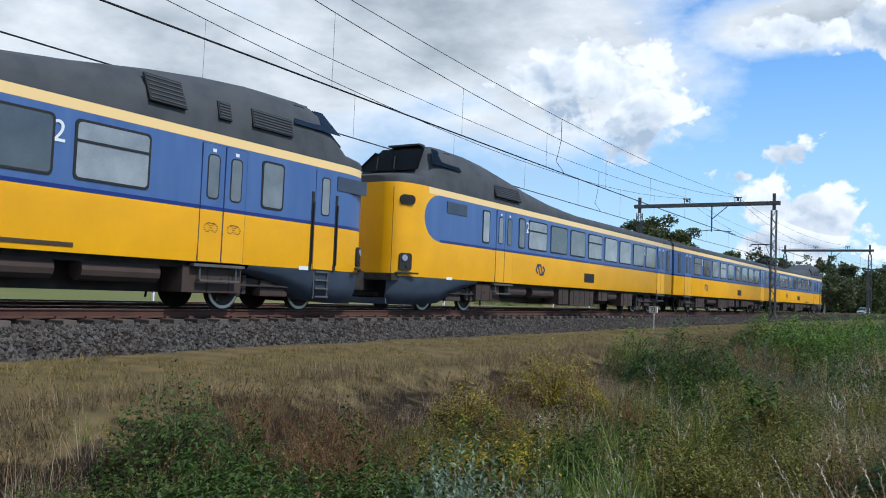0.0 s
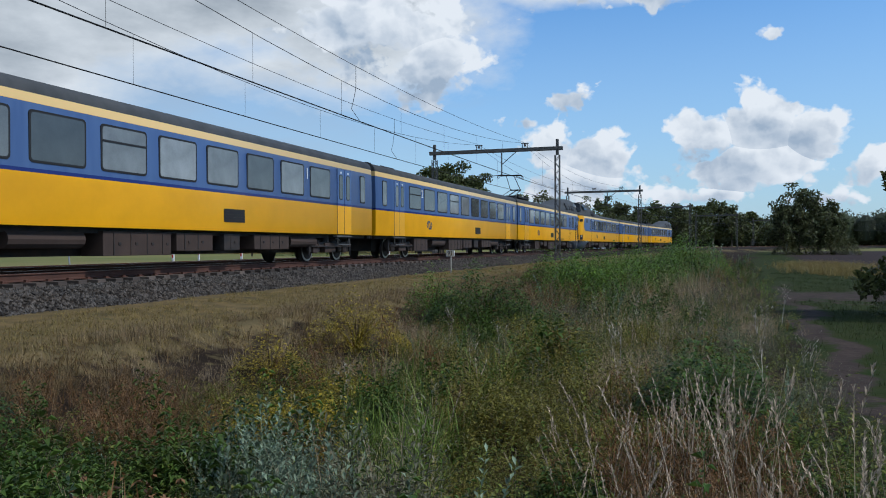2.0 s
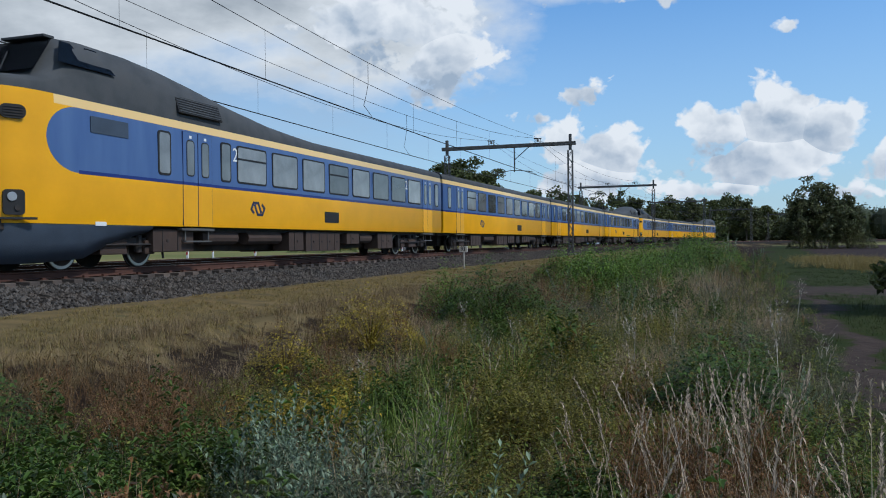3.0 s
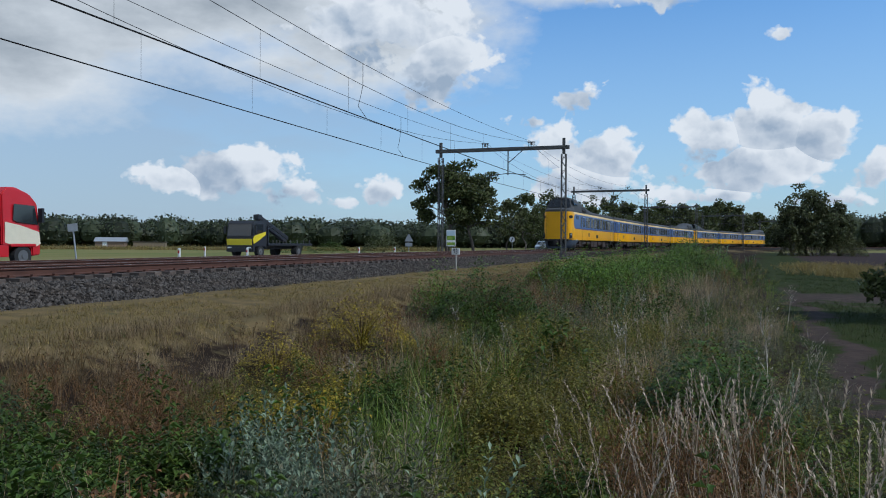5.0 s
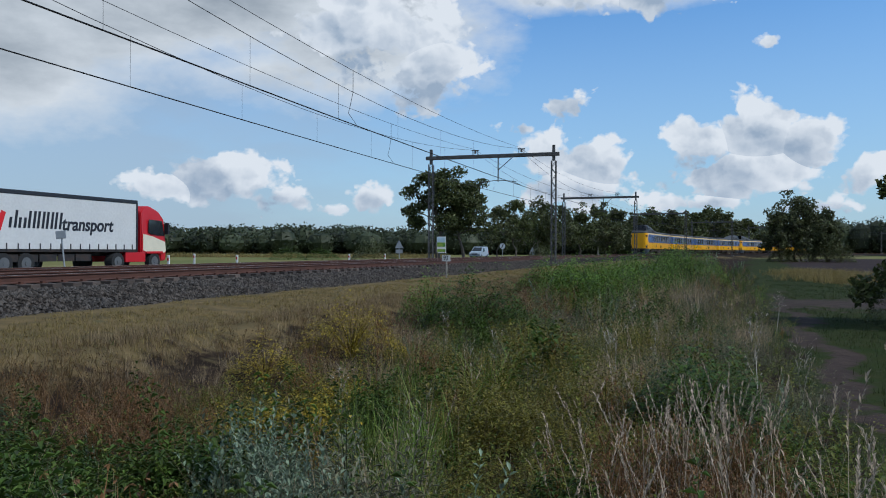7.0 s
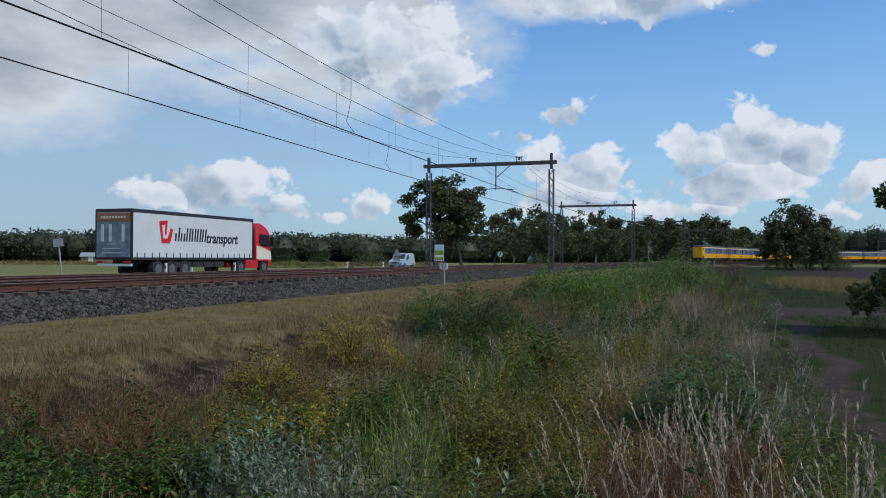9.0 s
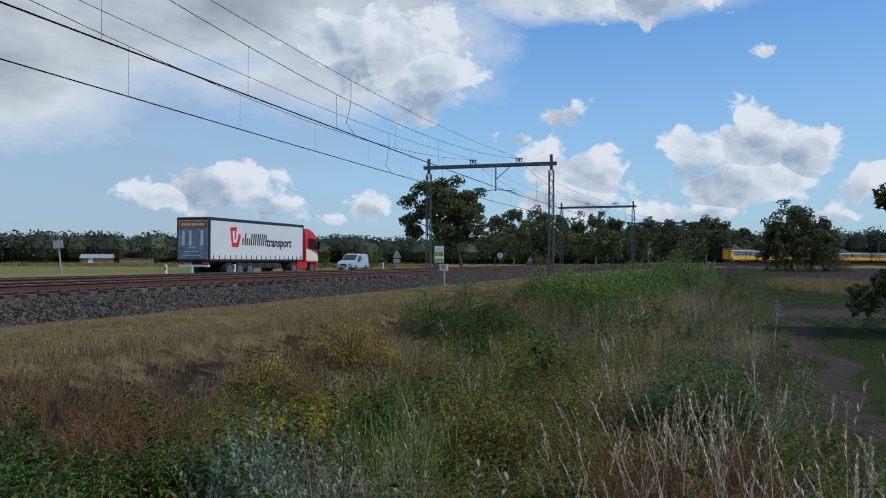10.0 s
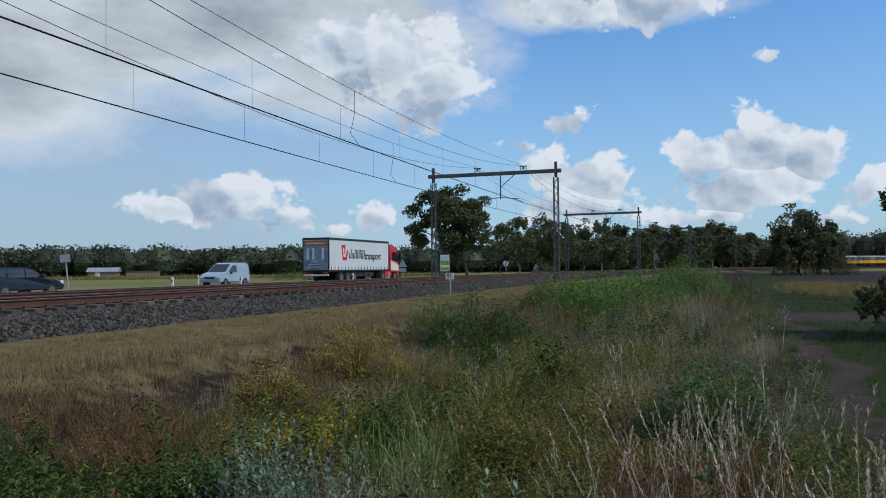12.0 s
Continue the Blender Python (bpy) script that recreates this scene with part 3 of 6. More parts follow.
TOP = 4.15


def ring(w, zb, zt, p):
    """Half-section of the car from the sill over the roof: half width, sill, top, squareness of the roof."""
    pts = [(w * 0.985, zb), (w, zb + 0.25), (w, 2.1), (w, 2.6), (w * 0.995, 3.1), (w * 0.985, 3.5), (w * 0.975, 3.70)]
    for a in (12, 26, 42, 60, 76, 90):
        c, s = math.cos(radians(a)), math.sin(radians(a))
        pts.append((w * 0.975 * c ** p, 3.70 + (zt - 3.70) * s ** p))
    return pts + [(-y, z) for y, z in pts[-2::-1]]


def loft(stations, mi_roof=1):
    """stations: x, half width, sill, top, squareness."""
    bm = bmesh.new()
    rows = []
    for x, w, zb, zt, p in stations:
        rows.append([bm.verts.new((x, y, z)) for y, z in ring(w, zb, zt, p)])
    n = len(rows[0])
    for a, b in zip(rows, rows[1:]):
        for j in range(n - 1):
            f = bm.faces.new((a[j], a[j + 1], b[j + 1], b[j]))
            f.material_index = mi_roof if 6 <= j < n - 7 else 0
            f.smooth = True
    for r in (rows[0], rows[-1]):
        mid = n // 2
        for j in range(mid):
            q = [r[j], r[j + 1], r[n - 2 - j], r[n - 1 - j]]
            q = list(dict.fromkeys(q))
            if len(q) > 2:
                f = bm.faces.new(q)
                f.material_index = mi_roof if j >= 6 else 0
    bmesh.ops.recalc_face_normals(bm, faces=bm.faces)
    return bm


def rounded_panel(bm, x0, x1, z0, z1, y, r, thick, mi, out=1):
    """An upright panel with rounded corners, its face at y."""
    pts = []
    for cx, cz, a0 in ((x1 - r, z1 - r, 0), (x0 + r, z1 - r, 90), (x0 + r, z0 + r, 180), (x1 - r, z0 + r, 270)):
        for k in range(5):
            a = radians(a0 + k * 22.5)
            pts.append((cx + r * math.cos(a), cz + r * math.sin(a)))
    front = [bm.verts.new((x, y, z)) for x, z in pts]
    back = [bm.verts.new((x, y - out * thick, z)) for x, z in pts]
    fs = [bm.faces.new(front)]
    n = len(pts)
    for i in range(n):
        fs.append(bm.faces.new((front[i], front[(i + 1) % n], back[(i + 1) % n], back[i])))
    for f in fs:
        f.material_index = mi


def text_mesh(body, size, material, name, parent, m, depth=0.004, shear=0.0):
    cu = bpy.data.curves.new(name, "FONT")
    cu.body, cu.size, cu.extrude, cu.shear = body, size, depth, shear
    cu.align_x, cu.align_y = "CENTER", "CENTER"
    cu.materials.append(material)
    ob = new(name, cu)
    ob.parent = parent
    ob.matrix_basis = m
    return ob


def window_mesh(w, h, split=False):
    bm = bmesh.new()
    rounded_panel(bm, -w / 2 - 0.05, w / 2 + 0.05, -h / 2 - 0.05, h / 2 + 0.05, 0.012, 0.1, 0.03, 0)
    rounded_panel(bm, -w / 2, w / 2, -h / 2, h / 2, 0.016, 0.08, 0.01, 1)
    if split:
        add_box(bm, (0, 0.02, h * 0.16), (w, 0.014, 0.05), mi=0)
    bmesh.ops.recalc_face_normals(bm, faces=bm.faces)
    me = bpy.data.meshes.new("window")
    bm.to_mesh(me)
    bm.free()
    for m in (M_RUBBER, M_GLASS):
        me.materials.append(m)
    return me


W_WIDE, W_SPLIT, W_NARROW, W_SMALL = window_mesh(1.5, 0.98), window_mesh(1.5, 0.98, True), window_mesh(0.62, 0.98), window_mesh(0.4, 1.0)


def place_side(me, name, parent, x, z, side, y=None):
    o = new(name, me)
    o.parent = parent
    o.matrix_basis = pose(x, side * (HALF if y is None else y), z, 0, 0, 0 if side > 0 else 180)
    return o


def door_leaf(car, x, side, q, icon):
    """One leaf of a double door with its window, on the side of the car."""
    place = pose(x, side * HALF, 2.43, 0, 0, 0 if side > 0 else 180)
    x0, x1 = (0.02, 0.62) if q > 0 else (-0.62, -0.02)
    bm = bmesh.new()
    rounded_panel(bm, x0 - 0.015, x1 + 0.015, -1.40, 1.03, 0.008, 0.02, 0.02, 1)
    rounded_panel(bm, x0, x1, -1.42, 1.02, 0.014, 0.02, 0.02, 0)
    add_box(bm, (q * 0.32, 0.015, 0.9), (0.1, 0.006, 0.07), mi=2)
    if icon:
        for cx in (-0.1, 0.1):
            for k in range(10):
                a = k * 0.628
                add_box(bm, (q * 0.32 + cx + 0.08 * math.cos(a), 0.016, -0.72 + 0.08 * math.sin(a)), (0.04, 0.006, 0.016), mi=3, m=None)
        add_box(bm, (q * 0.32, 0.016, -0.62), (0.2, 0.006, 0.018), mi=3)
    bmesh.ops.recalc_face_normals(bm, faces=bm.faces)
    d = part("door", bm, [M_LIV, M_NAVY, M_WHITE, M_BROWN], car)
    d.data.transform(place)
    bm = bmesh.new()
    rounded_panel(bm, x0 + 0.13, x1 - 0.13, -0.12, 0.82, 0.020, 0.1, 0.01, 0)
    rounded_panel(bm, x0 + 0.16, x1 - 0.16, -0.09, 0.79, 0.023, 0.08, 0.01, 1)
    bmesh.ops.recalc_face_normals(bm, faces=bm.faces)
    w = part("door_window", bm, [M_RUBBER, M_GLASS], d)
    w.data.transform(place)


def bogie(parent, x):
    b = part("bogie", bogie_frame(), [M_DARK, M_BROWN], parent)
    b.matrix_basis = pose(x, 0, 0)
    for dx in (-1.25, 1.25):
        for sy in (-0.76, 0.76):
            o = new("wheel", WHEEL)
            o.parent = b
            o.matrix_basis = pose(dx, sy, 0.46, 0, 0, 0 if sy > 0 else 180)
        bm = bmesh.new()
        add_rod(bm, (0, -0.7, 0), (0, 0.7, 0), 0.08, 10)
        o = part("axle", bm, M_DARK, b)
        o.matrix_basis = pose(dx, 0, 0.46)


def wheel_mesh():
    bm = bmesh.new()
    add_disc(bm, (0, 0, 0), (0, 1, 0), 0.46, 0.09, 28)
    add_disc(bm, (0, -0.035, 0), (0, 1, 0), 0.49, 0.03, 28)
    add_disc(bm, (0, 0.05, 0), (0, 1, 0), 0.435, 0.012, 28, 1)
    add_disc(bm, (0, 0.058, 0), (0, 1, 0), 0.37, 0.012, 24, 0)
    add_disc(bm, (0, 0.08, 0), (0, 1, 0), 0.14, 0.06, 14, 0)
    me = bpy.data.meshes.new("wheel")
    bm.to_mesh(me)
    bm.free()
    for m in (M_DARK, M_RAILTOP):
        me.materials.append(m)
    return me


WHEEL = wheel_mesh()


def bogie_frame():
    bm = bmesh.new()
    for sy in (-1.0, 1.0):
        add_box(bm, (0, sy, 0.62), (3.5, 0.16, 0.2), bevel=0.03)
        add_box(bm, (0, sy * 1.02, 0.50), (0.9, 0.26, 0.36), bevel=0.04, mi=1)
        for dx in (-1.25, 1.25):
            add_box(bm, (dx, sy * 1.06, 0.48), (0.36, 0.2, 0.34), bevel=0.05, mi=1)
            for e in (-0.32, 0.32):
                add_rod(bm, (dx + e, sy * 1.05, 0.36), (dx + e, sy * 1.05, 0.78), 0.09, 10)
        add_rod(bm, (-0.3, sy * 1.05, 0.72), (-0.3, sy * 1.05, 1.02), 0.15, 12)
        add_rod(bm, (0.3, sy * 1.05, 0.72), (0.3, sy * 1.05, 1.02), 0.15, 12)
        add_rod(bm, (-1.7, sy * 1.2, 0.55), (1.7, sy * 1.2, 0.55), 0.025, 6)
        for dx in (-1.75, 1.75):
            add_box(bm, (dx, sy * 1.1, 0.62), (0.06, 0.12, 0.5))
            add_rod(bm, (dx, sy * 1.15, 0.2), (dx * 0.94, sy * 1.15, 0.85), 0.03, 6)
    add_box(bm, (0, 0, 0.62), (0.5, 2.0, 0.25))
    return bm


def underframe(parent, x0, x1, seed):
    rng = random.Random(seed)
    bm = bmesh.new()
    add_box(bm, ((x0 + x1) / 2, 0, 0.97), (x1 - x0, 2.3, 0.2))
    # filler box added to keep daylight from showing beneath the car
    add_box(bm, ((x0 + x1) / 2, 0, 0.62), (x1 - x0 - 2.5, 1.0, 0.55))
    part("floor_frame", bm, M_DARK, parent)
    x = x0 + 4.6
    while x < x1 - 6.0:
        w = rng.uniform(0.8, 2.6)
        h = rng.uniform(0.42, 0.66)
        kind = rng.random()
        for side in (-1, 1):
            bm = bmesh.new()
            if kind < 0.25:
                add_rod(bm, (x, side * 1.05, 0.72), (x + w, side * 1.05, 0.72), 0.2, 12, mi=1)
            else:
                add_box(bm, (x + w / 2, side * 0.98, 0.92 - h / 2), (w, 0.62, h), bevel=0.02, mi=0 if kind < 0.5 else 1)
                for q in range(int(w / 0.6)):
                    add_box(bm, (x + 0.35 + q * 0.6, side * 1.295, 0.92 - h / 2), (0.03, 0.02, h * 0.9), mi=0)
                    add_box(bm, (x + 0.35 + q * 0.6 + 0.2, side * 1.295, 0.92 - h / 2), (0.08, 0.03, 0.06), mi=0)
            part("equipment_box", bm, [M_DARK, M_BROWN], parent, "dust-brown underfloor equipment box")
        x += w + rng.uniform(0.15, 0.9)


def roof_vent(parent, x, y=0.0, z=TOP):
    bm = bmesh.new()
    add_disc(bm, (x, y, z + 0.04), (0, 0, 1), 0.34, 0.14, 14, r2=0.22)
    add_box(bm, (x, y, z + 0.0), (0.95, 0.6, 0.08), bevel=0.03)
    part("roof_vent", bm, M_ROOF, parent)


def roof_grille(parent, x, w=1.5, tilt=45, y=1.17, z=3.92, h=0.42):
    for side in (-1, 1):
        bm = bmesh.new()
        m = pose(x, side * y, z, -side * tilt, 0, 0)
        add_box(bm, (0, 0, 0), (w, h, 0.05), m=m, mi=0)
        for k in range(6):
            add_box(bm, (0, h * (-0.4 + k * 0.16), 0.03), (w - 0.06, 0.025, 0.02), m=m, mi=1)
        part("roof_grille", bm, [M_RUBBER, M_ROOF], parent, "black louvred roof grille")


def logo(parent, x, side):
    """The operator's mark as a plain shape: two slanted bars joined by hooks."""
    bm = bmesh.new()
    half = ((-0.37, -0.02, -0.24, 0.17), (-0.24, 0.17, 0.02, 0.17), (0.02, 0.17, 0.17, -0.1), (-0.37, -0.02, -0.24, -0.12))
    for sg in (1, -1):
        for (xa, za, xb, zb) in half:
            xa, za, xb, zb = -sg * xa, sg * za, -sg * xb, sg * zb
            d = Vector((xb - xa, 0, zb - za))
            m = Matrix.Translation(((xa + xb) / 2, 0, (za + zb) / 2)) @ Matrix.Rotation(-math.atan2(zb - za, xb - xa), 4, "Y")
            add_box(bm, (0, 0, 0), (d.length + 0.06, 0.008, 0.08), m=m)
    o = part("emblem", bm, M_NAVY, parent, "navy emblem of two hooked bars")
    o.matrix_basis = pose(x, side * (HALF + 0.004), 1.58, 0, 0, 0 if side > 0 else 180)


def common(car, L, x_first, x_last, n, doors, seed, x_logo, x_vent, numbers, vents=True):
    """Doors, windows, underframe, bogies and roof fittings of one car between two ends; x from its rear end."""
    underframe(car, 0.6, L - 0.4, seed)
    for x in (4.0, L - 3.6):
        bogie(car, x)
    for side in (-1, 1):
        for x in doors:
            for q in (-1, 1):
                door_leaf(car, x, side, q, x == 5.95)
            bm = bmesh.new()
            add_box(bm, (x, side * 1.36, 0.93), (1.4, 0.16, 0.06), bevel=0.01)
            add_box(bm, (x, side * 1.40, 0.62), (1.1, 0.1, 0.04))
            for q in (-0.5, 0.5):
                add_rod(bm, (x + q, side * 1.38, 0.6), (x + q, side * 1.38, 0.95), 0.02)
            part("door_step", bm, M_STEEL, car)
        for k in range(n):
            x = x_first + k * (x_last - x_first) / (n - 1)
            place_side(W_SPLIT if k in (0, 3) else W_WIDE, "window", car, x, 2.82, side)
        for x, figure in numbers:
            text_mesh(figure, 0.55, M_WHITE, "class_number", car, pose(x, side * (HALF + 0.003), 3.05, 90, 0, 180 if side > 0 else 0))
        logo(car, x_logo, side)
        bm = bmesh.new()
        rounded_panel(bm, -0.55, 0.55, -0.19, 0.19, 0.012, 0.03, 0.02, 0)
        for k in range(4):
            add_box(bm, (0, 0.016, -0.12 + k * 0.08), (1.0, 0.01, 0.02), mi=1)
        v = part("side_vent", bm, [M_RUBBER, M_DARK], car, "dark louvred vent in the yellow side")
        v.matrix_basis = pose(x_vent, side * HALF, 1.45, 0, 0, 0 if side > 0 else 180)
    if vents:
        for k in range(4):
            roof_vent(car, 9 + k * 3.6)


def gangway(car, x):
    bm = bmesh.new()
    add_box(bm, (x, 0, 2.45), (0.55, 2.25, 3.0), bevel=0.12)
    for k in range(3):
        add_box(bm, (x - 0.18 + k * 0.18, 0, 2.45), (0.07, 2.45, 3.2), bevel=0.03)
    part("gangway_bellows", bm, M_RUBBER, car)


def mid_car(figure):
    car = thing("train_carriage", "yellow and blue electric train carriage with grey roof", "train", pose(0, 0, 0), "train carriages")
    bm = loft([(0.22, HALF, 1.0, TOP, 0.75), (MID_LEN - 0.22, HALF, 1.0, TOP, 0.75)])
    part("body", bm, [M_LIV, M_ROOF], car)
    common(car, MID_LEN, 5.0, MID_LEN - 5.0, 9, (2.95, MID_LEN - 2.95), 5, 7.05, 15.9, ((6.0, figure), (MID_LEN - 6.0, figure)))
    for side in (-1, 1):
        for x in (1.2, MID_LEN - 1.2):
            place_side(W_SMALL, "window", car, x, 2.82, side)
    roof_grille(car, 2.4)
    gangway(car, MID_LEN)
    return car


NOSE = 0.7        # the body's nose stands back from the coupling plane
CAB_ST = [(0.0, 0.7, 1.0, 3.9, 0.45), (0.04, 0.96, 1.0, 3.93, 0.45), (0.14, 1.13, 1.0, 3.97, 0.45), (0.3, 1.25, 1.0, 4.0, 0.45), (0.55, 1.34, 1.0, 4.03, 0.5), (0.9, 1.405, 1.0, 4.06, 0.5), (1.1, HALF, 1.0, 4.12, 0.55),
          (1.9, HALF, 1.0, 4.98, 0.62), (2.1, HALF, 1.0, 5.12, 0.62), (2.6, HALF, 1.0, 5.18, 0.62), (4.0, HALF, 1.0, 5.17, 0.65), (5.2, HALF, 1.0, 5.08, 0.68), (6.6, HALF, 1.0, 4.92, 0.76), (8.4, HALF, 1.0, 4.62, 0.76), (10.2, HALF, 1.0, 4.36, 0.75), (12.0, HALF, 1.0, 4.22, 0.75), (13.2, HALF, 1.0, TOP, 0.75)]


def cab_car(panto):
    """A driving carriage; x runs from its nose backwards."""
    car = thing("train_cab_carriage", "yellow and blue driving carriage with a raised dark cab", "train", pose(0, 0, 0), "train carriages")
    L = CAB_LEN

    def nose(name, bm, *rest, **kw):
        bmesh.ops.translate(bm, vec=(NOSE, 0, 0), verts=bm.verts)
        return part(name, bm, *rest, **kw)
    bm = loft([(q[0] + NOSE, *q[1:]) for q in CAB_ST] + [(L - 0.22, HALF, 1.0, TOP, 0.75)])
    part("body", bm, [M_LIV_END if panto else M_LIV_CAB, M_ROOF], car)
    # windscreen and cab side windows, on the raised cab
    bm = bmesh.new()
    q = [bm.verts.new(v) for v in ((1.05, -1.12, 4.2), (1.05, 1.12, 4.2), (1.86, 0.8, 5.02), (1.86, -0.8, 5.02))]
    f = bm.faces.new(q)
    bmesh.ops.solidify(bm, geom=[f], thickness=-0.03)
    nose("windscreen", bm, M_CABGLASS, car, "sloping cab windscreen")
    for yy in (-0.25, 0.4):
        bm = bmesh.new()
        add_rod(bm, (1.03, yy, 4.24), (1.5, yy + 0.3, 4.72), 0.016)
        nose("wiper", bm, M_RUBBER, car)
    bm = bmesh.new()
    add_box(bm, (2.0, 0, 5.12), (0.3, 1.2, 0.06), bevel=0.02)
    nose("roof_visor", bm, M_ROOF, car)
    for side in (-1, 1):
        for x0, x1 in ((1.55, 2.2), (2.28, 2.95)):
            bm = bmesh.new()
            q = [bm.verts.new(v) for v in ((x0 - 0.12, side * 1.39, 4.4), (x1 + 0.2, side * 1.39, 4.4), (x1 - 0.08, side * 1.06, 4.94), (x0 + 0.25, side * 1.06, 4.94))]
            f = bm.faces.new(q)
            bmesh.ops.solidify(bm, geom=[f], thickness=0.03)
            bmesh.ops.recalc_face_normals(bm, faces=bm.faces)
            nose("cab_side_window", bm, M_CABGLASS, car)
        # lamps and vents on the curved flanks of the nose
        flip = Matrix.Identity(4) if side > 0 else Matrix.Diagonal((1, -1, 1, 1))
        flank = flip @ pose(NOSE + 0.36, 1.285, 0, 0, 0, 27)
        bm = bmesh.new()
        rounded_panel(bm, -0.2, 0.2, 1.16, 1.66, 0.03, 0.08, 0.12, 0)
        add_disc(bm, (-0.04, 0.03, 1.52), (0, 1, 0), 0.09, 0.05, 14, 1)
        add_disc(bm, (0.06, 0.03, 1.3), (0, 1, 0), 0.06, 0.05, 12, 2)
        part("headlamp", bm, [M_RUBBER, M_SIGNBACK, M_DARK], car, "dark oval headlamp housing").matrix_basis = flank
        bm = bmesh.new()
        add_box(bm, (0.05, 0.02, 1.09), (0.75, 0.06, 0.05), bevel=0.01)
        part("nose_step", bm, M_RUBBER, car).matrix_basis = flank
        bm = bmesh.new()
        rounded_panel(bm, -0.24, 0.24, 3.06, 3.34, 0.03, 0.12, 0.12, 0)
        for k in range(4):
            add_box(bm, (0, 0.035, 3.12 + k * 0.055), (0.38, 0.02, 0.018), mi=1)
        part("nose_vent", bm, [M_RUBBER, M_DARK], car).matrix_basis = flank
        bm = bmesh.new()
        d0 = 1.0 if panto else 3.0
        rounded_panel(bm, d0, d0 + 1.2, 3.02, 3.38, HALF + 0.01, 0.02, 0.02, 0)
        o = part("destination_display", bm, M_APRON, car, "dark blue destination display")
        o.matrix_basis = Matrix.Identity(4) if side > 0 else Matrix.Diagonal((1, -1, 1, 1))
        if panto:
            place_side(W_NARROW, "window", car, 4.5, 2.82, side)
            bm = bmesh.new()
            rounded_panel(bm, -0.36, 0.36, -1.42, 1.02, 0.012, 0.03, 0.02, 0)
            rounded_panel(bm, -0.16, 0.16, -0.1, 0.85, 0.018, 0.08, 0.01, 1)
            rounded_panel(bm, -0.13, 0.13, -0.07, 0.82, 0.021, 0.07, 0.01, 2)
            for q in (-0.45, 0.45):
                add_rod(bm, (q, 0.05, -1.3), (q, 0.05, 0.2), 0.02, mi=1)
                add_box(bm, (q, 0.0, -0.5), (0.09, 0.02, 1.9), mi=1)
            me = part("cab_door", bm, [M_LIV, M_RUBBER, M_GLASS], car, "cab door with dark handrails").data
            me.transform(pose(2.65, side * HALF, 2.43, 0, 0, 0 if side > 0 else 180))
            bm = bmesh.new()
            for k in range(4):
                add_box(bm, (2.65, side * 1.38, 0.35 + 0.2 * k), (0.5, 0.12, 0.04))
            for q in (-0.25, 0.25):
                add_rod(bm, (2.65 + q, side * 1.38, 0.3), (2.65 + q, side * 1.38, 1.0), 0.02)
            part("cab_step", bm, M_STEEL, car)
        else:
            place_side(W_SMALL, "window", car, 5.5, 2.82, side)
            place_side(W_SMALL, "window", car, 8.15, 2.82, side)
        place_side(W_SMALL, "window", car, L - 0.95, 2.82, side)
        # bar for the blanked number
        bm = bmesh.new()
        add_box(bm, (2.6, side * 1.40, 1.02), (0.34, 0.02, 0.09))
        nose("number_bar", bm, M_WHITE, car)
    # apron below the nose
    bm = bmesh.new()
    prof = [(0.02, 0.9, 1.0, 0.22), (0.3, 1.22, 1.0, 0.18), (0.9, 1.38, 1.0, 0.18), (2.2, 1.40, 1.0, 0.25), (3.2, 1.40, 1.0, 0.62), (4.4, 1.40, 1.0, 0.86)]
    for side in (-1, 1):
        rows = []
        for x, w, zt, zl in prof:
            rows.append([bm.verts.new((x, side * w, zt)), bm.verts.new((x, side * w * 0.97, (zt + zl) / 2)), bm.verts.new((x + 0.05, side * w * 0.86, zl)), bm.verts.new((x + 0.1, side * w * 0.6, zl))])
        for r0, r1 in zip(rows, rows[1:]):
            for j in range(3):
                bm.faces.new((r0[j], r0[j + 1], r1[j + 1], r1[j]))
    add_box(bm, (0.16, 0, 0.27), (0.16, 1.7, 0.18), bevel=0.03)
    bmesh.ops.recalc_face_normals(bm, faces=bm.faces)
    nose("apron", bm, M_APRON, car, "slate blue front apron", smooth=True)
    bm = bmesh.new()
    # black block stands for the shade in the opening behind the coupler
    add_box(bm, (0.9, 0, 0.62), (1.0, 2.0, 0.7))
    nose("coupler_recess", bm, M_RUBBER, car)
    bm = bmesh.new()
    add_box(bm, (-0.1, 0, 0.72), (1.1, 0.34, 0.34), bevel=0.05)
    add_disc(bm, (-0.62, 0, 0.72), (1, 0, 0), 0.2, 0.14, 12)
    add_box(bm, (0.25, 0, 0.45), (0.2, 0.8, 0.12), bevel=0.03)
    nose("coupler", bm, M_DARK, car)
    bm = bmesh.new()
    add_box(bm, (0.05, 0, 1.04), (0.1, 1.9, 0.03))
    nose("nose_door_seam", bm, M_DARK, car)
    for y in (-1.0, 1.0):
        bm = bmesh.new()
        add_box(bm, (0.062, y, 2.3), (0.012, 0.012, 2.5))
        nose("nose_seam", bm, M_BROWN, car)
    if panto:
        for side in (-1, 1):
            bm = bmesh.new()
            add_box(bm, (10.3, side * (HALF + 0.002), 1.14), (1.9, 0.006, 0.07))
            part("number_bar", bm, M_BROWN, car)
        common(car, L, 8.65, 22.5, 8, (5.95, L - 2.9), 11, 20.0, 14.6, ((9.75, "2"), (21.5, "2")))
        roof_grille(car, 6.0, 0.36, 74, 1.35, 4.22, 0.4)
        roof_grille(car, 4.55, 1.3, 76, 1.36, 4.25, 0.42)
        roof_grille(car, 7.5, 0.9, 66, 1.3, 4.3, 0.62)
    else:
        common(car, L, 9.5, 23.05, 8, (6.85, L - 2.25), 11, 9.8, 14.7, ((8.62, "2"), (22.05, "2")))
        roof_grille(car, 7.0, 1.9, 70, 1.37, 4.12, 0.45)
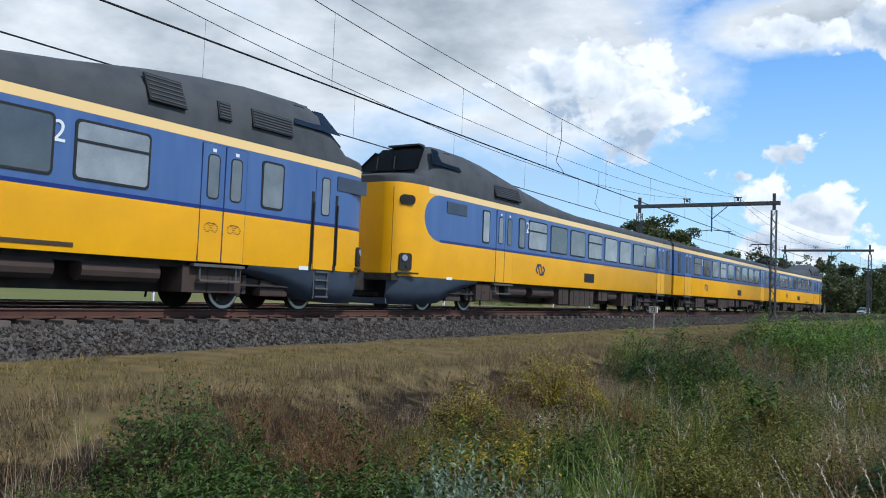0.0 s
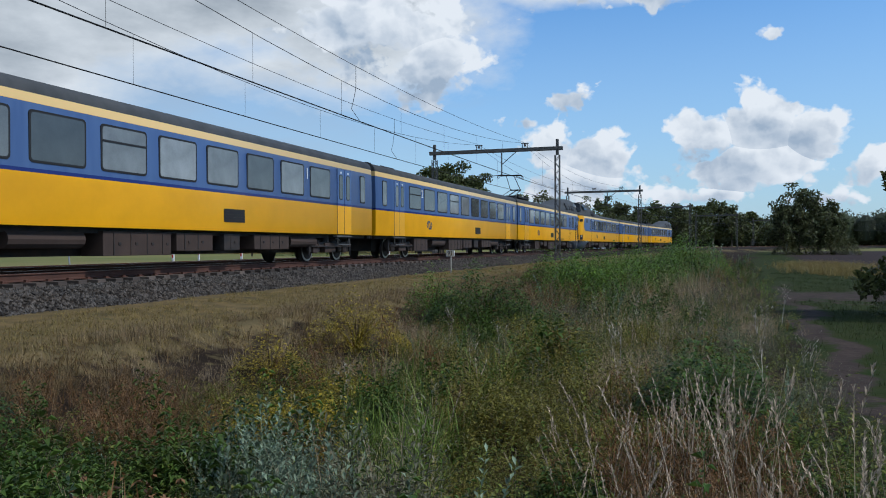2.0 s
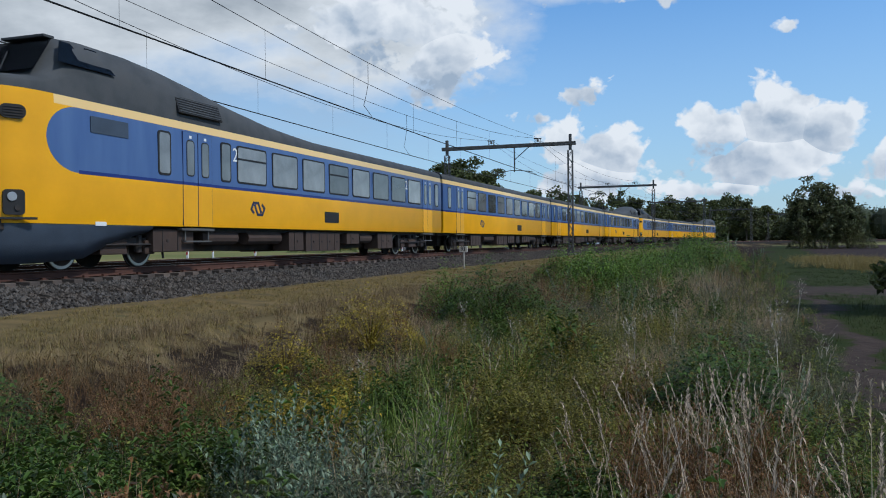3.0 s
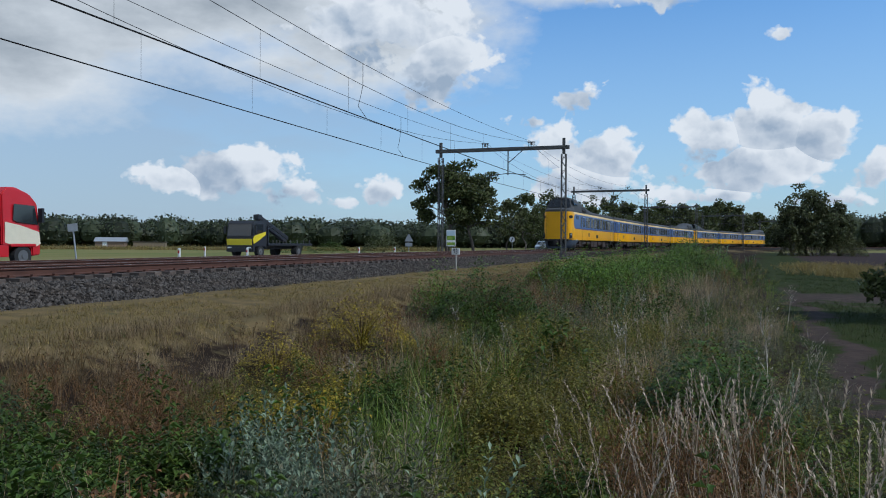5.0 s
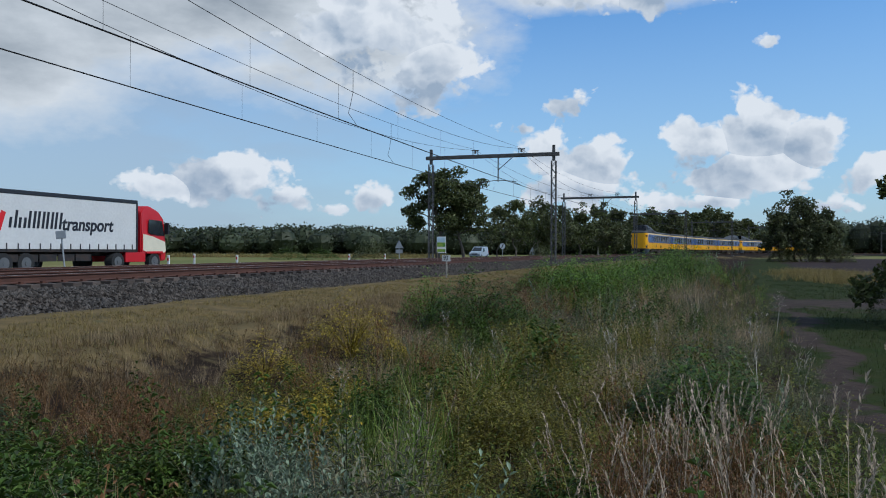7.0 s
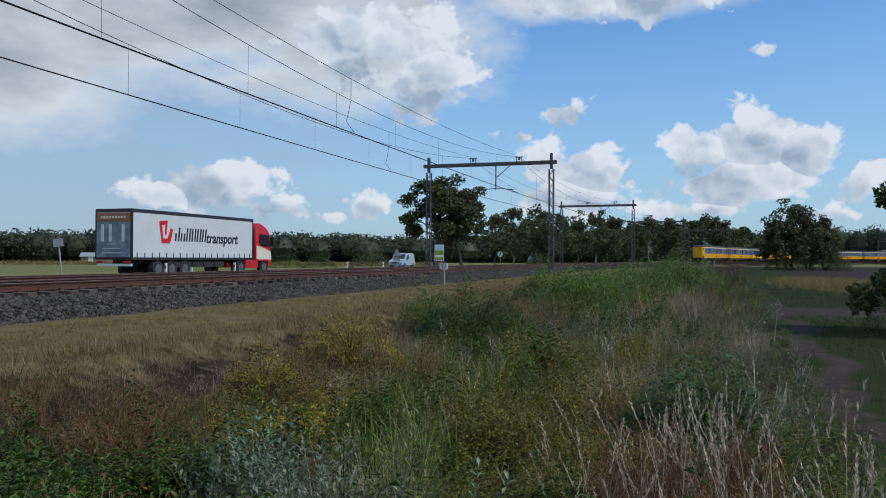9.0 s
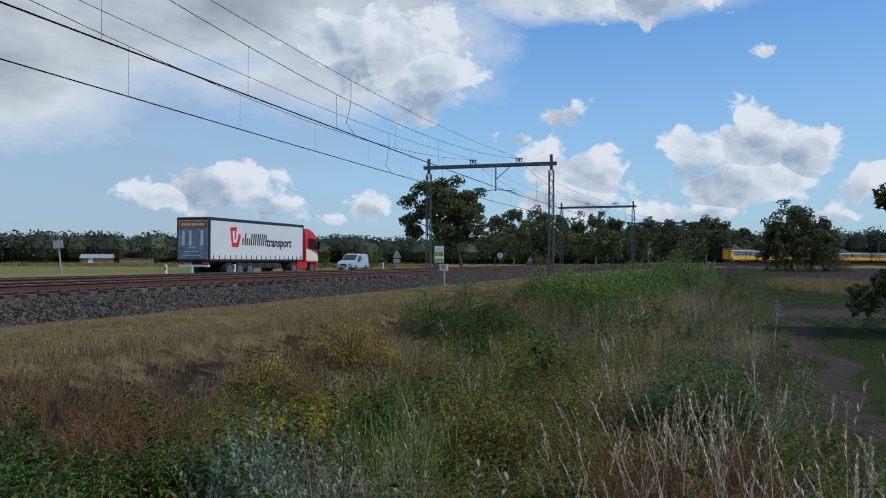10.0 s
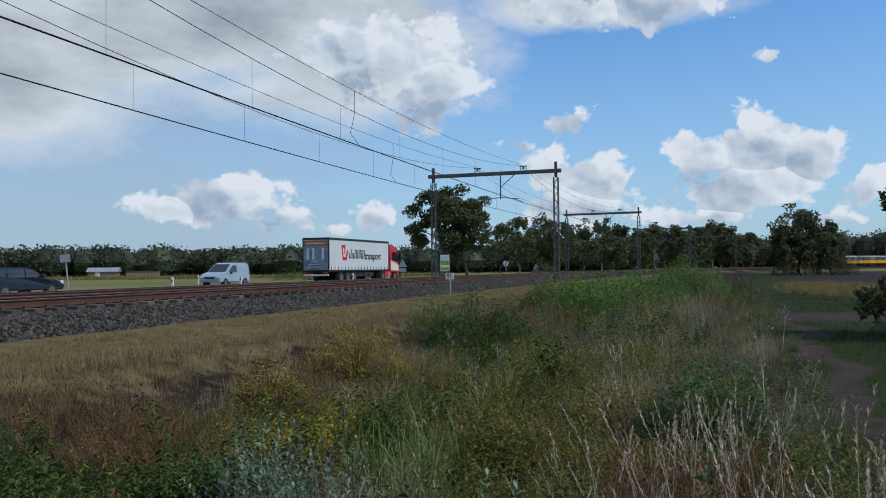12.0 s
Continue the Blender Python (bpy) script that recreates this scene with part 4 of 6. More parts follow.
    gangway(car, L)
    if panto:
        bm = bmesh.new()
        x = L - 4.3
        add_box(bm, (x, 0, TOP + 0.12), (3.4, 1.7, 0.12), bevel=0.02)
        for dx in (-1.1, 1.1):
            for yy in (-0.7, 0.7):
                add_disc(bm, (x + dx, yy, TOP + 0.22), (0, 0, 1), 0.09, 0.24, 10)
        add_rod(bm, (x + 1.1, 0, TOP + 0.3), (x - 0.9, 0, TOP + 0.75), 0.05)
        for yy in (-0.5, 0.5):
            add_rod(bm, (x + 1.1, yy, TOP + 0.3), (x - 0.8, yy * 0.8, TOP + 0.8), 0.03)
            add_rod(bm, (x - 0.8, yy * 0.8, TOP + 0.8), (x + 0.9, yy * 0.6, CONTACT - 0.1), 0.025)
        add_rod(bm, (x - 0.8, -0.45, TOP + 0.8), (x - 0.8, 0.45, TOP + 0.8), 0.05)
        for dx in (-0.22, 0.22):
            add_rod(bm, (x + 0.9 + dx, -0.85, CONTACT - 0.08), (x + 0.9 + dx, 0.85, CONTACT - 0.08), 0.03)
            for sy in (-1, 1):
                add_rod(bm, (x + 0.9 + dx, sy * 0.85, CONTACT - 0.08), (x + 0.9 + dx, sy * 1.0, CONTACT - 0.28), 0.025)
        add_box(bm, (x + 2.0, 0, TOP + 0.1), (0.5, 1.5, 0.2), bevel=0.03)
        part("pantograph", bm, M_RUBBER, car, "black raised pantograph")
    return car


cab_a = cab_car(False)
cab_p = cab_car(True)
mid_a, mid_first = mid_car("2"), mid_car("1")
# from the tail: unit of four carriages, then a unit of three; flip: nose ahead
TRAIN = [(cab_a, 0.1, CAB_LEN, False), (mid_first, 27.05, MID_LEN, False), (mid_a, 53.55, MID_LEN, False), (cab_p, 80.05, CAB_LEN, True),
         (copy_thing(cab_a, pose(0, 0, 0)), 107.2, CAB_LEN, False), (copy_thing(mid_a, pose(0, 0, 0)), 134.25, MID_LEN, False), (copy_thing(cab_p, pose(0, 0, 0)), 160.75, CAB_LEN, True)]


def tail_s(t):
    return -88.47 + 33.29 * t - 0.0917 * t * t + float(np.interp(t, [0, 1.5, 3.0, 3.2, 4.8, 5.5, 7.2, 9.5, 12], [-0.65, -0.4, 0.75, 1.1, 0.5, 0.0, 1.0, 5.0, 7.0]))


def car_pose(s0, L, flip):
    """A carriage whose rear end is at s0: it stands on the line by its bogies."""
    xa, ya, _ = on_line(s0 + 4.0)
    xb, yb, _ = on_line(s0 + L - 4.0)
    h = math.atan2(yb - ya, xb - xa)
    if not flip:
        o = Vector((xa, ya, 0)) - 4.0 * Vector((math.cos(h), math.sin(h), 0))
        return Matrix.Translation((o.x, o.y, RAIL)) @ Matrix.Rotation(h, 4, "Z")
    o = Vector((xb, yb, 0)) + 4.0 * Vector((math.cos(h), math.sin(h), 0))
    return Matrix.Translation((o.x, o.y, RAIL)) @ Matrix.Rotation(h + math.pi, 4, "Z")

# ---- road beside the railway, its signs and vehicles ----
ROAD_Z = 0.42
M_ASPHALT = mat("asphalt", (0.075, 0.075, 0.075), 0.9, vary=0.15, scale=0.5, fine=30, bump=0.3)
M_RED = mat("red lorry paint", (0.52, 0.012, 0.02), 0.3, vary=0.06, scale=1, bump=0.02)
M_CREAM = mat("cream lorry paint", (0.72, 0.66, 0.5), 0.35, vary=0.06, bump=0.02)
M_CURTAIN = mat("off-white trailer curtain", (0.62, 0.62, 0.60), 0.55, vary=0.06, scale=0.8, fine=8, bump=0.15)
M_TREAR = mat("printed rear door", (0.16, 0.22, 0.30), 0.45, vary=0.5, scale=2.2, second=(0.30, 0.34, 0.38))
M_TREAR2 = mat("orange-brown rear panel", (0.32, 0.13, 0.06), 0.45, vary=0.2)
M_TYRE = mat("tyre", (0.02, 0.02, 0.02), 0.9, vary=0.2)
M_RIM = mat("wheel rim", (0.16, 0.16, 0.16), 0.5, 0.5, vary=0.15)
M_LAMP = mat("red lamp lens", (0.5, 0.02, 0.015), 0.25, vary=0.1)
M_LYELLOW = mat("yellow lorry paint", (0.75, 0.58, 0.02), 0.35, vary=0.05)
M_LBLACK = mat("black lorry paint", (0.02, 0.02, 0.025), 0.35, vary=0.2)
M_VAN = mat("pale blue-grey van paint", (0.34, 0.40, 0.46), 0.3, vary=0.05)
M_CAR = mat("dark blue car paint", (0.012, 0.016, 0.03), 0.22, vary=0.1)
M_CGLASS = mat("vehicle glass", (0.02, 0.025, 0.03), 0.05, vary=0.1, bump=0, spec=0.9)
M_LOGO = mat("red logo", (0.62, 0.01, 0.015), 0.5, vary=0.05)
M_INK = mat("black lettering", (0.012, 0.013, 0.02), 0.5, vary=0.05)
M_WOOD = mat("weathered wood", (0.20, 0.15, 0.10), 0.85, vary=0.3)
M_CONC = mat("weathered concrete", (0.34, 0.32, 0.29), 0.9, vary=0.2, scale=4)
M_TILE = mat("roof tiles", (0.14, 0.11, 0.10), 0.8, vary=0.2)
M_BRICK = mat("brickwork", (0.22, 0.15, 0.11), 0.85, vary=0.2)

road = sweep("road", [(-23.2, 0.0), (-23.1, ROAD_Z), (-15.8, ROAD_Z), (-15.7, 0.0)], -70, 300, 3.0, M_ASPHALT)
tagged(road, "grey asphalt road running parallel to the railway", "road", kind="structure")
for u, dash in ((-22.9, 0), (-16.0, 0), (-19.45, 1)):
    vs, fs = [], []
    s = -60
    while s < 250:
        e = s + (3 if dash else 9)
        for q in (s, e):
            for d in (-0.06, 0.06):
                x, y, _ = on_line(q, u + d)
                vs.append((x, y, ROAD_Z + 0.004))
        n = len(vs)
        fs.append((n - 4, n - 3, n - 1, n - 2))
        s += 12 if dash else 9
    tagged(raw_ob("road_marking", vs, fs, M_WHITE), "thin white painted road line", "road marking", "road markings", "structure")


def wheel(parent, x, y, r, w=0.3):
    b = bmesh.new()
    add_disc(b, (0, 0, 0), (0, 1, 0), r, w, 22)
    t = part("wheel", b, M_TYRE, parent)
    t.matrix_basis = pose(x, y, r)
    b = bmesh.new()
    sy = 1 if y > 0 else -1
    add_disc(b, (0, sy * (w / 2 - 0.01), 0), (0, 1, 0), r * 0.6, 0.05, 16, r2=r * 0.5)
    add_disc(b, (0, sy * (w / 2 + 0.02), 0), (0, 1, 0), r * 0.2, 0.05, 10)
    part("rim", b, M_RIM, t)


def extrude_side(bm, pts, w, mi=0, inset=None):
    """A side outline of (x, z) given a width; the upper part may lean in: inset maps z to the half width."""
    f = inset or (lambda z: w / 2)
    L = [bm.verts.new((x, f(z), z)) for x, z in pts]
    R = [bm.verts.new((x, -f(z), z)) for x, z in pts]
    n = len(pts)
    fs = [bm.faces.new(L), bm.faces.new(R[::-1])]
    for i in range(n):
        fs.append(bm.faces.new((L[i], R[i], R[(i + 1) % n], L[(i + 1) % n])))
    for q in fs:
        q.material_index = mi
    bmesh.ops.recalc_face_normals(bm, faces=fs)


def side_panel(bm, pts, y, mi, th=0.02):
    """A flat panel of (x, z) on the side y."""
    s = 1 if y > 0 else -1
    a = [bm.verts.new((x, y, z)) for x, z in pts]
    b = [bm.verts.new((x, y - s * th, z)) for x, z in pts]
    n = len(pts)
    fs = [bm.faces.new(a)] + [bm.faces.new((a[i], a[(i + 1) % n], b[(i + 1) % n], b[i])) for i in range(n)]
    for q in fs:
        q.material_index = mi
    bmesh.ops.recalc_face_normals(bm, faces=fs)


def articulated_lorry():
    """x points ahead, 0 at the trailer's front wall; the railway is on its right (-y)."""
    v = thing("articulated_lorry", "red and cream lorry with a white curtain-sided trailer", "lorry", pose(0, 0, 0))
    L, W = 13.0, 2.55
    bm = bmesh.new()
    add_box(bm, (-L / 2, 0, 2.5), (L - 0.06, W - 0.06, 2.62), bevel=0.02)
    tr = part("trailer_box", bm, M_CURTAIN, v, "off-white curtain-sided trailer body")
    bm = bmesh.new()
    add_box(bm, (-L / 2, 0, 3.9), (L, W, 0.2), bevel=0.03)
    for x in (-0.06, -L + 0.06):
        for y in (-1, 1):
            add_box(bm, (x, y * (W / 2 - 0.05), 2.5), (0.12, 0.12, 2.7), bevel=0.01)
    part("roof_rail", bm, M_LBLACK, tr, "dark roof rail of the trailer")
    bm = bmesh.new()
    add_box(bm, (-L / 2, 0, 1.12), (L, W - 0.04, 0.14), bevel=0.01)
    add_box(bm, (-L / 2, 0, 0.95), (L - 1, 0.9, 0.25))
    for x in np.arange(-9, -4, 1.2):
        for y in (-1.2, 1.2):
            add_box(bm, (x, y, 0.75), (1.1, 0.05, 0.35))
    part("chassis", bm, M_DARK, v)
    for sy in (-1, 1):
        for k in range(19):
            bm = bmesh.new()
            add_box(bm, (-0.45 - k * 0.67, sy * (W / 2 - 0.01), 1.3), (0.05, 0.03, 0.34))
            part("curtain_strap", bm, M_INK, tr)
        m = pose(-L / 2 - 0.2, sy * (W / 2 - 0.015), 2.62, 90, 0, 0 if sy < 0 else 180)
        for words, size, width, xc, zc in (("transport", 0.95, 3.75, -3.9, 2.45),):
            t = text_mesh(words, size, M_INK, "lettering", tr, pose(xc, sy * (W / 2 - 0.022), zc, 90, 0, 0 if sy < 0 else 180), 0.008, 0.15)
            t.data.offset = 0.022
            bpy.context.view_layer.update()
            t.scale = (width / t.dimensions.x, 1.0, 1.0)
        # the firm's name as plain slanted strokes
        for k in range(6):
            for dx in (0.0, 0.3):
                x0, x1, h = -9.05 + k * 0.56 + dx, 0.15, 0.5 if k == 1 or (k == 0 and dx == 0.0) else 0.84
                bm = bmesh.new()
                side_panel(bm, [(x0, 2.2), (x0 + x1, 2.2), (x0 + x1 + 0.15 * h, 2.2 + h), (x0 + 0.15 * h, 2.2 + h)], sy * (W / 2 - 0.018), 0, 0.02)
                part("name_bar", bm, M_INK, tr)
        bm = bmesh.new()
        for q in ([(-10.55, 3.35), (-10.3, 3.4), (-10.15, 2.3), (-10.3, 2.05)], [(-10.3, 2.05), (-9.5, 2.05), (-9.6, 2.35), (-10.2, 2.35)], [(-9.5, 2.05), (-9.2, 2.9), (-9.45, 3.0), (-9.75, 2.3)],
                  [(-10.4, 3.4), (-9.75, 3.45), (-9.8, 3.2), (-10.3, 3.15)], [(-9.95, 3.3), (-9.75, 3.4), (-9.85, 2.6), (-10.0, 2.55)]):
            side_panel(bm, q, sy * (W / 2 - 0.018), 0, 0.02)
        part("emblem", bm, M_LOGO, tr, "red angular cup-shaped emblem")
    # rear
    bm = bmesh.new()
    add_box(bm, (-L - 0.01, 0, 2.2), (0.04, W - 0.24, 2.0), mi=0)
    part("rear_door", bm, M_TREAR, tr, "rear door with a printed picture in blue and grey")
    bm = bmesh.new()
    add_box(bm, (-L - 0.012, 0, 3.5), (0.05, W - 0.24, 0.5))
    part("rear_header", bm, M_TREAR2, tr, "orange-brown header panel with unreadable writing")
    bm = bmesh.new()
    for k in range(9):
        add_box(bm, (-L - 0.045, -0.8 + k * 0.2, 3.5), (0.01, 0.13, 0.14))
    part("writing_bars", bm, M_CREAM, tr)
    bm = bmesh.new()
    for k, (zz, ww) in enumerate(((1.45, 1.3), (1.7, 1.2), (1.95, 0.5))):
        add_box(bm, (-L - 0.04, 0.1, zz), (0.02, ww, 0.05))
    for y in (-0.7, 0.2, 0.75):
        add_box(bm, (-L - 0.04, y, 2.6), (0.02, 0.18, 1.0))
    part("rear_picture", bm, M_CURTAIN, tr)
    bm = bmesh.new()
    add_box(bm, (-L + 0.1, 0, 0.75), (0.12, 2.4, 0.14))
    part("rear_bumper", bm, M_WHITE, v)
    for y in (-0.95, 0.95):
        bm = bmesh.new()
        add_box(bm, (-L + 0.02, y, 0.92), (0.08, 0.45, 0.14), bevel=0.02)
        part("rear_lamp", bm, M_LAMP, v)
    for x in (-L + 2.4, -L + 3.7, -L + 5.0):
        for y in (-1.08, 1.08):
            wheel(v, x, y, 0.5, 0.36)
    # tractor
    bm = bmesh.new()
    side = [(0.35, 1.0), (0.35, 3.35), (0.7, 3.72), (1.2, 3.74), (2.0, 3.45), (2.4, 3.0), (2.55, 2.0), (2.62, 1.1), (2.6, 0.55), (2.1, 0.5), (2.05, 0.95), (1.0, 0.95)]
    extrude_side(bm, side, 2.5, 0, lambda z: 1.25 if z < 3 else 1.25 - 0.16 * (z - 3))
    es = [e for e in bm.edges]
    bmesh.ops.bevel(bm, geom=es, offset=0.06, segments=2, affect="EDGES")
    cab = part("cab", bm, M_RED, v, "glossy red high-roof lorry cab", smooth=False)
    for sy in (-1, 1):
        bm = bmesh.new()
        side_panel(bm, [(0.5, 1.15), (0.5, 2.1), (1.4, 1.95), (2.5, 1.65), (2.58, 1.1), (2.3, 0.95), (1.0, 1.0)], sy * 1.262, 0)
        part("door_panel", bm, M_CREAM, cab, "cream lower cab door panel")
        bm = bmesh.new()
        side_panel(bm, [(0.95, 2.2), (1.0, 2.95), (2.2, 2.9), (2.42, 2.0), (1.2, 2.1)], sy * 1.266, 0)
        part("side_window", bm, M_CGLASS, cab)
        bm = bmesh.new()
        add_box(bm, (2.45, sy * 1.42, 2.45), (0.14, 0.28, 0.7), bevel=0.04)
        part("mirror", bm, M_LBLACK, cab)
        bm = bmesh.new()
        add_box(bm, (1.55, sy * 1.18, 1.02), (1.5, 0.22, 0.14), bevel=0.04)
        part("wheel_arch", bm, M_RED, cab)
        wheel(v, 1.55, sy * 1.08, 0.5, 0.32)
        wheel(v, -1.7, sy * 1.08, 0.5, 0.5)
        bm = bmesh.new()
        add_box(bm, (-0.1, sy * 1.1, 0.75), (1.7, 0.25, 0.55), bevel=0.03)
        part("side_skirt", bm, M_RED, v)
    bm = bmesh.new()
    side_q = [bm.verts.new(p) for p in ((2.60, -1.1, 2.0), (2.60, 1.1, 2.0), (2.46, 1.05, 3.0), (2.46, -1.05, 3.0))]
    bm.faces.new(side_q)
    part("windscreen", bm, M_CGLASS, cab)
    return v


def flatbed_lorry():
    v = thing("flatbed_lorry", "yellow and black flatbed lorry with a folded crane", "lorry", pose(0, 0, 0))
    bm = bmesh.new()
    extrude_side(bm, [(-2.1, 0.7), (-2.1, 2.85), (-1.9, 3.0), (-0.35, 2.95), (-0.12, 2.75), (0.0, 1.7), (0.03, 0.5), (-0.3, 0.45), (-0.4, 0.9), (-1.6, 0.9)], 2.45, 0, lambda z: 1.22 if z < 2 else 1.22 - 0.06 * (z - 2))
    bmesh.ops.bevel(bm, geom=list(bm.edges), offset=0.05, segments=2, affect="EDGES")
    cab = part("cab", bm, M_LBLACK, v, "black lorry cab with yellow front")
    bm = bmesh.new()
    add_box(bm, (0.02, 0, 1.25), (0.06, 2.3, 0.5), bevel=0.03)
    part("front_panel", bm, M_LYELLOW, cab, "yellow front panel")
    bm = bmesh.new()
    q = [bm.verts.new(p) for p in ((0.04, -1.08, 1.75), (0.04, 1.08, 1.75), (-0.12, 1.05, 2.72), (-0.12, -1.05, 2.72))]
    bm.faces.new(q)
    part("windscreen", bm, M_CGLASS, cab)
    bm = bmesh.new()
    add_box(bm, (0.02, 0, 0.62), (0.1, 2.3, 0.3), bevel=0.03)
    part("bumper", bm, M_LBLACK, cab)
    for sy in (-1, 1):
        bm = bmesh.new()
        side_panel(bm, [(0.0, 1.5), (-0.2, 1.75), (-1.9, 2.1), (-1.9, 1.85), (-0.9, 1.4), (-0.1, 1.1)], sy * 1.245, 0)
        part("yellow_sweep", bm, M_LYELLOW, cab, "yellow diagonal stripe")
        bm = bmesh.new()
        side_panel(bm, [(-0.3, 1.85), (-0.45, 2.65), (-1.5, 2.7), (-1.5, 2.05)], sy * 1.23, 0)
        part("side_window", bm, M_CGLASS, cab)
        wheel(v, -1.2, sy * 1.05, 0.48, 0.3)
        wheel(v, -7.2, sy * 1.05, 0.48, 0.5)
        bm = bmesh.new()
        add_box(bm, (0.03, sy * 0.9, 0.78), (0.06, 0.35, 0.16), bevel=0.02)
        part("headlamp", bm, M_WHITE, cab)
        bm = bmesh.new()
        add_box(bm, (-0.1, sy * 1.4, 2.2), (0.12, 0.22, 0.6), bevel=0.03)
        part("mirror", bm, M_LBLACK, cab)
    bm = bmesh.new()
    add_box(bm, (-6.0, 0, 1.05), (7.4, 2.5, 0.18), bevel=0.02)
    add_box(bm, (-5.6, 0, 0.8), (7.6, 0.9, 0.25))
    part("flatbed", bm, M_LBLACK, v)
    for k in range(6):
        for sy in (-1, 1):
            bm = bmesh.new()
            add_box(bm, (-3.6 - k * 1.15, sy * 1.2, 1.28), (0.07, 0.06, 0.34))
            part("stake", bm, M_STEEL, v)
    bm = bmesh.new()
    add_box(bm, (-2.75, 0, 1.7), (0.5, 1.7, 1.2), bevel=0.05)
    add_box(bm, (-2.65, 0.1, 2.5), (0.35, 0.4, 1.7), bevel=0.04)
    for sy in (-0.9, 0.9):
        add_rod(bm, (-2.75, sy, 1.1), (-2.75, sy, 2.6), 0.08)
    crane = part("crane_column", bm, M_LBLACK, v, "black column of the loader crane")
    bm = bmesh.new()
    tilt = math.atan2(1.75, 4.6)
    for dz, ln, hh in ((0.0, 5.1, 0.32), (-0.34, 4.4, 0.24)):
        m = Matrix.Translation((-4.75, 0.1, 2.5 + dz)) @ Matrix.Rotation(-tilt, 4, "Y")
        add_box(bm, (0, 0, 0), (ln, 0.34, hh), bevel=0.03, m=m)
    add_box(bm, (-2.5, 0.1, 3.3), (0.6, 0.5, 0.45), bevel=0.08)
    add_rod(bm, (-2.6, 0.35, 2.1), (-4.6, 0.35, 2.55), 0.06, 8)
    add_rod(bm, (-6.9, 0.1, 1.75), (-7.0, 0.1, 1.25), 0.09, 8)
    part("crane_boom", bm, M_LBLACK, crane, "folded black crane boom")
    return v


def road_car(name, label, paint, outline, glass, L, W, wheels_x, r, roof_in, category="car", panel_van=False):
    v = thing(name, label, category, pose(0, 0, 0))
    bm = bmesh.new()
    belt = 1.0
    extrude_side(bm, outline, W, 0, lambda z: W / 2 if z < belt else W / 2 - roof_in * (z - belt))
    bmesh.ops.bevel(bm, geom=list(bm.edges), offset=0.05, segments=2, affect="EDGES")
    body = part("body", bm, paint, v)
    for sy in (-1, 1):
        for pts in glass:
            bm = bmesh.new()
            zc = sum(z for _, z in pts) / len(pts)
            s = 1 if sy > 0 else -1
            a = [bm.verts.new((x, s * (W / 2 + 0.012 - roof_in * max(0, z - belt)), z)) for x, z in pts]
            f = bm.faces.new(a)
            part("side_window", bm, M_CGLASS, body)
        for x in wheels_x:
            wheel(v, x, sy * (W / 2 - 0.1), r, 0.22)
        bm = bmesh.new()
        add_box(bm, (-L + 0.06, sy * (W / 2 - 0.12), 0.98), (0.12, 0.2, 0.3), bevel=0.03)
        part("tail_lamp", bm, M_LAMP, body)
        bm = bmesh.new()
        add_box(bm, (-0.12, sy * (W / 2 - 0.2), 0.72), (0.2, 0.34, 0.16), bevel=0.04)
        part("headlamp", bm, M_WHITE, body)
        bm = bmesh.new()
        add_box(bm, (-1.45, sy * (W / 2 + 0.09), 1.05), (0.14, 0.18, 0.13), bevel=0.03)
        part("mirror", bm, M_LBLACK, body)
    return v, body


lorry = articulated_lorry()
flatbed = flatbed_lorry()
van, vb = road_car("delivery_van", "small pale blue-grey delivery van", M_VAN,
                   [(0, 0.35), (0.02, 0.75), (-0.25, 0.98), (-0.95, 1.1), (-1.75, 1.72), (-2.2, 1.84), (-3.7, 1.84), (-4.1, 1.72), (-4.2, 0.9), (-4.2, 0.35)],
                   [[(-1.2, 1.14), (-1.8, 1.62), (-2.35, 1.66), (-2.35, 1.12)]], 4.2, 1.8, (-0.8, -3.5), 0.32, 0.12, "van")
bm = bmesh.new()
q = [bm.verts.new(p) for p in ((-0.98, -0.76, 1.13), (-0.98, 0.76, 1.13), (-1.72, 0.68, 1.71), (-1.72, -0.68, 1.71))]
bm.faces.new(q)
bmesh.ops.translate(bm, vec=(0.02, 0, 0.015), verts=bm.verts)
part("windscreen", bm, M_CGLASS, vb)
bm = bmesh.new()
add_box(bm, (0.02, 0, 0.68), (0.06, 0.9, 0.16), bevel=0.02)
part("grille", bm, M_LBLACK, vb)
dark_car, db = road_car("estate_car", "dark blue estate car with red tail lamps", M_CAR,
                        [(0, 0.35), (0.02, 0.6), (-0.25, 0.78), (-1.15, 0.92), (-1.9, 1.38), (-2.4, 1.47), (-3.9, 1.46), (-4.4, 1.3), (-4.6, 0.95), (-4.62, 0.35)],
                        [[(-1.45, 0.98), (-1.98, 1.33), (-2.45, 1.38), (-2.45, 0.98)], [(-2.52, 0.98), (-2.52, 1.38), (-3.5, 1.38), (-3.55, 0.98)], [(-3.62, 0.98), (-3.58, 1.38), (-4.05, 1.34), (-4.3, 1.02)]],
                        4.62, 1.8, (-0.85, -3.7), 0.33, 0.22)
bm = bmesh.new()
q = [bm.verts.new(p) for p in ((-1.17, -0.78, 0.95), (-1.17, 0.78, 0.95), (-1.88, 0.64, 1.37), (-1.88, -0.64, 1.37))]
bm.faces.new(q)
bmesh.ops.translate(bm, vec=(0.02, 0, 0.015), verts=bm.verts)
part("windscreen", bm, M_CGLASS, db)


def lane_pose(s, u, ahead=True):
    x, y, h = on_line(s, u)
    return Matrix.Translation((x, y, ROAD_Z)) @ Matrix.Rotation(math.pi / 2 - h + (0 if ahead else math.pi), 4, "Z")


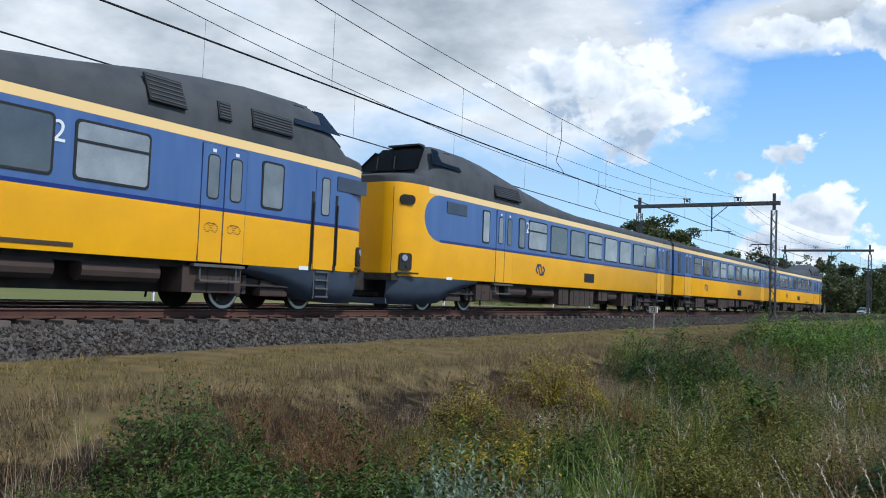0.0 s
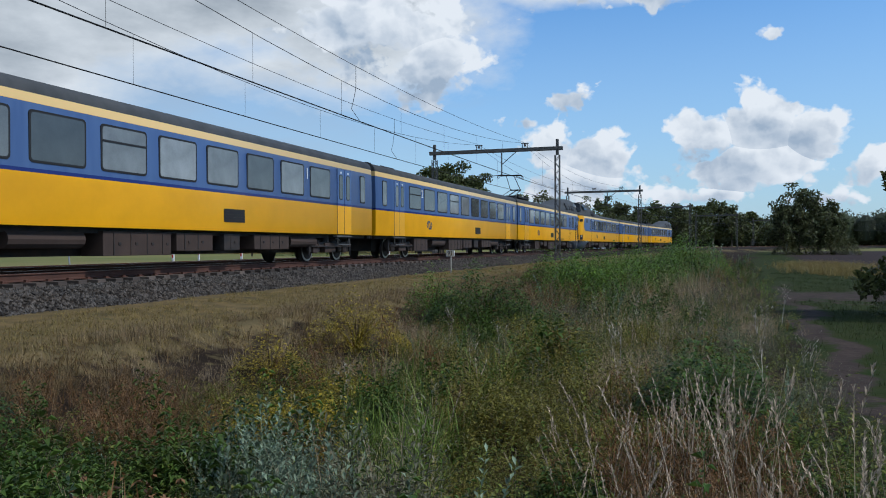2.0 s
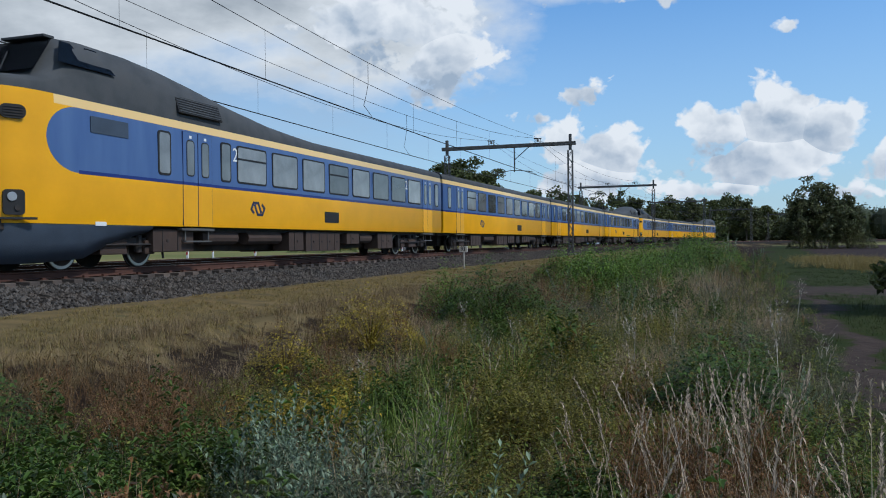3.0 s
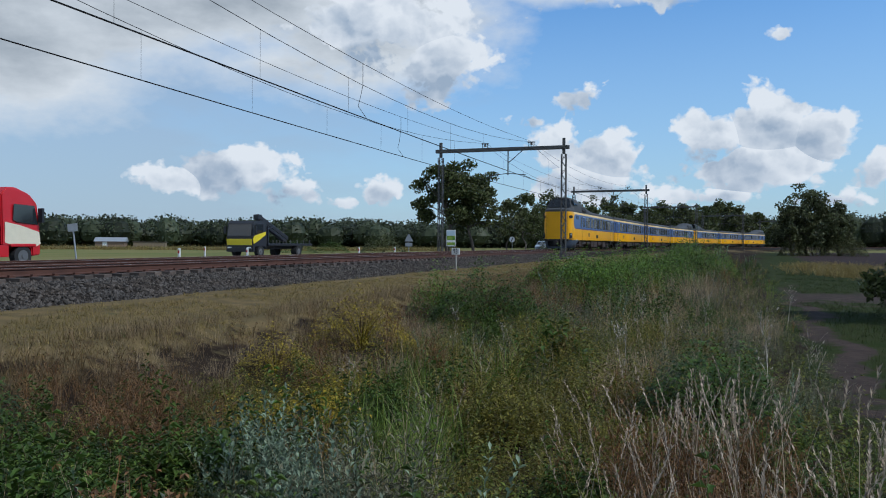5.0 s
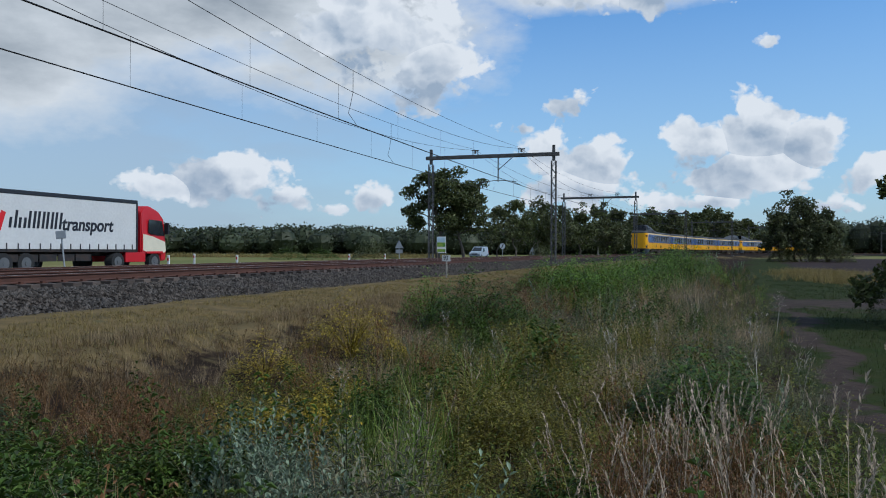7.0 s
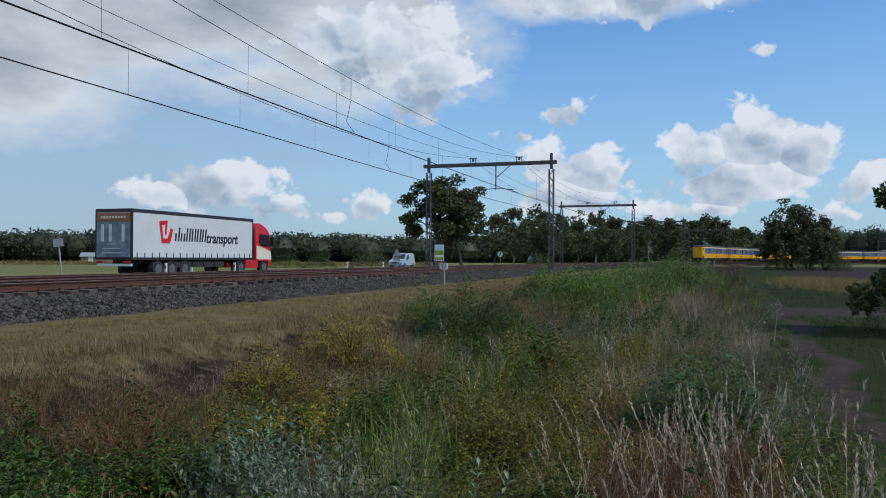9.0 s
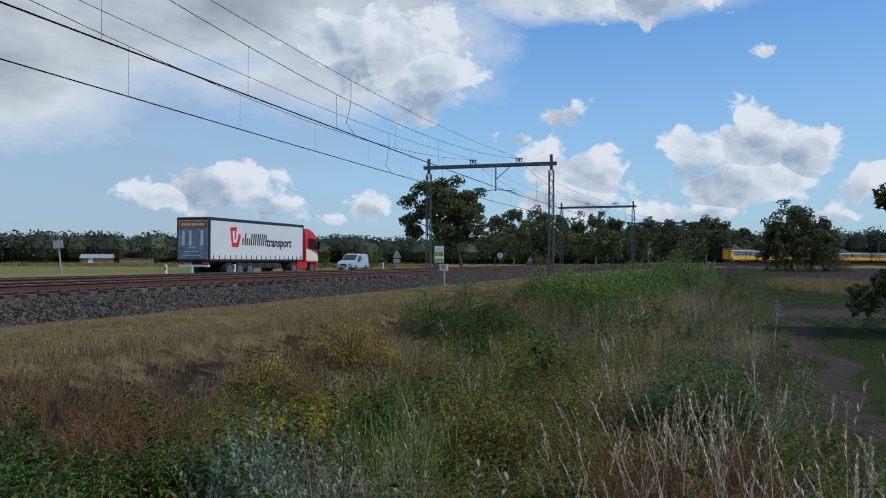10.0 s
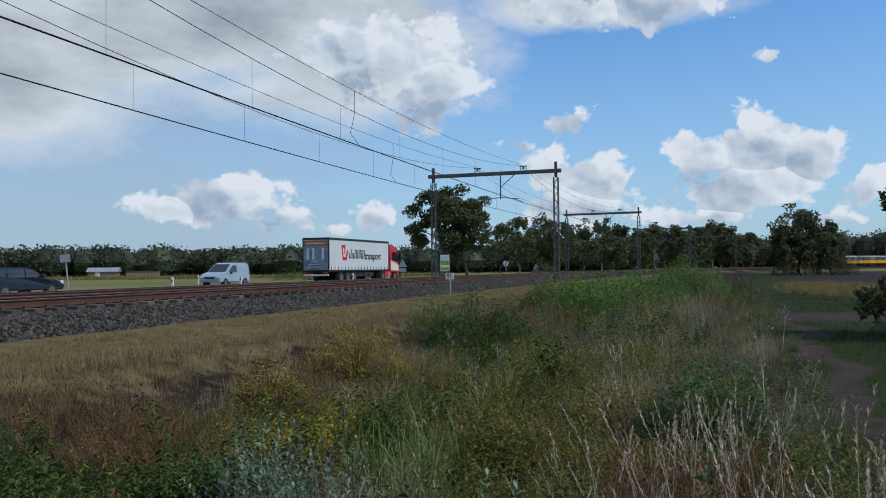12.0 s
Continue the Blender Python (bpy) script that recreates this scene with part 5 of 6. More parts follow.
def line_pose(s, u, z=None, turn=0.0):
    x, y, h = on_line(s, u)
    zz = float(ground_z([x], [y])[0]) if z is None else z
    return Matrix.Translation((x, y, zz - 0.03)) @ Matrix.Rotation(-h + radians(turn), 4, "Z")


def reflector_post():
    e = thing("reflector_post", "white roadside reflector post with a dark band", "roadside post", pose(0, 0, 0), "roadside posts")
    bm = bmesh.new()
    add_box(bm, (0, 0, 0.5), (0.14, 0.1, 1.0), bevel=0.03)
    part("post", bm, M_WHITE, e)
    bm = bmesh.new()
    add_box(bm, (0, -0.052, 0.78), (0.1, 0.01, 0.18))
    part("reflector", bm, M_LAMP, e)
    return e


rp = reflector_post()
for i, (s, u) in enumerate(((39, -14.2), (46, -14.2), (63, -14.2), (70.7, -14.2), (30.5, -23.9), (55, -23.9))):
    m = line_pose(s, u, ROAD_Z - 0.1)
    if i:
        copy_thing(rp, m)
    else:
        rp.matrix_basis = m


def sign(name, label, kind, h, s, u, turn=0, lean=0.0, size=0.9):
    e = thing(name, label, "road sign", line_pose(s, u, 0.3, turn) @ pose(0, 0, 0, 0, lean, 0))
    bm = bmesh.new()
    add_rod(bm, (0, 0, 0), (0, 0, h + size * 0.4), 0.04, 8)
    part("pole", bm, M_SIGNBACK, e)
    bm = bmesh.new()
    if kind == "triangle":
        for yy in (-0.05,):
            side_pts = [(-size / 2, h), (size / 2, h), (0.04, h + size * 0.86), (-0.04, h + size * 0.86)]
            a = [bm.verts.new((x, yy, z)) for x, z in side_pts]
            b = [bm.verts.new((x, yy - 0.03, z)) for x, z in side_pts]
            bm.faces.new(a)
            bm.faces.new(b[::-1])
            for i in range(4):
                bm.faces.new((a[i], b[i], b[(i + 1) % 4], a[(i + 1) % 4]))
        add_box(bm, (0, -0.06, h - 0.3), (size * 0.8, 0.03, 0.35))
        mm = M_SIGNBACK
    elif kind == "round":
        add_disc(bm, (0, -0.05, h + size / 2), (0, 1, 0), size / 2, 0.03, 24)
        mm = M_WHITE
    else:
        add_box(bm, (0, -0.05, h + 0.25), (size, 0.04, size * 0.8), bevel=0.01)
        mm = M_SIGNBACK
    bmesh.ops.recalc_face_normals(bm, faces=bm.faces)
    pl = part("plate", bm, mm, e)
    if kind == "round":
        bm = bmesh.new()
        add_box(bm, (0, -0.075, h + size / 2), (0.12, 0.012, size * 0.75), m=None)
        bmesh.ops.rotate(bm, cent=(0, 0, h + size / 2), matrix=Matrix.Rotation(radians(25), 3, "Y"), verts=bm.verts)
        part("bar", bm, M_INK, pl)
    return e


sign("warning_sign", "grey back of a triangular warning sign on a pole", "triangle", 1.55, 72.5, -13.5, 10, size=0.85)
sign("end_of_limit_sign", "round white sign with a dark slanted bar", "round", 1.6, 110, -14, 0, size=0.8)
sign("lane_sign", "leaning square grey sign on a thin pole", "square", 1.75, 30, -13, 20, -6, size=0.45)
sign("small_triangle_sign", "brownish triangular sign on a pole far down the road", "triangle", 1.2, 122, -13, 10, size=0.8)
# billboard
e = thing("billboard", "upright poster board in green, yellow and white on two posts", "billboard", line_pose(82, -12.6, 0.3, 12))
for q in (-0.4, 0.4):
    bm = bmesh.new()
    add_box(bm, (q, 0, 0.6), (0.1, 0.1, 1.2))
    part("post", bm, M_WOOD, e)
bm = bmesh.new()
add_box(bm, (0, 0, 1.95), (0.98, 0.1, 1.75), bevel=0.02)
bd = part("board", bm, M_WHITE, e)
M_PGREEN = mat("printed green", (0.10, 0.28, 0.04), 0.5, vary=0.5, scale=2.4, second=(0.55, 0.5, 0.05))
M_PBLUE = mat("printed pale blue", (0.45, 0.58, 0.66), 0.5, vary=0.2, scale=2.2)
for zc, hh, mm in ((2.5, 0.52, M_PBLUE), (1.98, 0.46, M_PGREEN), (1.35, 0.3, M_PGREEN)):
    bm = bmesh.new()
    add_box(bm, (0, -0.056, zc), (0.88, 0.012, hh))
    part("print", bm, mm, bd)

# kilometre sign by the track
e = thing("kilometre_sign", "white track distance sign reading 93 on a thin post", "track sign", line_pose(34.0, 3.9, 0.35, -30))
bm = bmesh.new()
add_box(bm, (0, 0, 0.42), (0.06, 0.05, 0.85), bevel=0.01)
part("post", bm, M_CONC, e)
bm = bmesh.new()
add_box(bm, (0, -0.03, 0.95), (0.52, 0.03, 0.27), bevel=0.01)
pl = part("plate", bm, M_WHITE, e)
text_mesh("93", 0.3, M_INK, "number", pl, pose(0, -0.05, 0.95, 90, 0, 0), 0.004)

# far shed
e = thing("farm_shed", "low grey farm shed far across the field", "shed", pose(-111, 262, 0.1, 0, 0, 14))
bm = bmesh.new()
add_box(bm, (0, 0, 0.9), (9, 6, 1.8))
part("wall", bm, M_BRICK, e)
bm = bmesh.new()
rv = [bm.verts.new(p) for p in ((-4.9, -3.5, 1.75), (4.9, -3.5, 1.75), (4.9, 0, 3.1), (-4.9, 0, 3.1), (4.9, 3.5, 1.75), (-4.9, 3.5, 1.75))]
for q in ((0, 1, 2, 3), (3, 2, 4, 5), (0, 3, 5), (1, 4, 2), (0, 5, 4, 1)):
    bm.faces.new([rv[i] for i in q])
bmesh.ops.recalc_face_normals(bm, faces=bm.faces)
part("roof", bm, M_SIGNBACK, e)
bm = bmesh.new()
add_box(bm, (-1.5, -3.02, 0.9), (1.4, 0.06, 1.5))
part("door", bm, M_WHITE, e)
e = thing("storage_shed", "long dark storage shed beside the farm shed", "shed", pose(-99, 264, 0.1, 0, 0, 14))
bm = bmesh.new()
add_box(bm, (0, 0, 0.8), (10, 5, 1.6), bevel=0.1)
part("wall", bm, M_WOOD, e)
bm = bmesh.new()
add_box(bm, (0, 0, 1.66), (10.4, 5.4, 0.12), bevel=0.03)
part("roof", bm, M_TILE, e)

# ---- plants ----


def leaf_mat(name, base, tip=None, rough=0.55, lets=0.3):
    """A leaf's surface that lets part of the light through."""
    m = mat(name, base, rough, vary=0.5, scale=4.0, fine=14, bump=0, islands=True, second=tip, spec=0.3)
    nt = m.node_tree
    bs = nt.nodes["Principled BSDF"]
    tl = nt.nodes.new("ShaderNodeBsdfTranslucent")
    nt.links.new(bs.inputs["Base Color"].links[0].from_socket, tl.inputs["Color"])
    mx = nt.nodes.new("ShaderNodeMixShader")
    mx.inputs[0].default_value = lets
    nt.links.new(bs.outputs[0], mx.inputs[1])
    nt.links.new(tl.outputs[0], mx.inputs[2])
    out = next(n for n in nt.nodes if n.bl_idname == "ShaderNodeOutputMaterial")
    nt.links.new(mx.outputs[0], out.inputs[0])
    return m


L_DRY = leaf_mat("dry pale grass", (0.38, 0.29, 0.18), (0.27, 0.19, 0.095))
L_VERGE = leaf_mat("yellowed short grass", (0.25, 0.18, 0.06), (0.11, 0.105, 0.03))
L_GREEN = leaf_mat("green weed", (0.10, 0.13, 0.02), (0.18, 0.14, 0.036))
L_DEEP = leaf_mat("dark green leaf", (0.05, 0.095, 0.016), (0.085, 0.11, 0.02))
L_THICKET = leaf_mat("bramble leaf", (0.085, 0.16, 0.02), (0.15, 0.19, 0.032))
L_MID = leaf_mat("fresh green blade", (0.11, 0.175, 0.028), (0.17, 0.18, 0.042))
L_BROWN = leaf_mat("brown withered weed", (0.14, 0.09, 0.04), (0.17, 0.10, 0.036))
L_YELLOW = leaf_mat("yellowing leaf", (0.30, 0.22, 0.018), (0.15, 0.135, 0.02))
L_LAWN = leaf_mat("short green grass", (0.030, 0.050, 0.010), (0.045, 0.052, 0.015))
L_TREE = leaf_mat("tree leaf", (0.068, 0.088, 0.026), (0.105, 0.10, 0.036))
L_TREE3 = leaf_mat("pale tree leaf", (0.085, 0.10, 0.042), (0.11, 0.11, 0.055))
# lightened and greyed in its colour for haze over the distance
L_TREE2 = leaf_mat("haze-greyed tree leaf", (0.085, 0.10, 0.038), (0.115, 0.11, 0.048))
# distance haze is mixed into this colour as a grey-blue tone
L_FAR_HAZE = leaf_mat("far woodland leaf greyed by haze", (0.050, 0.066, 0.034), (0.070, 0.076, 0.040))
L_BANK = leaf_mat("faded brown grass", (0.23, 0.165, 0.085), (0.15, 0.10, 0.055))
L_RUST = leaf_mat("rust-brown seeding weed", (0.19, 0.10, 0.04), (0.15, 0.075, 0.03))
L_OLIVE = leaf_mat("olive weed", (0.15, 0.145, 0.026), (0.185, 0.135, 0.032))
L_GREY = leaf_mat("grey-green mugwort", (0.14, 0.15, 0.085), (0.17, 0.14, 0.10))
L_SILVER = leaf_mat("silvery willow leaf", (0.15, 0.20, 0.125), (0.21, 0.26, 0.18), 0.5)
L_SEED = leaf_mat("bleached seed heads", (0.46, 0.37, 0.28), (0.33, 0.24, 0.16))
L_WHITE = leaf_mat("pale seed fluff", (0.42, 0.37, 0.32))
M_BARK = mat("bark", (0.085, 0.07, 0.055), 0.9, vary=0.35, scale=2, fine=18, bump=0.5)
M_BIRCH = mat("pale bark", (0.36, 0.33, 0.28), 0.85, vary=0.4, scale=3, fine=12, bump=0.4)
RNG = np.random.default_rng(7)


def blade(h, w, lean, az, bend, seg=3):
    """A curved tapering blade: vertices and triangles."""
    t = np.linspace(0, 1, seg + 1)
    r = lean * t + bend * t ** 2
    z = h * (t - 0.25 * abs(bend / max(h, 0.01)) * t ** 2)
    d, n = np.array([math.cos(az), math.sin(az)]), np.array([-math.sin(az), math.cos(az)])
    ww = w * (1 - t ** 1.5) + 0.0006
    V = []
    for i in range(seg + 1):
        c = d * r[i]
        V += [(*(c + n * ww[i] / 2), z[i]), (*(c - n * ww[i] / 2), z[i])]
    F = []
    for i in range(seg):
        a = 2 * i
        F += [(a, a + 1, a + 3), (a, a + 3, a + 2)]
    return V, F


def leaf(p, d, length, width, droop=0.2):
    """A folded pointed leaf of four triangles from p along d."""
    d = np.array(d, float)
    d /= np.linalg.norm(d)
    up = np.array([0, 0, 1.0])
    n = np.cross(d, up)
    n = n / (np.linalg.norm(n) + 1e-6)
    up2 = np.cross(n, d)
    p = np.array(p, float)
    m = p + d * length * 0.5 + up2 * 0.05 * length
    e = p + d * length - up * droop * length
    a, b = m + n * width / 2 + up2 * 0.1 * width, m - n * width / 2 + up2 * 0.1 * width
    return [p, a, m, b, e], [(0, 1, 2), (0, 2, 3), (1, 4, 2), (2, 4, 3)]


class Proto:
    def __init__(self):
        self.V, self.F = [], []

    def add(self, vf):
        o = len(self.V)
        self.V += [tuple(v) for v in vf[0]]
        self.F += [tuple(i + o for i in f) for f in vf[1]]
        return self

    def done(self):
        return np.array(self.V, float), np.array(self.F, int)


def tuft(n, h, w, spread, bend, seg=3):
    p = Proto()
    for _ in range(n):
        b = blade(h * RNG.uniform(0.55, 1.1), w * RNG.uniform(0.7, 1.2), RNG.uniform(0, spread), RNG.uniform(0, 6.28), RNG.uniform(0, bend), seg)
        o = RNG.normal(0, spread * 0.4, 2)
        p.add(([(x + o[0], y + o[1], z) for x, y, z in b[0]], b[1]))
    return p.done()


def seed_grass(n, h):
    """Tall dry stalks with feathery seed heads."""
    p = Proto()
    for _ in range(n):
        az, hh, bend, lean = RNG.uniform(0, 6.28), h * RNG.uniform(0.7, 1.1), RNG.uniform(0.0, 0.3), RNG.uniform(0, 0.25)
        o = RNG.normal(0, 0.09, 2)
        b = blade(hh, 0.0055, lean, az, bend, 5)
        V = [(x + o[0], y + o[1], z) for x, y, z in b[0]]
        p.add((V, b[1]))
        tip, prev = np.array(V[-1]), np.array(V[-5])
        d = (tip - prev) / (np.linalg.norm(tip - prev) + 1e-6)
        ln = RNG.uniform(0.14, 0.24)
        for k in range(24):
            q = tip - d * ln * (k / 24.0) + d * 0.04
            a = RNG.uniform(0, 6.28)
            s = d * 1.0 + 0.45 * np.array([math.cos(a), math.sin(a), 0.1])
            r = leaf(q, s, 0.026 + 0.014 * RNG.random(), 0.0075, 0.1)
            p.add(r)
    return p.done()


def small_leaf(p, d, length, width, fold=0.25, droop=0.15):
    """A leaf of two triangles folded along its rib."""
    d = np.array(d, float)
    d /= np.linalg.norm(d)
    n = np.cross(d, (0, 0, 1.0))
    n = n / (np.linalg.norm(n) + 1e-6)
    up = np.cross(n, d)
    p = np.array(p, float)
    m = p + d * length * 0.45
    e = p + d * length - np.array([0, 0, droop * length])
    return [p, m + n * width / 2 + up * fold * width, e, m - n * width / 2 + up * fold * width], [(0, 1, 2), (0, 2, 3)]


def herb(h, n, ll, lw, stems=3, lean=0.25, up=0.6, branch=0.0, low=0.1, taper=0.5, droop=0.15):
    """Upright leafy stems: n leaves a stem in a spiral, on short side twigs where branch is set."""
    p = Proto()
    for _ in range(stems):
        az, le, hh = RNG.uniform(0, 6.28), RNG.uniform(0, lean), h * RNG.uniform(0.6, 1.1)
        o = RNG.normal(0, 0.07, 2)
        b = blade(hh, 0.007, le, az, RNG.uniform(0, 0.16), 4)
        V = [(x + o[0], y + o[1], z) for x, y, z in b[0]]
        p.add((V, b[1]))
        for k in range(n):
            f = low + (1 - low) * (k + RNG.random()) / n
            i = min(int(f * 4), 3)
            q = np.array(V[2 * i]) * (1 - (f * 4 - i)) + np.array(V[2 * i + 2]) * (f * 4 - i)
            a = k * 2.4 + RNG.uniform(-0.5, 0.5)
            dd = np.array([math.cos(a), math.sin(a), up + RNG.uniform(-0.3, 0.3)])
            q = q + dd * branch * RNG.random() * (1.15 - f)
            s = RNG.uniform(0.65, 1.25) * (1.1 - taper * f)
            p.add(small_leaf(q, dd + RNG.normal(0, 0.25, 3), ll * s, lw * s, 0.25, droop))
    return p.done()


def twiggy(h, n):
    """A withered branching weed with small seed clusters."""
    p = Proto()
    for _ in range(2):
        az = RNG.uniform(0, 6.28)
        b = blade(h * RNG.uniform(0.8, 1.1), 0.012, RNG.uniform(0, 0.15), az, 0.05, 3)
        p.add(b)
        for k in range(n):
            f = 0.35 + 0.65 * RNG.random()
            q = np.array([0, 0, h * f]) + np.array([math.cos(az), math.sin(az), 0]) * 0.1 * f
            a = RNG.uniform(0, 6.28)
            d = np.array([math.cos(a), math.sin(a), 1.1])
            e = q + d * RNG.uniform(0.05, 0.16)
            p.add(small_leaf(q, d, np.linalg.norm(e - q), 0.006, 0.1, 0))
            for _ in range(4):
                g = RNG.normal(0, 1, 3)
                p.add(small_leaf(e, g, 0.024, 0.013, 0.2, 0))
    return p.done()


def clump(r, h, n, ll, lw):
    """A dome of leaves on arching stems, for brambles and nettles."""
    p = Proto()
    for _ in range(n):
        a, q = RNG.uniform(0, 6.28), RNG.random() ** 0.5
        z = h * (1 - q ** 2.2) * RNG.uniform(0.45, 1.08) * (1 + 0.22 * math.sin(3 * a + 5 * q) + 0.12 * math.sin(7 * a + 2)) + 0.03
        pos = (r * q * math.cos(a), r * q * math.sin(a), z)
        aa = a + RNG.normal(0, 1.0)
        p.add(leaf(pos, (math.cos(aa), math.sin(aa), RNG.uniform(-0.3, 0.7)), ll * RNG.uniform(0.6, 1.3), lw * RNG.uniform(0.7, 1.2), 0.25))
    for _ in range(max(3, n // 40)):
        a = RNG.uniform(0, 6.28)
        p.add(blade(h * RNG.uniform(0.7, 1.0), 0.012, r * 0.3, a, r * RNG.uniform(0.2, 0.6), 4))
    return p.done()


def scatter(name, protos, xs, ys, scales, material, label, category, zs=None, kind="stuff"):
    """One object of many plants: copies of the prototypes at the places."""
    n = len(xs)
    zs = ground_z(xs, ys) - 0.02 if zs is None else zs
    which = RNG.integers(0, len(protos), n)
    VV, FF, off = [], [], 0
    for k, (V, F) in enumerate(protos):
        sel = np.where(which == k)[0]
        if not len(sel):
            continue
        a = RNG.uniform(0, 6.28, len(sel))
        s = np.asarray(scales)[sel]
        c, sn = np.cos(a)[:, None], np.sin(a)[:, None]
        x = (V[None, :, 0] * c - V[None, :, 1] * sn) * s[:, None] + np.asarray(xs)[sel][:, None]
        y = (V[None, :, 0] * sn + V[None, :, 1] * c) * s[:, None] + np.asarray(ys)[sel][:, None]
        z = V[None, :, 2] * s[:, None] * RNG.uniform(0.85, 1.15, (len(sel), 1)) + np.asarray(zs)[sel][:, None]
        VV.append(np.stack([x, y, z], -1).reshape(-1, 3))
        FF.append((F[None] + (off + len(V) * np.arange(len(sel)))[:, None, None]).reshape(-1, F.shape[1]))
        off += len(V) * len(sel)
    VV, FF = np.concatenate(VV), np.concatenate(FF)
    me = bpy.data.meshes.new(name)
    me.vertices.add(len(VV))
    me.vertices.foreach_set("co", VV.astype(np.float32).ravel())
    me.loops.add(FF.size)
    me.loops.foreach_set("vertex_index", FF.astype(np.int32).ravel())
    me.polygons.add(len(FF))
    me.polygons.foreach_set("loop_start", np.arange(0, FF.size, FF.shape[1], dtype=np.int32))
    me.update(calc_edges=True)
    me.materials.append(material)
    ob = new(name, me)
    return tagged(ob, label, category, kind=kind)


def field_points(n, y0, y1, power=1.7, wide=0.62, left=None):
    """Places in the weed strip, denser towards the camera's end of it."""
    y = y0 + (y1 - y0) * RNG.random(n) ** power
    x = RNG.uniform(-1, 1, n) * (wide * y + 1.5)
    return x, y


def weeds(n, y0, y1, keep, power=1.7):
    x, y = field_points(n, y0, y1, power)
    s, u = to_line(x, y)
    pm = path_mask(x, y)
    ok = (u > 6.6) & (x < path_edge(y) - 0.1 + 0.7 * RNG.random(n) ** 3) & (np.hypot(x, y) > 2.3) & keep(x, y, u, pm)
    return x[ok], y[ok], u[ok], pm[ok]


def tall(x, y, u):
    """How tall weeds stand there: low at the path's edge, on the bank and where trodden."""
    e = x - path_edge(y) + 0.1
    lumps = 0.5 + 1.1 * np.clip(patchy(x, y, 1.1, 50.0) + 0.3, 0, 1)
    return 0.88 * lumps * np.interp(u, [6.6, 8.0, 10, 12], [0.4, 0.6, 0.9, 1.0]) * np.interp(e, [-2.5, -0.3, 0.6], [1.0, 0.6, 0.3]) * np.interp(y, [3, 6, 9, 20, 50], [1.0, 0.9, 0.85, 1.0, 1.3])


def patchy(x, y, scale, seed):
    return np.array([noise.noise((a * scale + seed, b * scale, seed * 0.7)) for a, b in zip(x, y)])


# the weed strip: each plant's kind follows from loose stands and from patches of their own
def stand(x, y, spots):
    return np.max([w * np.exp(-((x - cx) / rx) ** 2 - ((y - cy) / ry) ** 2) for cx, cy, rx, ry, w in spots], axis=0)


KINDS = {  # stands: x, y, radii, weight; seed of the patches, share everywhere
    "nettle": ([(-2.6, 4.6, 0.9, 1.2, 1.2), (-3.6, 6.6, 0.8, 0.9, 0.9), (0.6, 4.6, 0.5, 0.6, 0.9), (5.5, 17, 1.5, 3, 0.5)], 3.0, 0.0),
    "willow": ([(-1.6, 4.3, 0.3, 0.5, 1.3), (-0.75, 4.3, 0.7, 0.9, 1.25), (-1.0, 5.6, 0.6, 0.6, 0.9), (0.1, 3.4, 0.5, 0.6, 0.8), (3.4, 18, 1.2, 2, 0.8)], 9.0, -0.35),
    "rust": ([(-2.8, 6.8, 0.8, 0.8, 0.75), (-1.3, 6.2, 0.5, 0.5, 0.9), (-2.0, 5.0, 0.5, 0.6, 1.0), (1.7, 4.7, 0.9, 0.6, 1.0), (2.0, 20, 1.2, 2, 1.0), (-4.0, 9, 1.5, 1.2, 0.6)], 5.0, -0.15),
    "olive": ([(0.7, 6.6, 1.2, 1.2, 0.8), (1.4, 9.0, 2.0, 2.0, 0.7), (-2.4, 9.0, 1.4, 1.2, 0.8), (2.5, 13, 2, 2, 0.6)], 13.0, 0.05),
    "yellow": ([(-1.4, 7.2, 0.45, 0.6, 1.3), (-1.2, 9.6, 0.7, 0.8, 0.8), (0.5, 8.0, 0.4, 0.6, 0.6)], 21.0, -0.3),
    "sedge": ([(-0.2, 6.9, 0.8, 1.0, 1.3), (-0.3, 5.2, 0.4, 0.6, 1.0), (0.9, 10, 0.8, 1.2, 0.9), (-0.6, 9.2, 0.7, 1, 0.8)], 27.0, -0.2),
    "dry": ([(2.9, 9.8, 1.2, 1.6, 0.9), (5.0, 15.5, 1.8, 4.0, 0.9), (8, 24, 2, 5, 0.9), (-1.5, 15.5, 1.2, 2.0, 1.1), (2.0, 3.6, 0.9, 0.7, 0.9), (-3.6, 12.5, 1.6, 2.0, 0.8)], 33.0, -0.05),
    "grey": ([(2.4, 8.4, 1.2, 1.4, 0.9), (4.0, 12.5, 1.6, 2.4, 0.9), (1.9, 14, 1.2, 2, 0.7), (6.5, 20, 2, 4, 0.8)], 41.0, -0.05),
    "bramble": ([(2.15, 6.4, 0.7, 0.7, 1.2), (0.5, 4.7, 0.4, 0.4, 0.8), (3.0, 9.3, 0.6, 0.8, 0.9), (1.0, 12.5, 0.6, 0.8, 0.7)], 57.0, -0.25),
}


ROOM = [(0.75, 17.0, 1.25), (1.6, 16.2, 0.8), (-0.3, 18.6, 0.7), (-1.5, 13.4, 0.9), (-2.4, 11.0, 0.55), (1.7, 20.5, 0.8), (2.9, 22.0, 0.7), (-4.0, 6.4, 0.6), (2.3, 7.2, 0.6)]


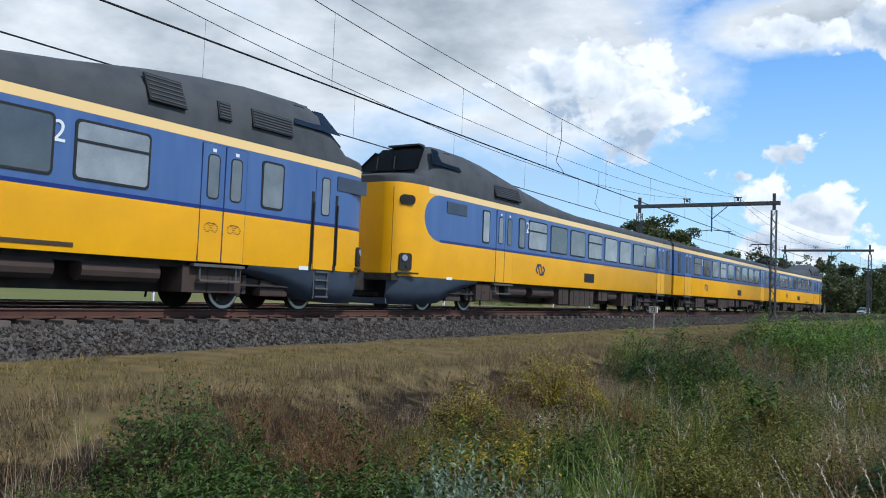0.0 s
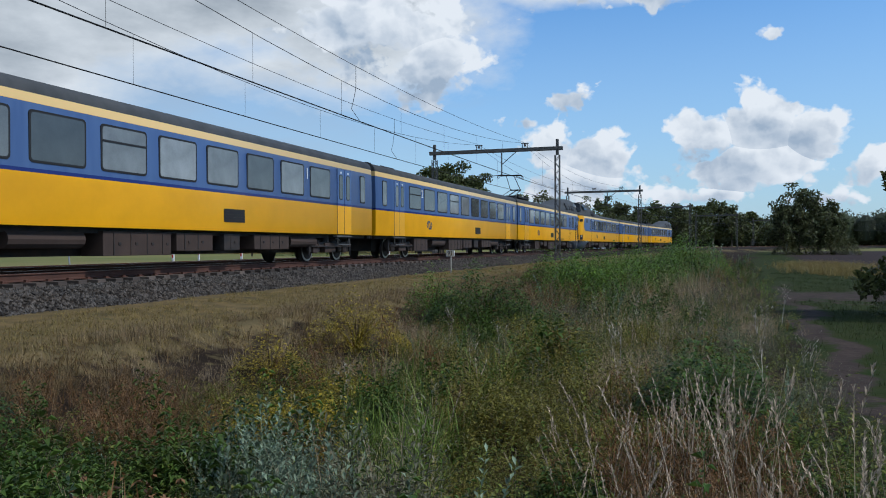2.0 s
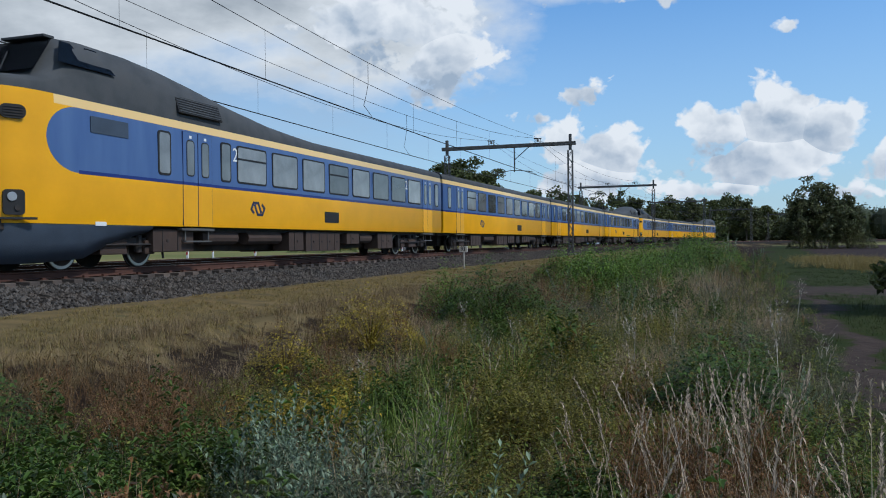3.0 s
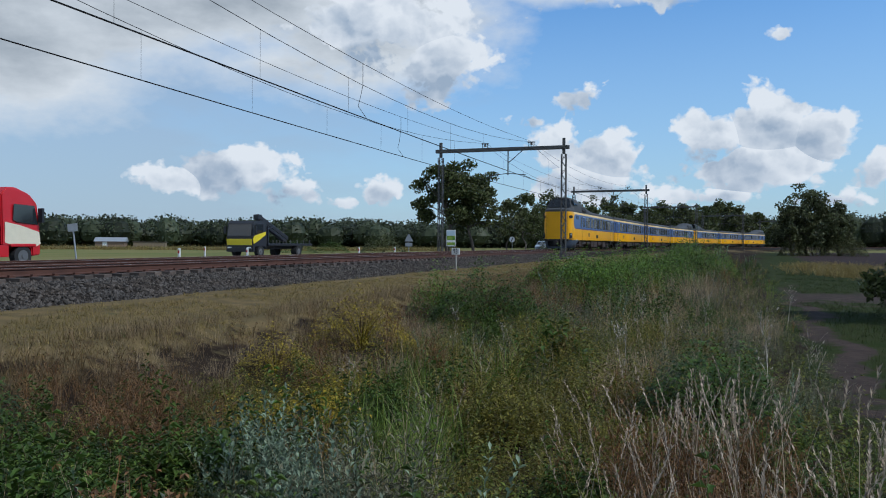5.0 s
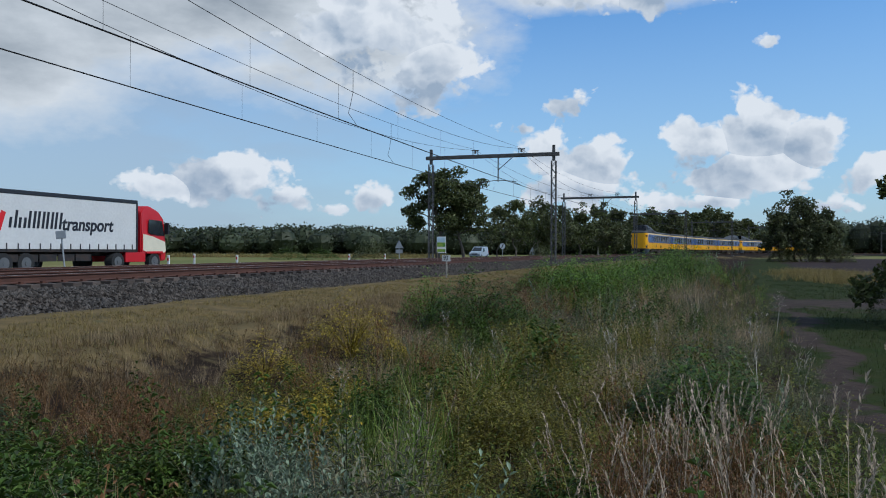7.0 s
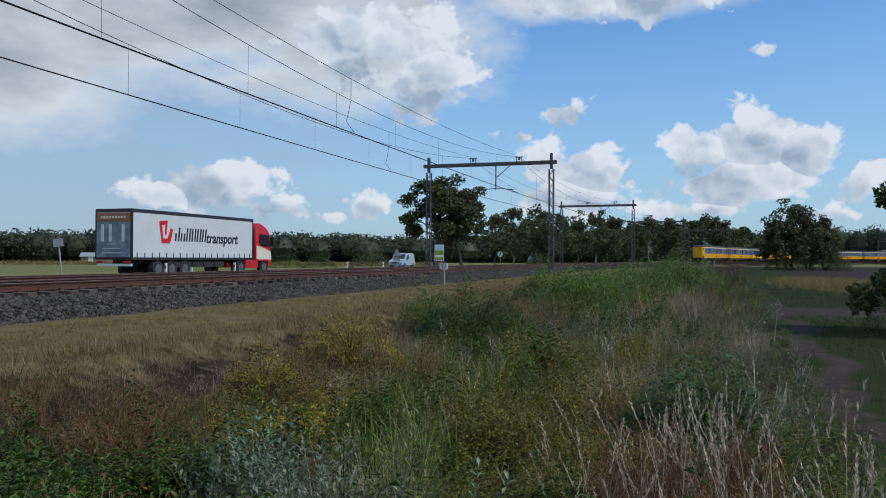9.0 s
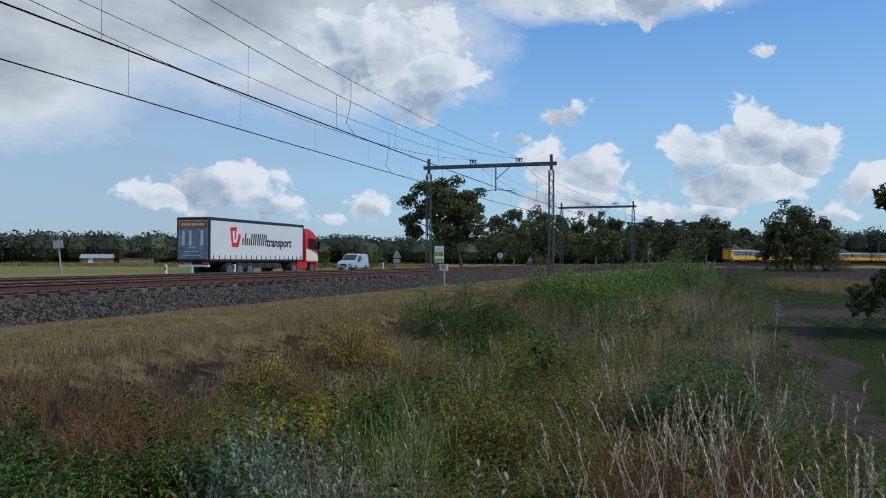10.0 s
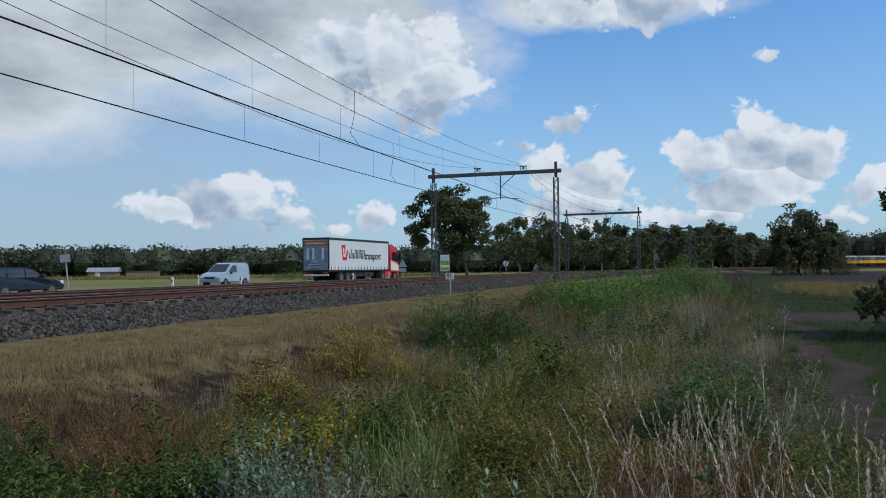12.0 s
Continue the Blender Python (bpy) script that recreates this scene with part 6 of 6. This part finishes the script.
def sown(n, y0, y1, power):
    x, y, u, pm = weeds(n, y0, y1, lambda x, y, u, pm: RNG.random(len(x)) < np.interp(u, [7.0, 8.6, 9.6], [0.12, 0.4, 1.0]) * (np.min([np.hypot(x - a, y - b) / r for a, b, r in ROOM], axis=0) > 0.9), power)
    score = np.array([stand(x, y, spots) + base + 0.75 * patchy(x, y, 0.8, seed) + 0.4 * patchy(x, y, 2.6, seed + 5) + RNG.normal(0, 0.12, len(x)) for spots, seed, base in KINDS.values()])
    score[list(KINDS).index("dry")] += np.interp(u, [8.0, 9.6], [0.5, 0.0])
    score[list(KINDS).index("rust")] += np.interp(u, [8.0, 10.5], [0.15, 0.0])
    return x, y, u, np.argmax(score, axis=0)


PLANTS = {  # prototypes near by and further off, material, label, category
    "nettle": (lambda k: herb(0.72, 26, 0.1, 0.05, 3, 0.25, 0.25, 0.03, droop=0.4), L_DEEP, "dark green nettles in dense patches", "weeds"),
    "willow": (lambda k: herb(0.85, 36, 0.062, 0.025, 3, 0.2, 1.3, 0.02, 0.15, 0.3), L_SILVER, "silvery grey-green willow shoots", "shrub"),
    "rust": (lambda k: twiggy(0.62, 22), L_RUST, "rust-brown seeding dock and withered weeds", "weeds"),
    "olive": (lambda k: herb(0.62, 28, 0.068, 0.028, 3, 0.3, 0.5, 0.10), L_OLIVE, "olive-green branching weeds with small leaves", "weeds"),
    "yellow": (lambda k: herb(0.6, 28, 0.07, 0.034, 3, 0.3, 0.3, 0.12), L_YELLOW, "bright yellowing leafy weeds", "weeds"),
    "sedge": (lambda k: tuft(16, 0.75, 0.013, 0.18, 0.55), L_MID, "bright green arching sedge grass in the ditch", "grass"),
    "dry": (lambda k: tuft(20, 0.62, 0.0055, 0.3, 0.4), L_DRY, "dry straw-coloured grass among the weeds", "grass"),
    "grey": (lambda k: herb(0.75, 34, 0.06, 0.015, 3, 0.25, 0.8, 0.13), L_GREY, "grey-green mugwort with fine leaves", "weeds"),
    "bramble": (lambda k: clump(0.32, 0.5, 110, 0.075, 0.045), L_DEEP, "dark green bramble sprays among the grass", "weeds"),
}
for n, y0, y1, power, grow, where in ((4200, 2.5, 7.5, 0.9, 1.0, "near the path's start"), (7500, 7.5, 18, 1.1, 1.12, "along the ditch"), (5000, 18, 60, 1.3, 1.35, "further along the railway")):
    x, y, u, which = sown(n, y0, y1, power)
    for k, name in enumerate(KINDS):
        sel = which == k
        if not sel.any():
            continue
        make, material, label, category = PLANTS[name]
        scatter(name + ("_grass" if category == "grass" else "_plants"), [make(q) for q in range(5)], x[sel], y[sel], grow * RNG.uniform(0.55, 1.25, sel.sum()) * tall(x[sel], y[sel], u[sel]), material, label + " " + where, category)
# a low mixed undergrowth that closes the gaps
x, y, u, pm = weeds(3600, 2.6, 40, lambda x, y, u, pm: (u > 8.8) & (RNG.random(len(x)) < 0.9), 1.5)
scatter("undergrowth", [herb(0.36, 14, 0.06, 0.028, 3, 0.4, 0.4, 0.08) for _ in range(6)], x, y, RNG.uniform(0.6, 1.3, len(x)), L_GREEN, "low green undergrowth beneath the taller weeds", "weeds")
x, y, u, pm = weeds(5200, 2.6, 30, lambda x, y, u, pm: (u > 7.8) & (RNG.random(len(x)) < 0.75), 1.4)
scatter("loose_stalks", [tuft(5, 0.8, 0.0035, 0.3, 0.3) for _ in range(6)], x, y, RNG.uniform(0.55, 1.15, len(x)) * tall(x, y, u), L_DRY, "single dry stalks standing above the weeds", "grass")
x, y, u, pm = weeds(1150, 2.4, 5.2, lambda x, y, u, pm: (x > 0.55 + 0.2 * RNG.random(len(x))) & (patchy(x, y, 1.4, 1.0) > 0.0), 1.0)
scatter("seed_head_grass", [seed_grass(3, 0.95) for _ in range(8)], x, y, RNG.uniform(0.6, 1.02, len(x)), L_SEED, "tall pale grass with feathery seed heads", "grass")
x, y, u, pm = weeds(260, 5, 30, lambda x, y, u, pm: (pm > -4.0) & (pm < -0.5), 1.4)
scatter("seed_head_grass", [seed_grass(2, 0.95) for _ in range(4)], x, y, RNG.uniform(0.5, 0.85, len(x)), L_SEED, "tall pale grass with seed heads along the path", "grass")
x, y, u, pm = weeds(60, 8, 34, lambda x, y, u, pm: pm > -6)
scatter("thistle_fluff", [twiggy(1.0, 12) for _ in range(3)], x, y, RNG.uniform(0.6, 0.95, len(x)), L_WHITE, "pale fluffy thistle heads above the weeds", "weeds")

# short grass on the verge of the ballast
n = 30000
s = -6 + 70 * RNG.random(n) ** 1.4
u = 3.3 + 3.9 * RNG.random(n)
h = heading(s)
x, y = np.interp(s, S_GRID, X_GRID) + u * np.cos(h), np.interp(s, S_GRID, Y_GRID) - u * np.sin(h)
ok = patchy(x, y, 0.8, 4.0) > np.where(u < 3.9, 0.1, -0.35)
scatter("verge_grass", [tuft(8, 0.085, 0.006, 0.06, 0.07, 1) for _ in range(5)], x[ok], y[ok], RNG.uniform(0.6, 1.4, ok.sum()), L_VERGE, "short yellowed grass along the ballast edge", "grass")
n = 15000
s = -6 + 60 * RNG.random(n) ** 1.3
u = 6.2 + 3.0 * RNG.random(n)
h = heading(s)
x, y = np.interp(s, S_GRID, X_GRID) + u * np.cos(h), np.interp(s, S_GRID, Y_GRID) - u * np.sin(h)
ok = patchy(x, y, 0.7, 17.0) > np.interp(u, [6.2, 6.8, 7.2, 8.0, 8.6, 9.2], [-0.35, -0.1, 0.2, 0.22, 0.05, 0.0])
scatter("bank_grass", [tuft(9, 0.24, 0.005, 0.12, 0.16, 2) for _ in range(6)], x[ok], y[ok], RNG.uniform(0.5, 1.3, ok.sum()), L_BANK, "tufts of half-dry grass on the bank", "grass")
ok = (patchy(x, y, 0.9, 27.0) > 0.05) & (u > 7.0) & (RNG.random(len(x)) < 0.3)
scatter("bank_weeds", [twiggy(0.34, 8) for _ in range(4)], x[ok], y[ok], RNG.uniform(0.5, 1.1, ok.sum()), L_BROWN, "low brown weeds on the bank", "weeds")
n = 17000
y = 4 + 46 * RNG.random(n) ** 1.5
x = path_edge(y) + RNG.uniform(-0.1, 9, n)
pmm = path_mask(x, y)
ok = (np.abs(pmm - 0.6) > 0.3 + 0.2 * RNG.random(n)) & (np.abs(pmm - 4.6) > 0.7) & (np.abs(y - 25 + 0.12 * (x - 12)) > 2.8)
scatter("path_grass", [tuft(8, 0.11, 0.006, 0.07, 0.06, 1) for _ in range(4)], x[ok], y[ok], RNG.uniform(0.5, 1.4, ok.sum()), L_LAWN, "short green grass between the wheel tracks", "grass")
f = RNG.random(1500)
x = 20.5 + 8 * f + RNG.normal(0, 1.2, 1500)
y = 40 + 22 * f + RNG.normal(0, 2.2, 1500)
scatter("field_edge_grass", [tuft(10, 0.5, 0.012, 0.2, 0.2) for _ in range(3)], x, y, RNG.uniform(0.6, 1.2, 1500), L_VERGE, "yellow-green tall grass at the edge of the ploughed field", "grass")


def bush(name, x, y, r, h, n, ll, material, label):
    z = float(ground_z([x], [y])[0])
    e = thing(name, label, "bush", pose(x, y, z - 0.03), "bushes")
    V, F = clump(r, h, n, ll, ll * 0.55)
    raw_ob("foliage", V, F, material, e)
    st = Proto()
    for _ in range(14):
        st.add(blade(h * RNG.uniform(0.8, 1.15), 0.02, r * 0.3, RNG.uniform(0, 6.28), r * RNG.uniform(0.2, 0.8), 5))
    V, F = st.done()
    raw_ob("stems", V, F, L_BROWN, e)
    return e


bush("bramble_bush", 0.75, 17.0, 1.35, 1.35, 5200, 0.10, L_DEEP, "dense dark green bramble bush")
bush("bramble_bush", 1.6, 16.2, 0.9, 0.85, 2600, 0.08, L_DEEP, "low arching green bramble bush")
bush("bramble_bush", -0.3, 18.6, 0.8, 1.15, 2400, 0.085, L_THICKET, "light green leafy bush by the track sign")
bush("yellowing_bush", -1.5, 13.4, 1.0, 0.95, 3400, 0.06, L_YELLOW, "yellowing bush with small leaves")
bush("yellowing_bush", -2.4, 11.0, 0.6, 0.6, 1500, 0.055, L_YELLOW, "low bush with bright yellow leaves")
bush("rust_coloured_bush", 1.7, 20.5, 0.9, 1.1, 1500, 0.06, L_BROWN, "rust-orange withered bush among weeds")
bush("rust_coloured_bush", 2.9, 22.0, 0.8, 1.0, 1100, 0.06, L_BROWN, "brown withered bush among weeds")
bush("bramble_bush", 2.3, 7.2, 0.7, 0.75, 2400, 0.07, L_DEEP, "dark bramble bush at the edge of the path")
bush("dark_weed_bush", -4.0, 6.4, 0.7, 0.8, 2400, 0.07, L_DEEP, "dark green leafy bush among weeds")
for k, (bx, by, br, bh) in enumerate(((4.6, 27.5, 1.8, 1.35), (6.2, 30, 2.0, 1.5), (8.2, 33, 2.2, 1.5), (10.4, 37, 2.2, 1.5), (4.4, 33, 1.6, 1.35), (6.2, 37, 1.6, 1.4), (12.6, 42, 2.3, 1.9), (15.0, 50, 2.4, 1.6), (8.6, 41, 1.8, 1.3), (13, 55, 2.2, 1.5), (18, 62, 3, 1.6), (22, 78, 3.5, 1.7))):
    bush("bramble_thicket", bx, by, br, bh, 3800, 0.14, L_DEEP if k % 4 == 3 else L_THICKET, "green bramble thicket beside the railway")


# ---- trees ----


def tree(name, x, y, h, r, label, leaves=3500, ls=0.3, trunk=0.25, bare=0.3, material=L_TREE, bark=M_BARK, seed=1, flat=0.75, group="trees"):
    rng = np.random.default_rng(seed)
    z0 = float(ground_z([x], [y])[0]) - 0.1
    e = thing(name, label, "tree", pose(x, y, z0), group)
    bm = bmesh.new()
    pts = [Vector((0, 0, 0))]
    for k in range(4):
        pts.append(pts[-1] + Vector((rng.normal(0, 0.03) * h, rng.normal(0, 0.03) * h, h * (bare + 0.3) / 4)))
    for k in range(4):
        add_rod(bm, pts[k], pts[k + 1], trunk * (1 - 0.16 * k), 8, r2=trunk * (1 - 0.16 * (k + 1)))
    blobs = []
    nl = 13
    for k in range(nl):
        a = k * 2.4 + rng.uniform(-0.4, 0.4)
        f = (k + 0.5) / nl
        o = pts[2].lerp(pts[4], f)
        rr = r * math.sqrt(max(0.05, 1 - (2 * f - 0.8) ** 2)) * rng.uniform(0.6, 0.92)
        tip = Vector((rr * math.cos(a), rr * math.sin(a), h * (bare + (1 - bare) * (0.12 + 0.76 * f)) + rng.normal(0, 0.03) * h))
        mid = o.lerp(tip, 0.5) + Vector((0, 0, 0.04 * h))
        add_rod(bm, o, mid, trunk * 0.35, 5, r2=trunk * 0.2)
        add_rod(bm, mid, tip, trunk * 0.2, 5, r2=trunk * 0.06)
        blobs.append((tip, r * rng.uniform(0.17, 0.27)))
        for _ in range(4):
            base = mid.lerp(tip, rng.random())
            end = base + Vector(rng.normal(0, 0.2, 3)) * r + Vector((0, 0, 0.05 * h))
            add_rod(bm, base, end, trunk * 0.1, 4, r2=trunk * 0.04)
            blobs.append((end, r * rng.uniform(0.13, 0.25)))
    for _ in range(4):
        blobs.append((Vector((rng.normal(0, 0.2) * r, rng.normal(0, 0.2) * r, h * rng.uniform(0.8, 0.93))), r * rng.uniform(0.17, 0.26)))
    part("trunk", bm, bark, e)
    c = np.array([b[0][:] for b in blobs])
    br = np.array([b[1] for b in blobs])
    i = rng.choice(len(blobs), leaves, p=br ** 2 / np.sum(br ** 2))
    d = rng.normal(0, 1, (leaves, 3))
    d /= np.linalg.norm(d, axis=1)[:, None]
    q = c[i] + d * (br[i] * rng.random(leaves) ** 0.4)[:, None] * np.array([1, 1, flat])
    q[:, 2] = np.clip(q[:, 2], h * bare * 0.75, h * 1.03)
    VV = leaf_cloud(q, ls, rng)
    n = leaves
    F = (np.array([(0, 1, 2), (0, 2, 3)])[None] + 4 * np.arange(n)[:, None, None]).reshape(-1, 3)
    raw_ob("crown", VV.reshape(-1, 3), F, material, e)
    return e


def leaf_cloud(q, ls, rng):
    n = len(q)
    a = rng.normal(0, 1, (n, 3))
    a /= np.linalg.norm(a, axis=1)[:, None]
    b = np.cross(a, rng.normal(0, 1, (n, 3)))
    b /= np.linalg.norm(b, axis=1)[:, None]
    s = ls * rng.uniform(0.6, 1.3, (n, 1))
    return np.stack([q - a * s, q + b * s * 0.5, q + a * s, q - b * s * 0.55], 1)


tree("roadside_oak", -0.6, 118, 13.6, 5.6, "broad dark green roadside tree", 11000, 0.24, 0.38, 0.25, seed=4, group="roadside trees")
tree("roadside_oak", 3.2, 119, 11.5, 4.6, "round roadside tree with a forked slender trunk", 8000, 0.22, 0.26, 0.33, seed=9, group="roadside trees")


def beyond(az, u_lim, least):
    """The nearest place in that direction that lies beyond the line by u_lim."""
    d = least
    while d < 900:
        x, y = d * math.sin(radians(az)), d * math.cos(radians(az))
        if to_line([x], [y])[1][0] < u_lim:
            return x, y, d
        d += 4
    return x, y, d


# azimuth, apparent height of the crown in thousandths of its distance, apparent half width
ROW = [(3.9, 60, 24), (5.2, 66, 22), (7.0, 64, 26), (8.4, 52, 26), (9.6, 50, 24), (10.9, 57, 26), (12.2, 52, 24), (13.3, 44, 22), (14.6, 53, 26), (15.9, 50, 20), (17.2, 48, 22), (18.3, 54, 26), (19.4, 44, 24), (20.6, 36, 22), (6.2, 40, 30), (11.5, 38, 28), (16.6, 38, 28)]
for k, (az, ah, aw) in enumerate(ROW):
    tx, ty, td = beyond(az, -27 - 4 * (k % 3), 118)
    tree("field_tree", tx, ty, ah * td / 1000 + 1.6, aw * td / 1000, "slender tree in the row beyond the railway" if k % 2 else "dense tree in the row beyond the railway", 3200, 0.0017 * td, 0.0011 * td, 0.16, L_TREE2 if k % 3 == 0 else L_TREE, M_BIRCH if k % 3 == 2 else M_BARK, 20 + k, 0.95, "trees beyond the railway")
for k, (tx, ty, th, tr) in enumerate(((56, 128, 11.0, 4.6), (59, 130, 9.5, 3.8), (53.6, 128, 8.5, 3.2), (60.5, 127, 8.0, 3.0), (68, 148, 8, 4))):
    tree("field_edge_tree", tx, ty, th, tr, "dark leafy tree at the field's edge", 4200, 0.25, 0.2, 0.1, L_TREE3, M_BIRCH if k == 1 else M_BARK, 60 + k, 0.95, "trees at the field's edge")
for k, (bx, by, br, bh) in enumerate(((59.5, 125, 2.4, 3.6), (61.8, 125, 2.0, 3.0), (56, 126, 2.4, 3.0), (53, 126, 2.2, 2.6), (-9.5, 112, 3.2, 2.6), (14, 112, 2.5, 1.8))):
    bush("field_bush", bx, by, br, bh, 1300, 0.34, L_TREE2, "grey-green rounded bush at the field's edge")
# the leafy tree beside the path
tree("path_tree", 11.25, 17.4, 4.2, 1.75, "dark leafy young tree beside the sandy path", 17000, 0.085, 0.07, 0.12, L_TREE, M_BARK, 91, 1.0, "path trees")

bush("path_shrub", 10.9, 17.6, 1.5, 2.7, 5200, 0.085, L_TREE, "dark leafy shrub under the young path tree")

# far woods: two belts of crowns
cx, cy, ch, cr = [], [], [], []
for k in range(330):
    a = radians(-62 + 76 * (k + RNG.random()) / 330)
    d = RNG.uniform(290, 350)
    cx.append(d * math.sin(a)), cy.append(d * math.cos(a)), ch.append(RNG.uniform(8.5, 12.0)), cr.append(RNG.uniform(4.5, 8))
for k in range(240):
    a = radians(8 + 50 * (k + RNG.random()) / 240)
    d = RNG.uniform(430, 520)
    cx.append(d * math.sin(a)), cy.append(d * math.cos(a)), ch.append(RNG.uniform(15, 20)), cr.append(RNG.uniform(5, 8))
nl = 420
VV = []
for x0, y0, hh, rr in zip(cx, cy, ch, cr):
    d = RNG.normal(0, 1, (nl, 3))
    d /= np.linalg.norm(d, axis=1)[:, None]
    q = d * (RNG.random((nl, 1)) ** 0.3) * np.array([rr, rr, hh * 0.52]) + np.array([x0, y0, hh * 0.5])
    VV.append(leaf_cloud(q, 0.62, RNG))
# closed shells added inside the crowns so no sky shows between leaves
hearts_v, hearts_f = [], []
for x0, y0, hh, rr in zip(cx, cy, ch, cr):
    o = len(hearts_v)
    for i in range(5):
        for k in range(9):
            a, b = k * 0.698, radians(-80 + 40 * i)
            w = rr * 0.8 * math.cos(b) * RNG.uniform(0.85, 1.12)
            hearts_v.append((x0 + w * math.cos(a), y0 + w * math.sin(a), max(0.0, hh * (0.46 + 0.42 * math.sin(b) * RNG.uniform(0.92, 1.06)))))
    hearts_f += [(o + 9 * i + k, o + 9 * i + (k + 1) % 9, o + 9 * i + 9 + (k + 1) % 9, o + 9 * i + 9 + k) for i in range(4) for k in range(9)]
tagged(raw_ob("woodland_interior", hearts_v, hearts_f, L_FAR_HAZE), "solid filler shells added inside the far woodland crowns", "woodland", kind="stuff")
VV = np.concatenate(VV).reshape(-1, 3)
VV[:, 2] = np.maximum(VV[:, 2], 0.0)
F = (np.array([(0, 1, 2), (0, 2, 3)])[None] + 4 * np.arange(len(VV) // 4)[:, None, None]).reshape(-1, 3)
tagged(raw_ob("far_woodland", VV, F, L_FAR_HAZE), "dark belt of woodland across the fields", "woodland", kind="stuff")
# hedges and crops across the road
n = 2600
x, y = RNG.uniform(-150, 10, n), RNG.uniform(120, 135, n)
s, u = to_line(x, y)
ok = (u < -27)
scatter("crop_field", [tuft(10, 1.0, 0.06, 0.5, 0.3, 1) for _ in range(3)], x[ok], y[ok] + 40, RNG.uniform(0.7, 1.3, ok.sum()), L_VERGE, "yellow-green crop strip across the field", "crop")
for k, (bx, by, br, bh) in enumerate(((-22.5, 118, 2.8, 1.7), (-17.5, 118, 2.6, 1.6))):
    bush("garden_hedge", bx, by, br, bh, 1200, 0.25, L_DEEP, "dark clipped hedge across the road")
n = 2600
s = RNG.uniform(10, 70, n)
u = RNG.uniform(-14.8, -9.0, n)
h = heading(s)
x, y = np.interp(s, S_GRID, X_GRID) + u * np.cos(h), np.interp(s, S_GRID, Y_GRID) - u * np.sin(h)
scatter("roadside_grass", [tuft(12, 0.45, 0.012, 0.15, 0.2, 2) for _ in range(4)], x, y, RNG.uniform(0.4, 1.1, n), L_GREEN, "rough green grass between railway and road", "grass")


def motions():
    for car, d, L, flip in TRAIN:
        walk(car, [(t, car_pose(tail_s(t) + d, L, flip)) for t in np.arange(0, 12.01, 0.25)])

    T = np.arange(0, 12.01, 0.5)
    # seconds and distance along the line of each vehicle's front
    ls = np.interp(T, [0, 3, 5, 5.5, 6.5, 7.2, 8.8, 9.5, 10.4, 11.2, 12], [9.5, 20.5, 28.6, 31.0, 36.2, 40.1, 50.2, 55.2, 62.4, 69.0, 75.6])
    walk(lorry, [(t, lane_pose(s, -17.55)) for t, s in zip(T, ls)])
    walk(flatbed, [(t, lane_pose(55.75 - 13.8 * (t - 5.0), -21.2, False)) for t in T])
    vs = np.interp(T, [0, 6.5, 8.8, 9.5, 10, 11.6, 12], [219, 126, 93, 83.8, 77, 57.3, 52.8])
    walk(van, [(t, lane_pose(s, -21.3, False)) for t, s in zip(T, vs)])
    walk(dark_car, [(t, lane_pose(33.5 - 6.3 * (12 - t), -17.5)) for t in T])


motions()
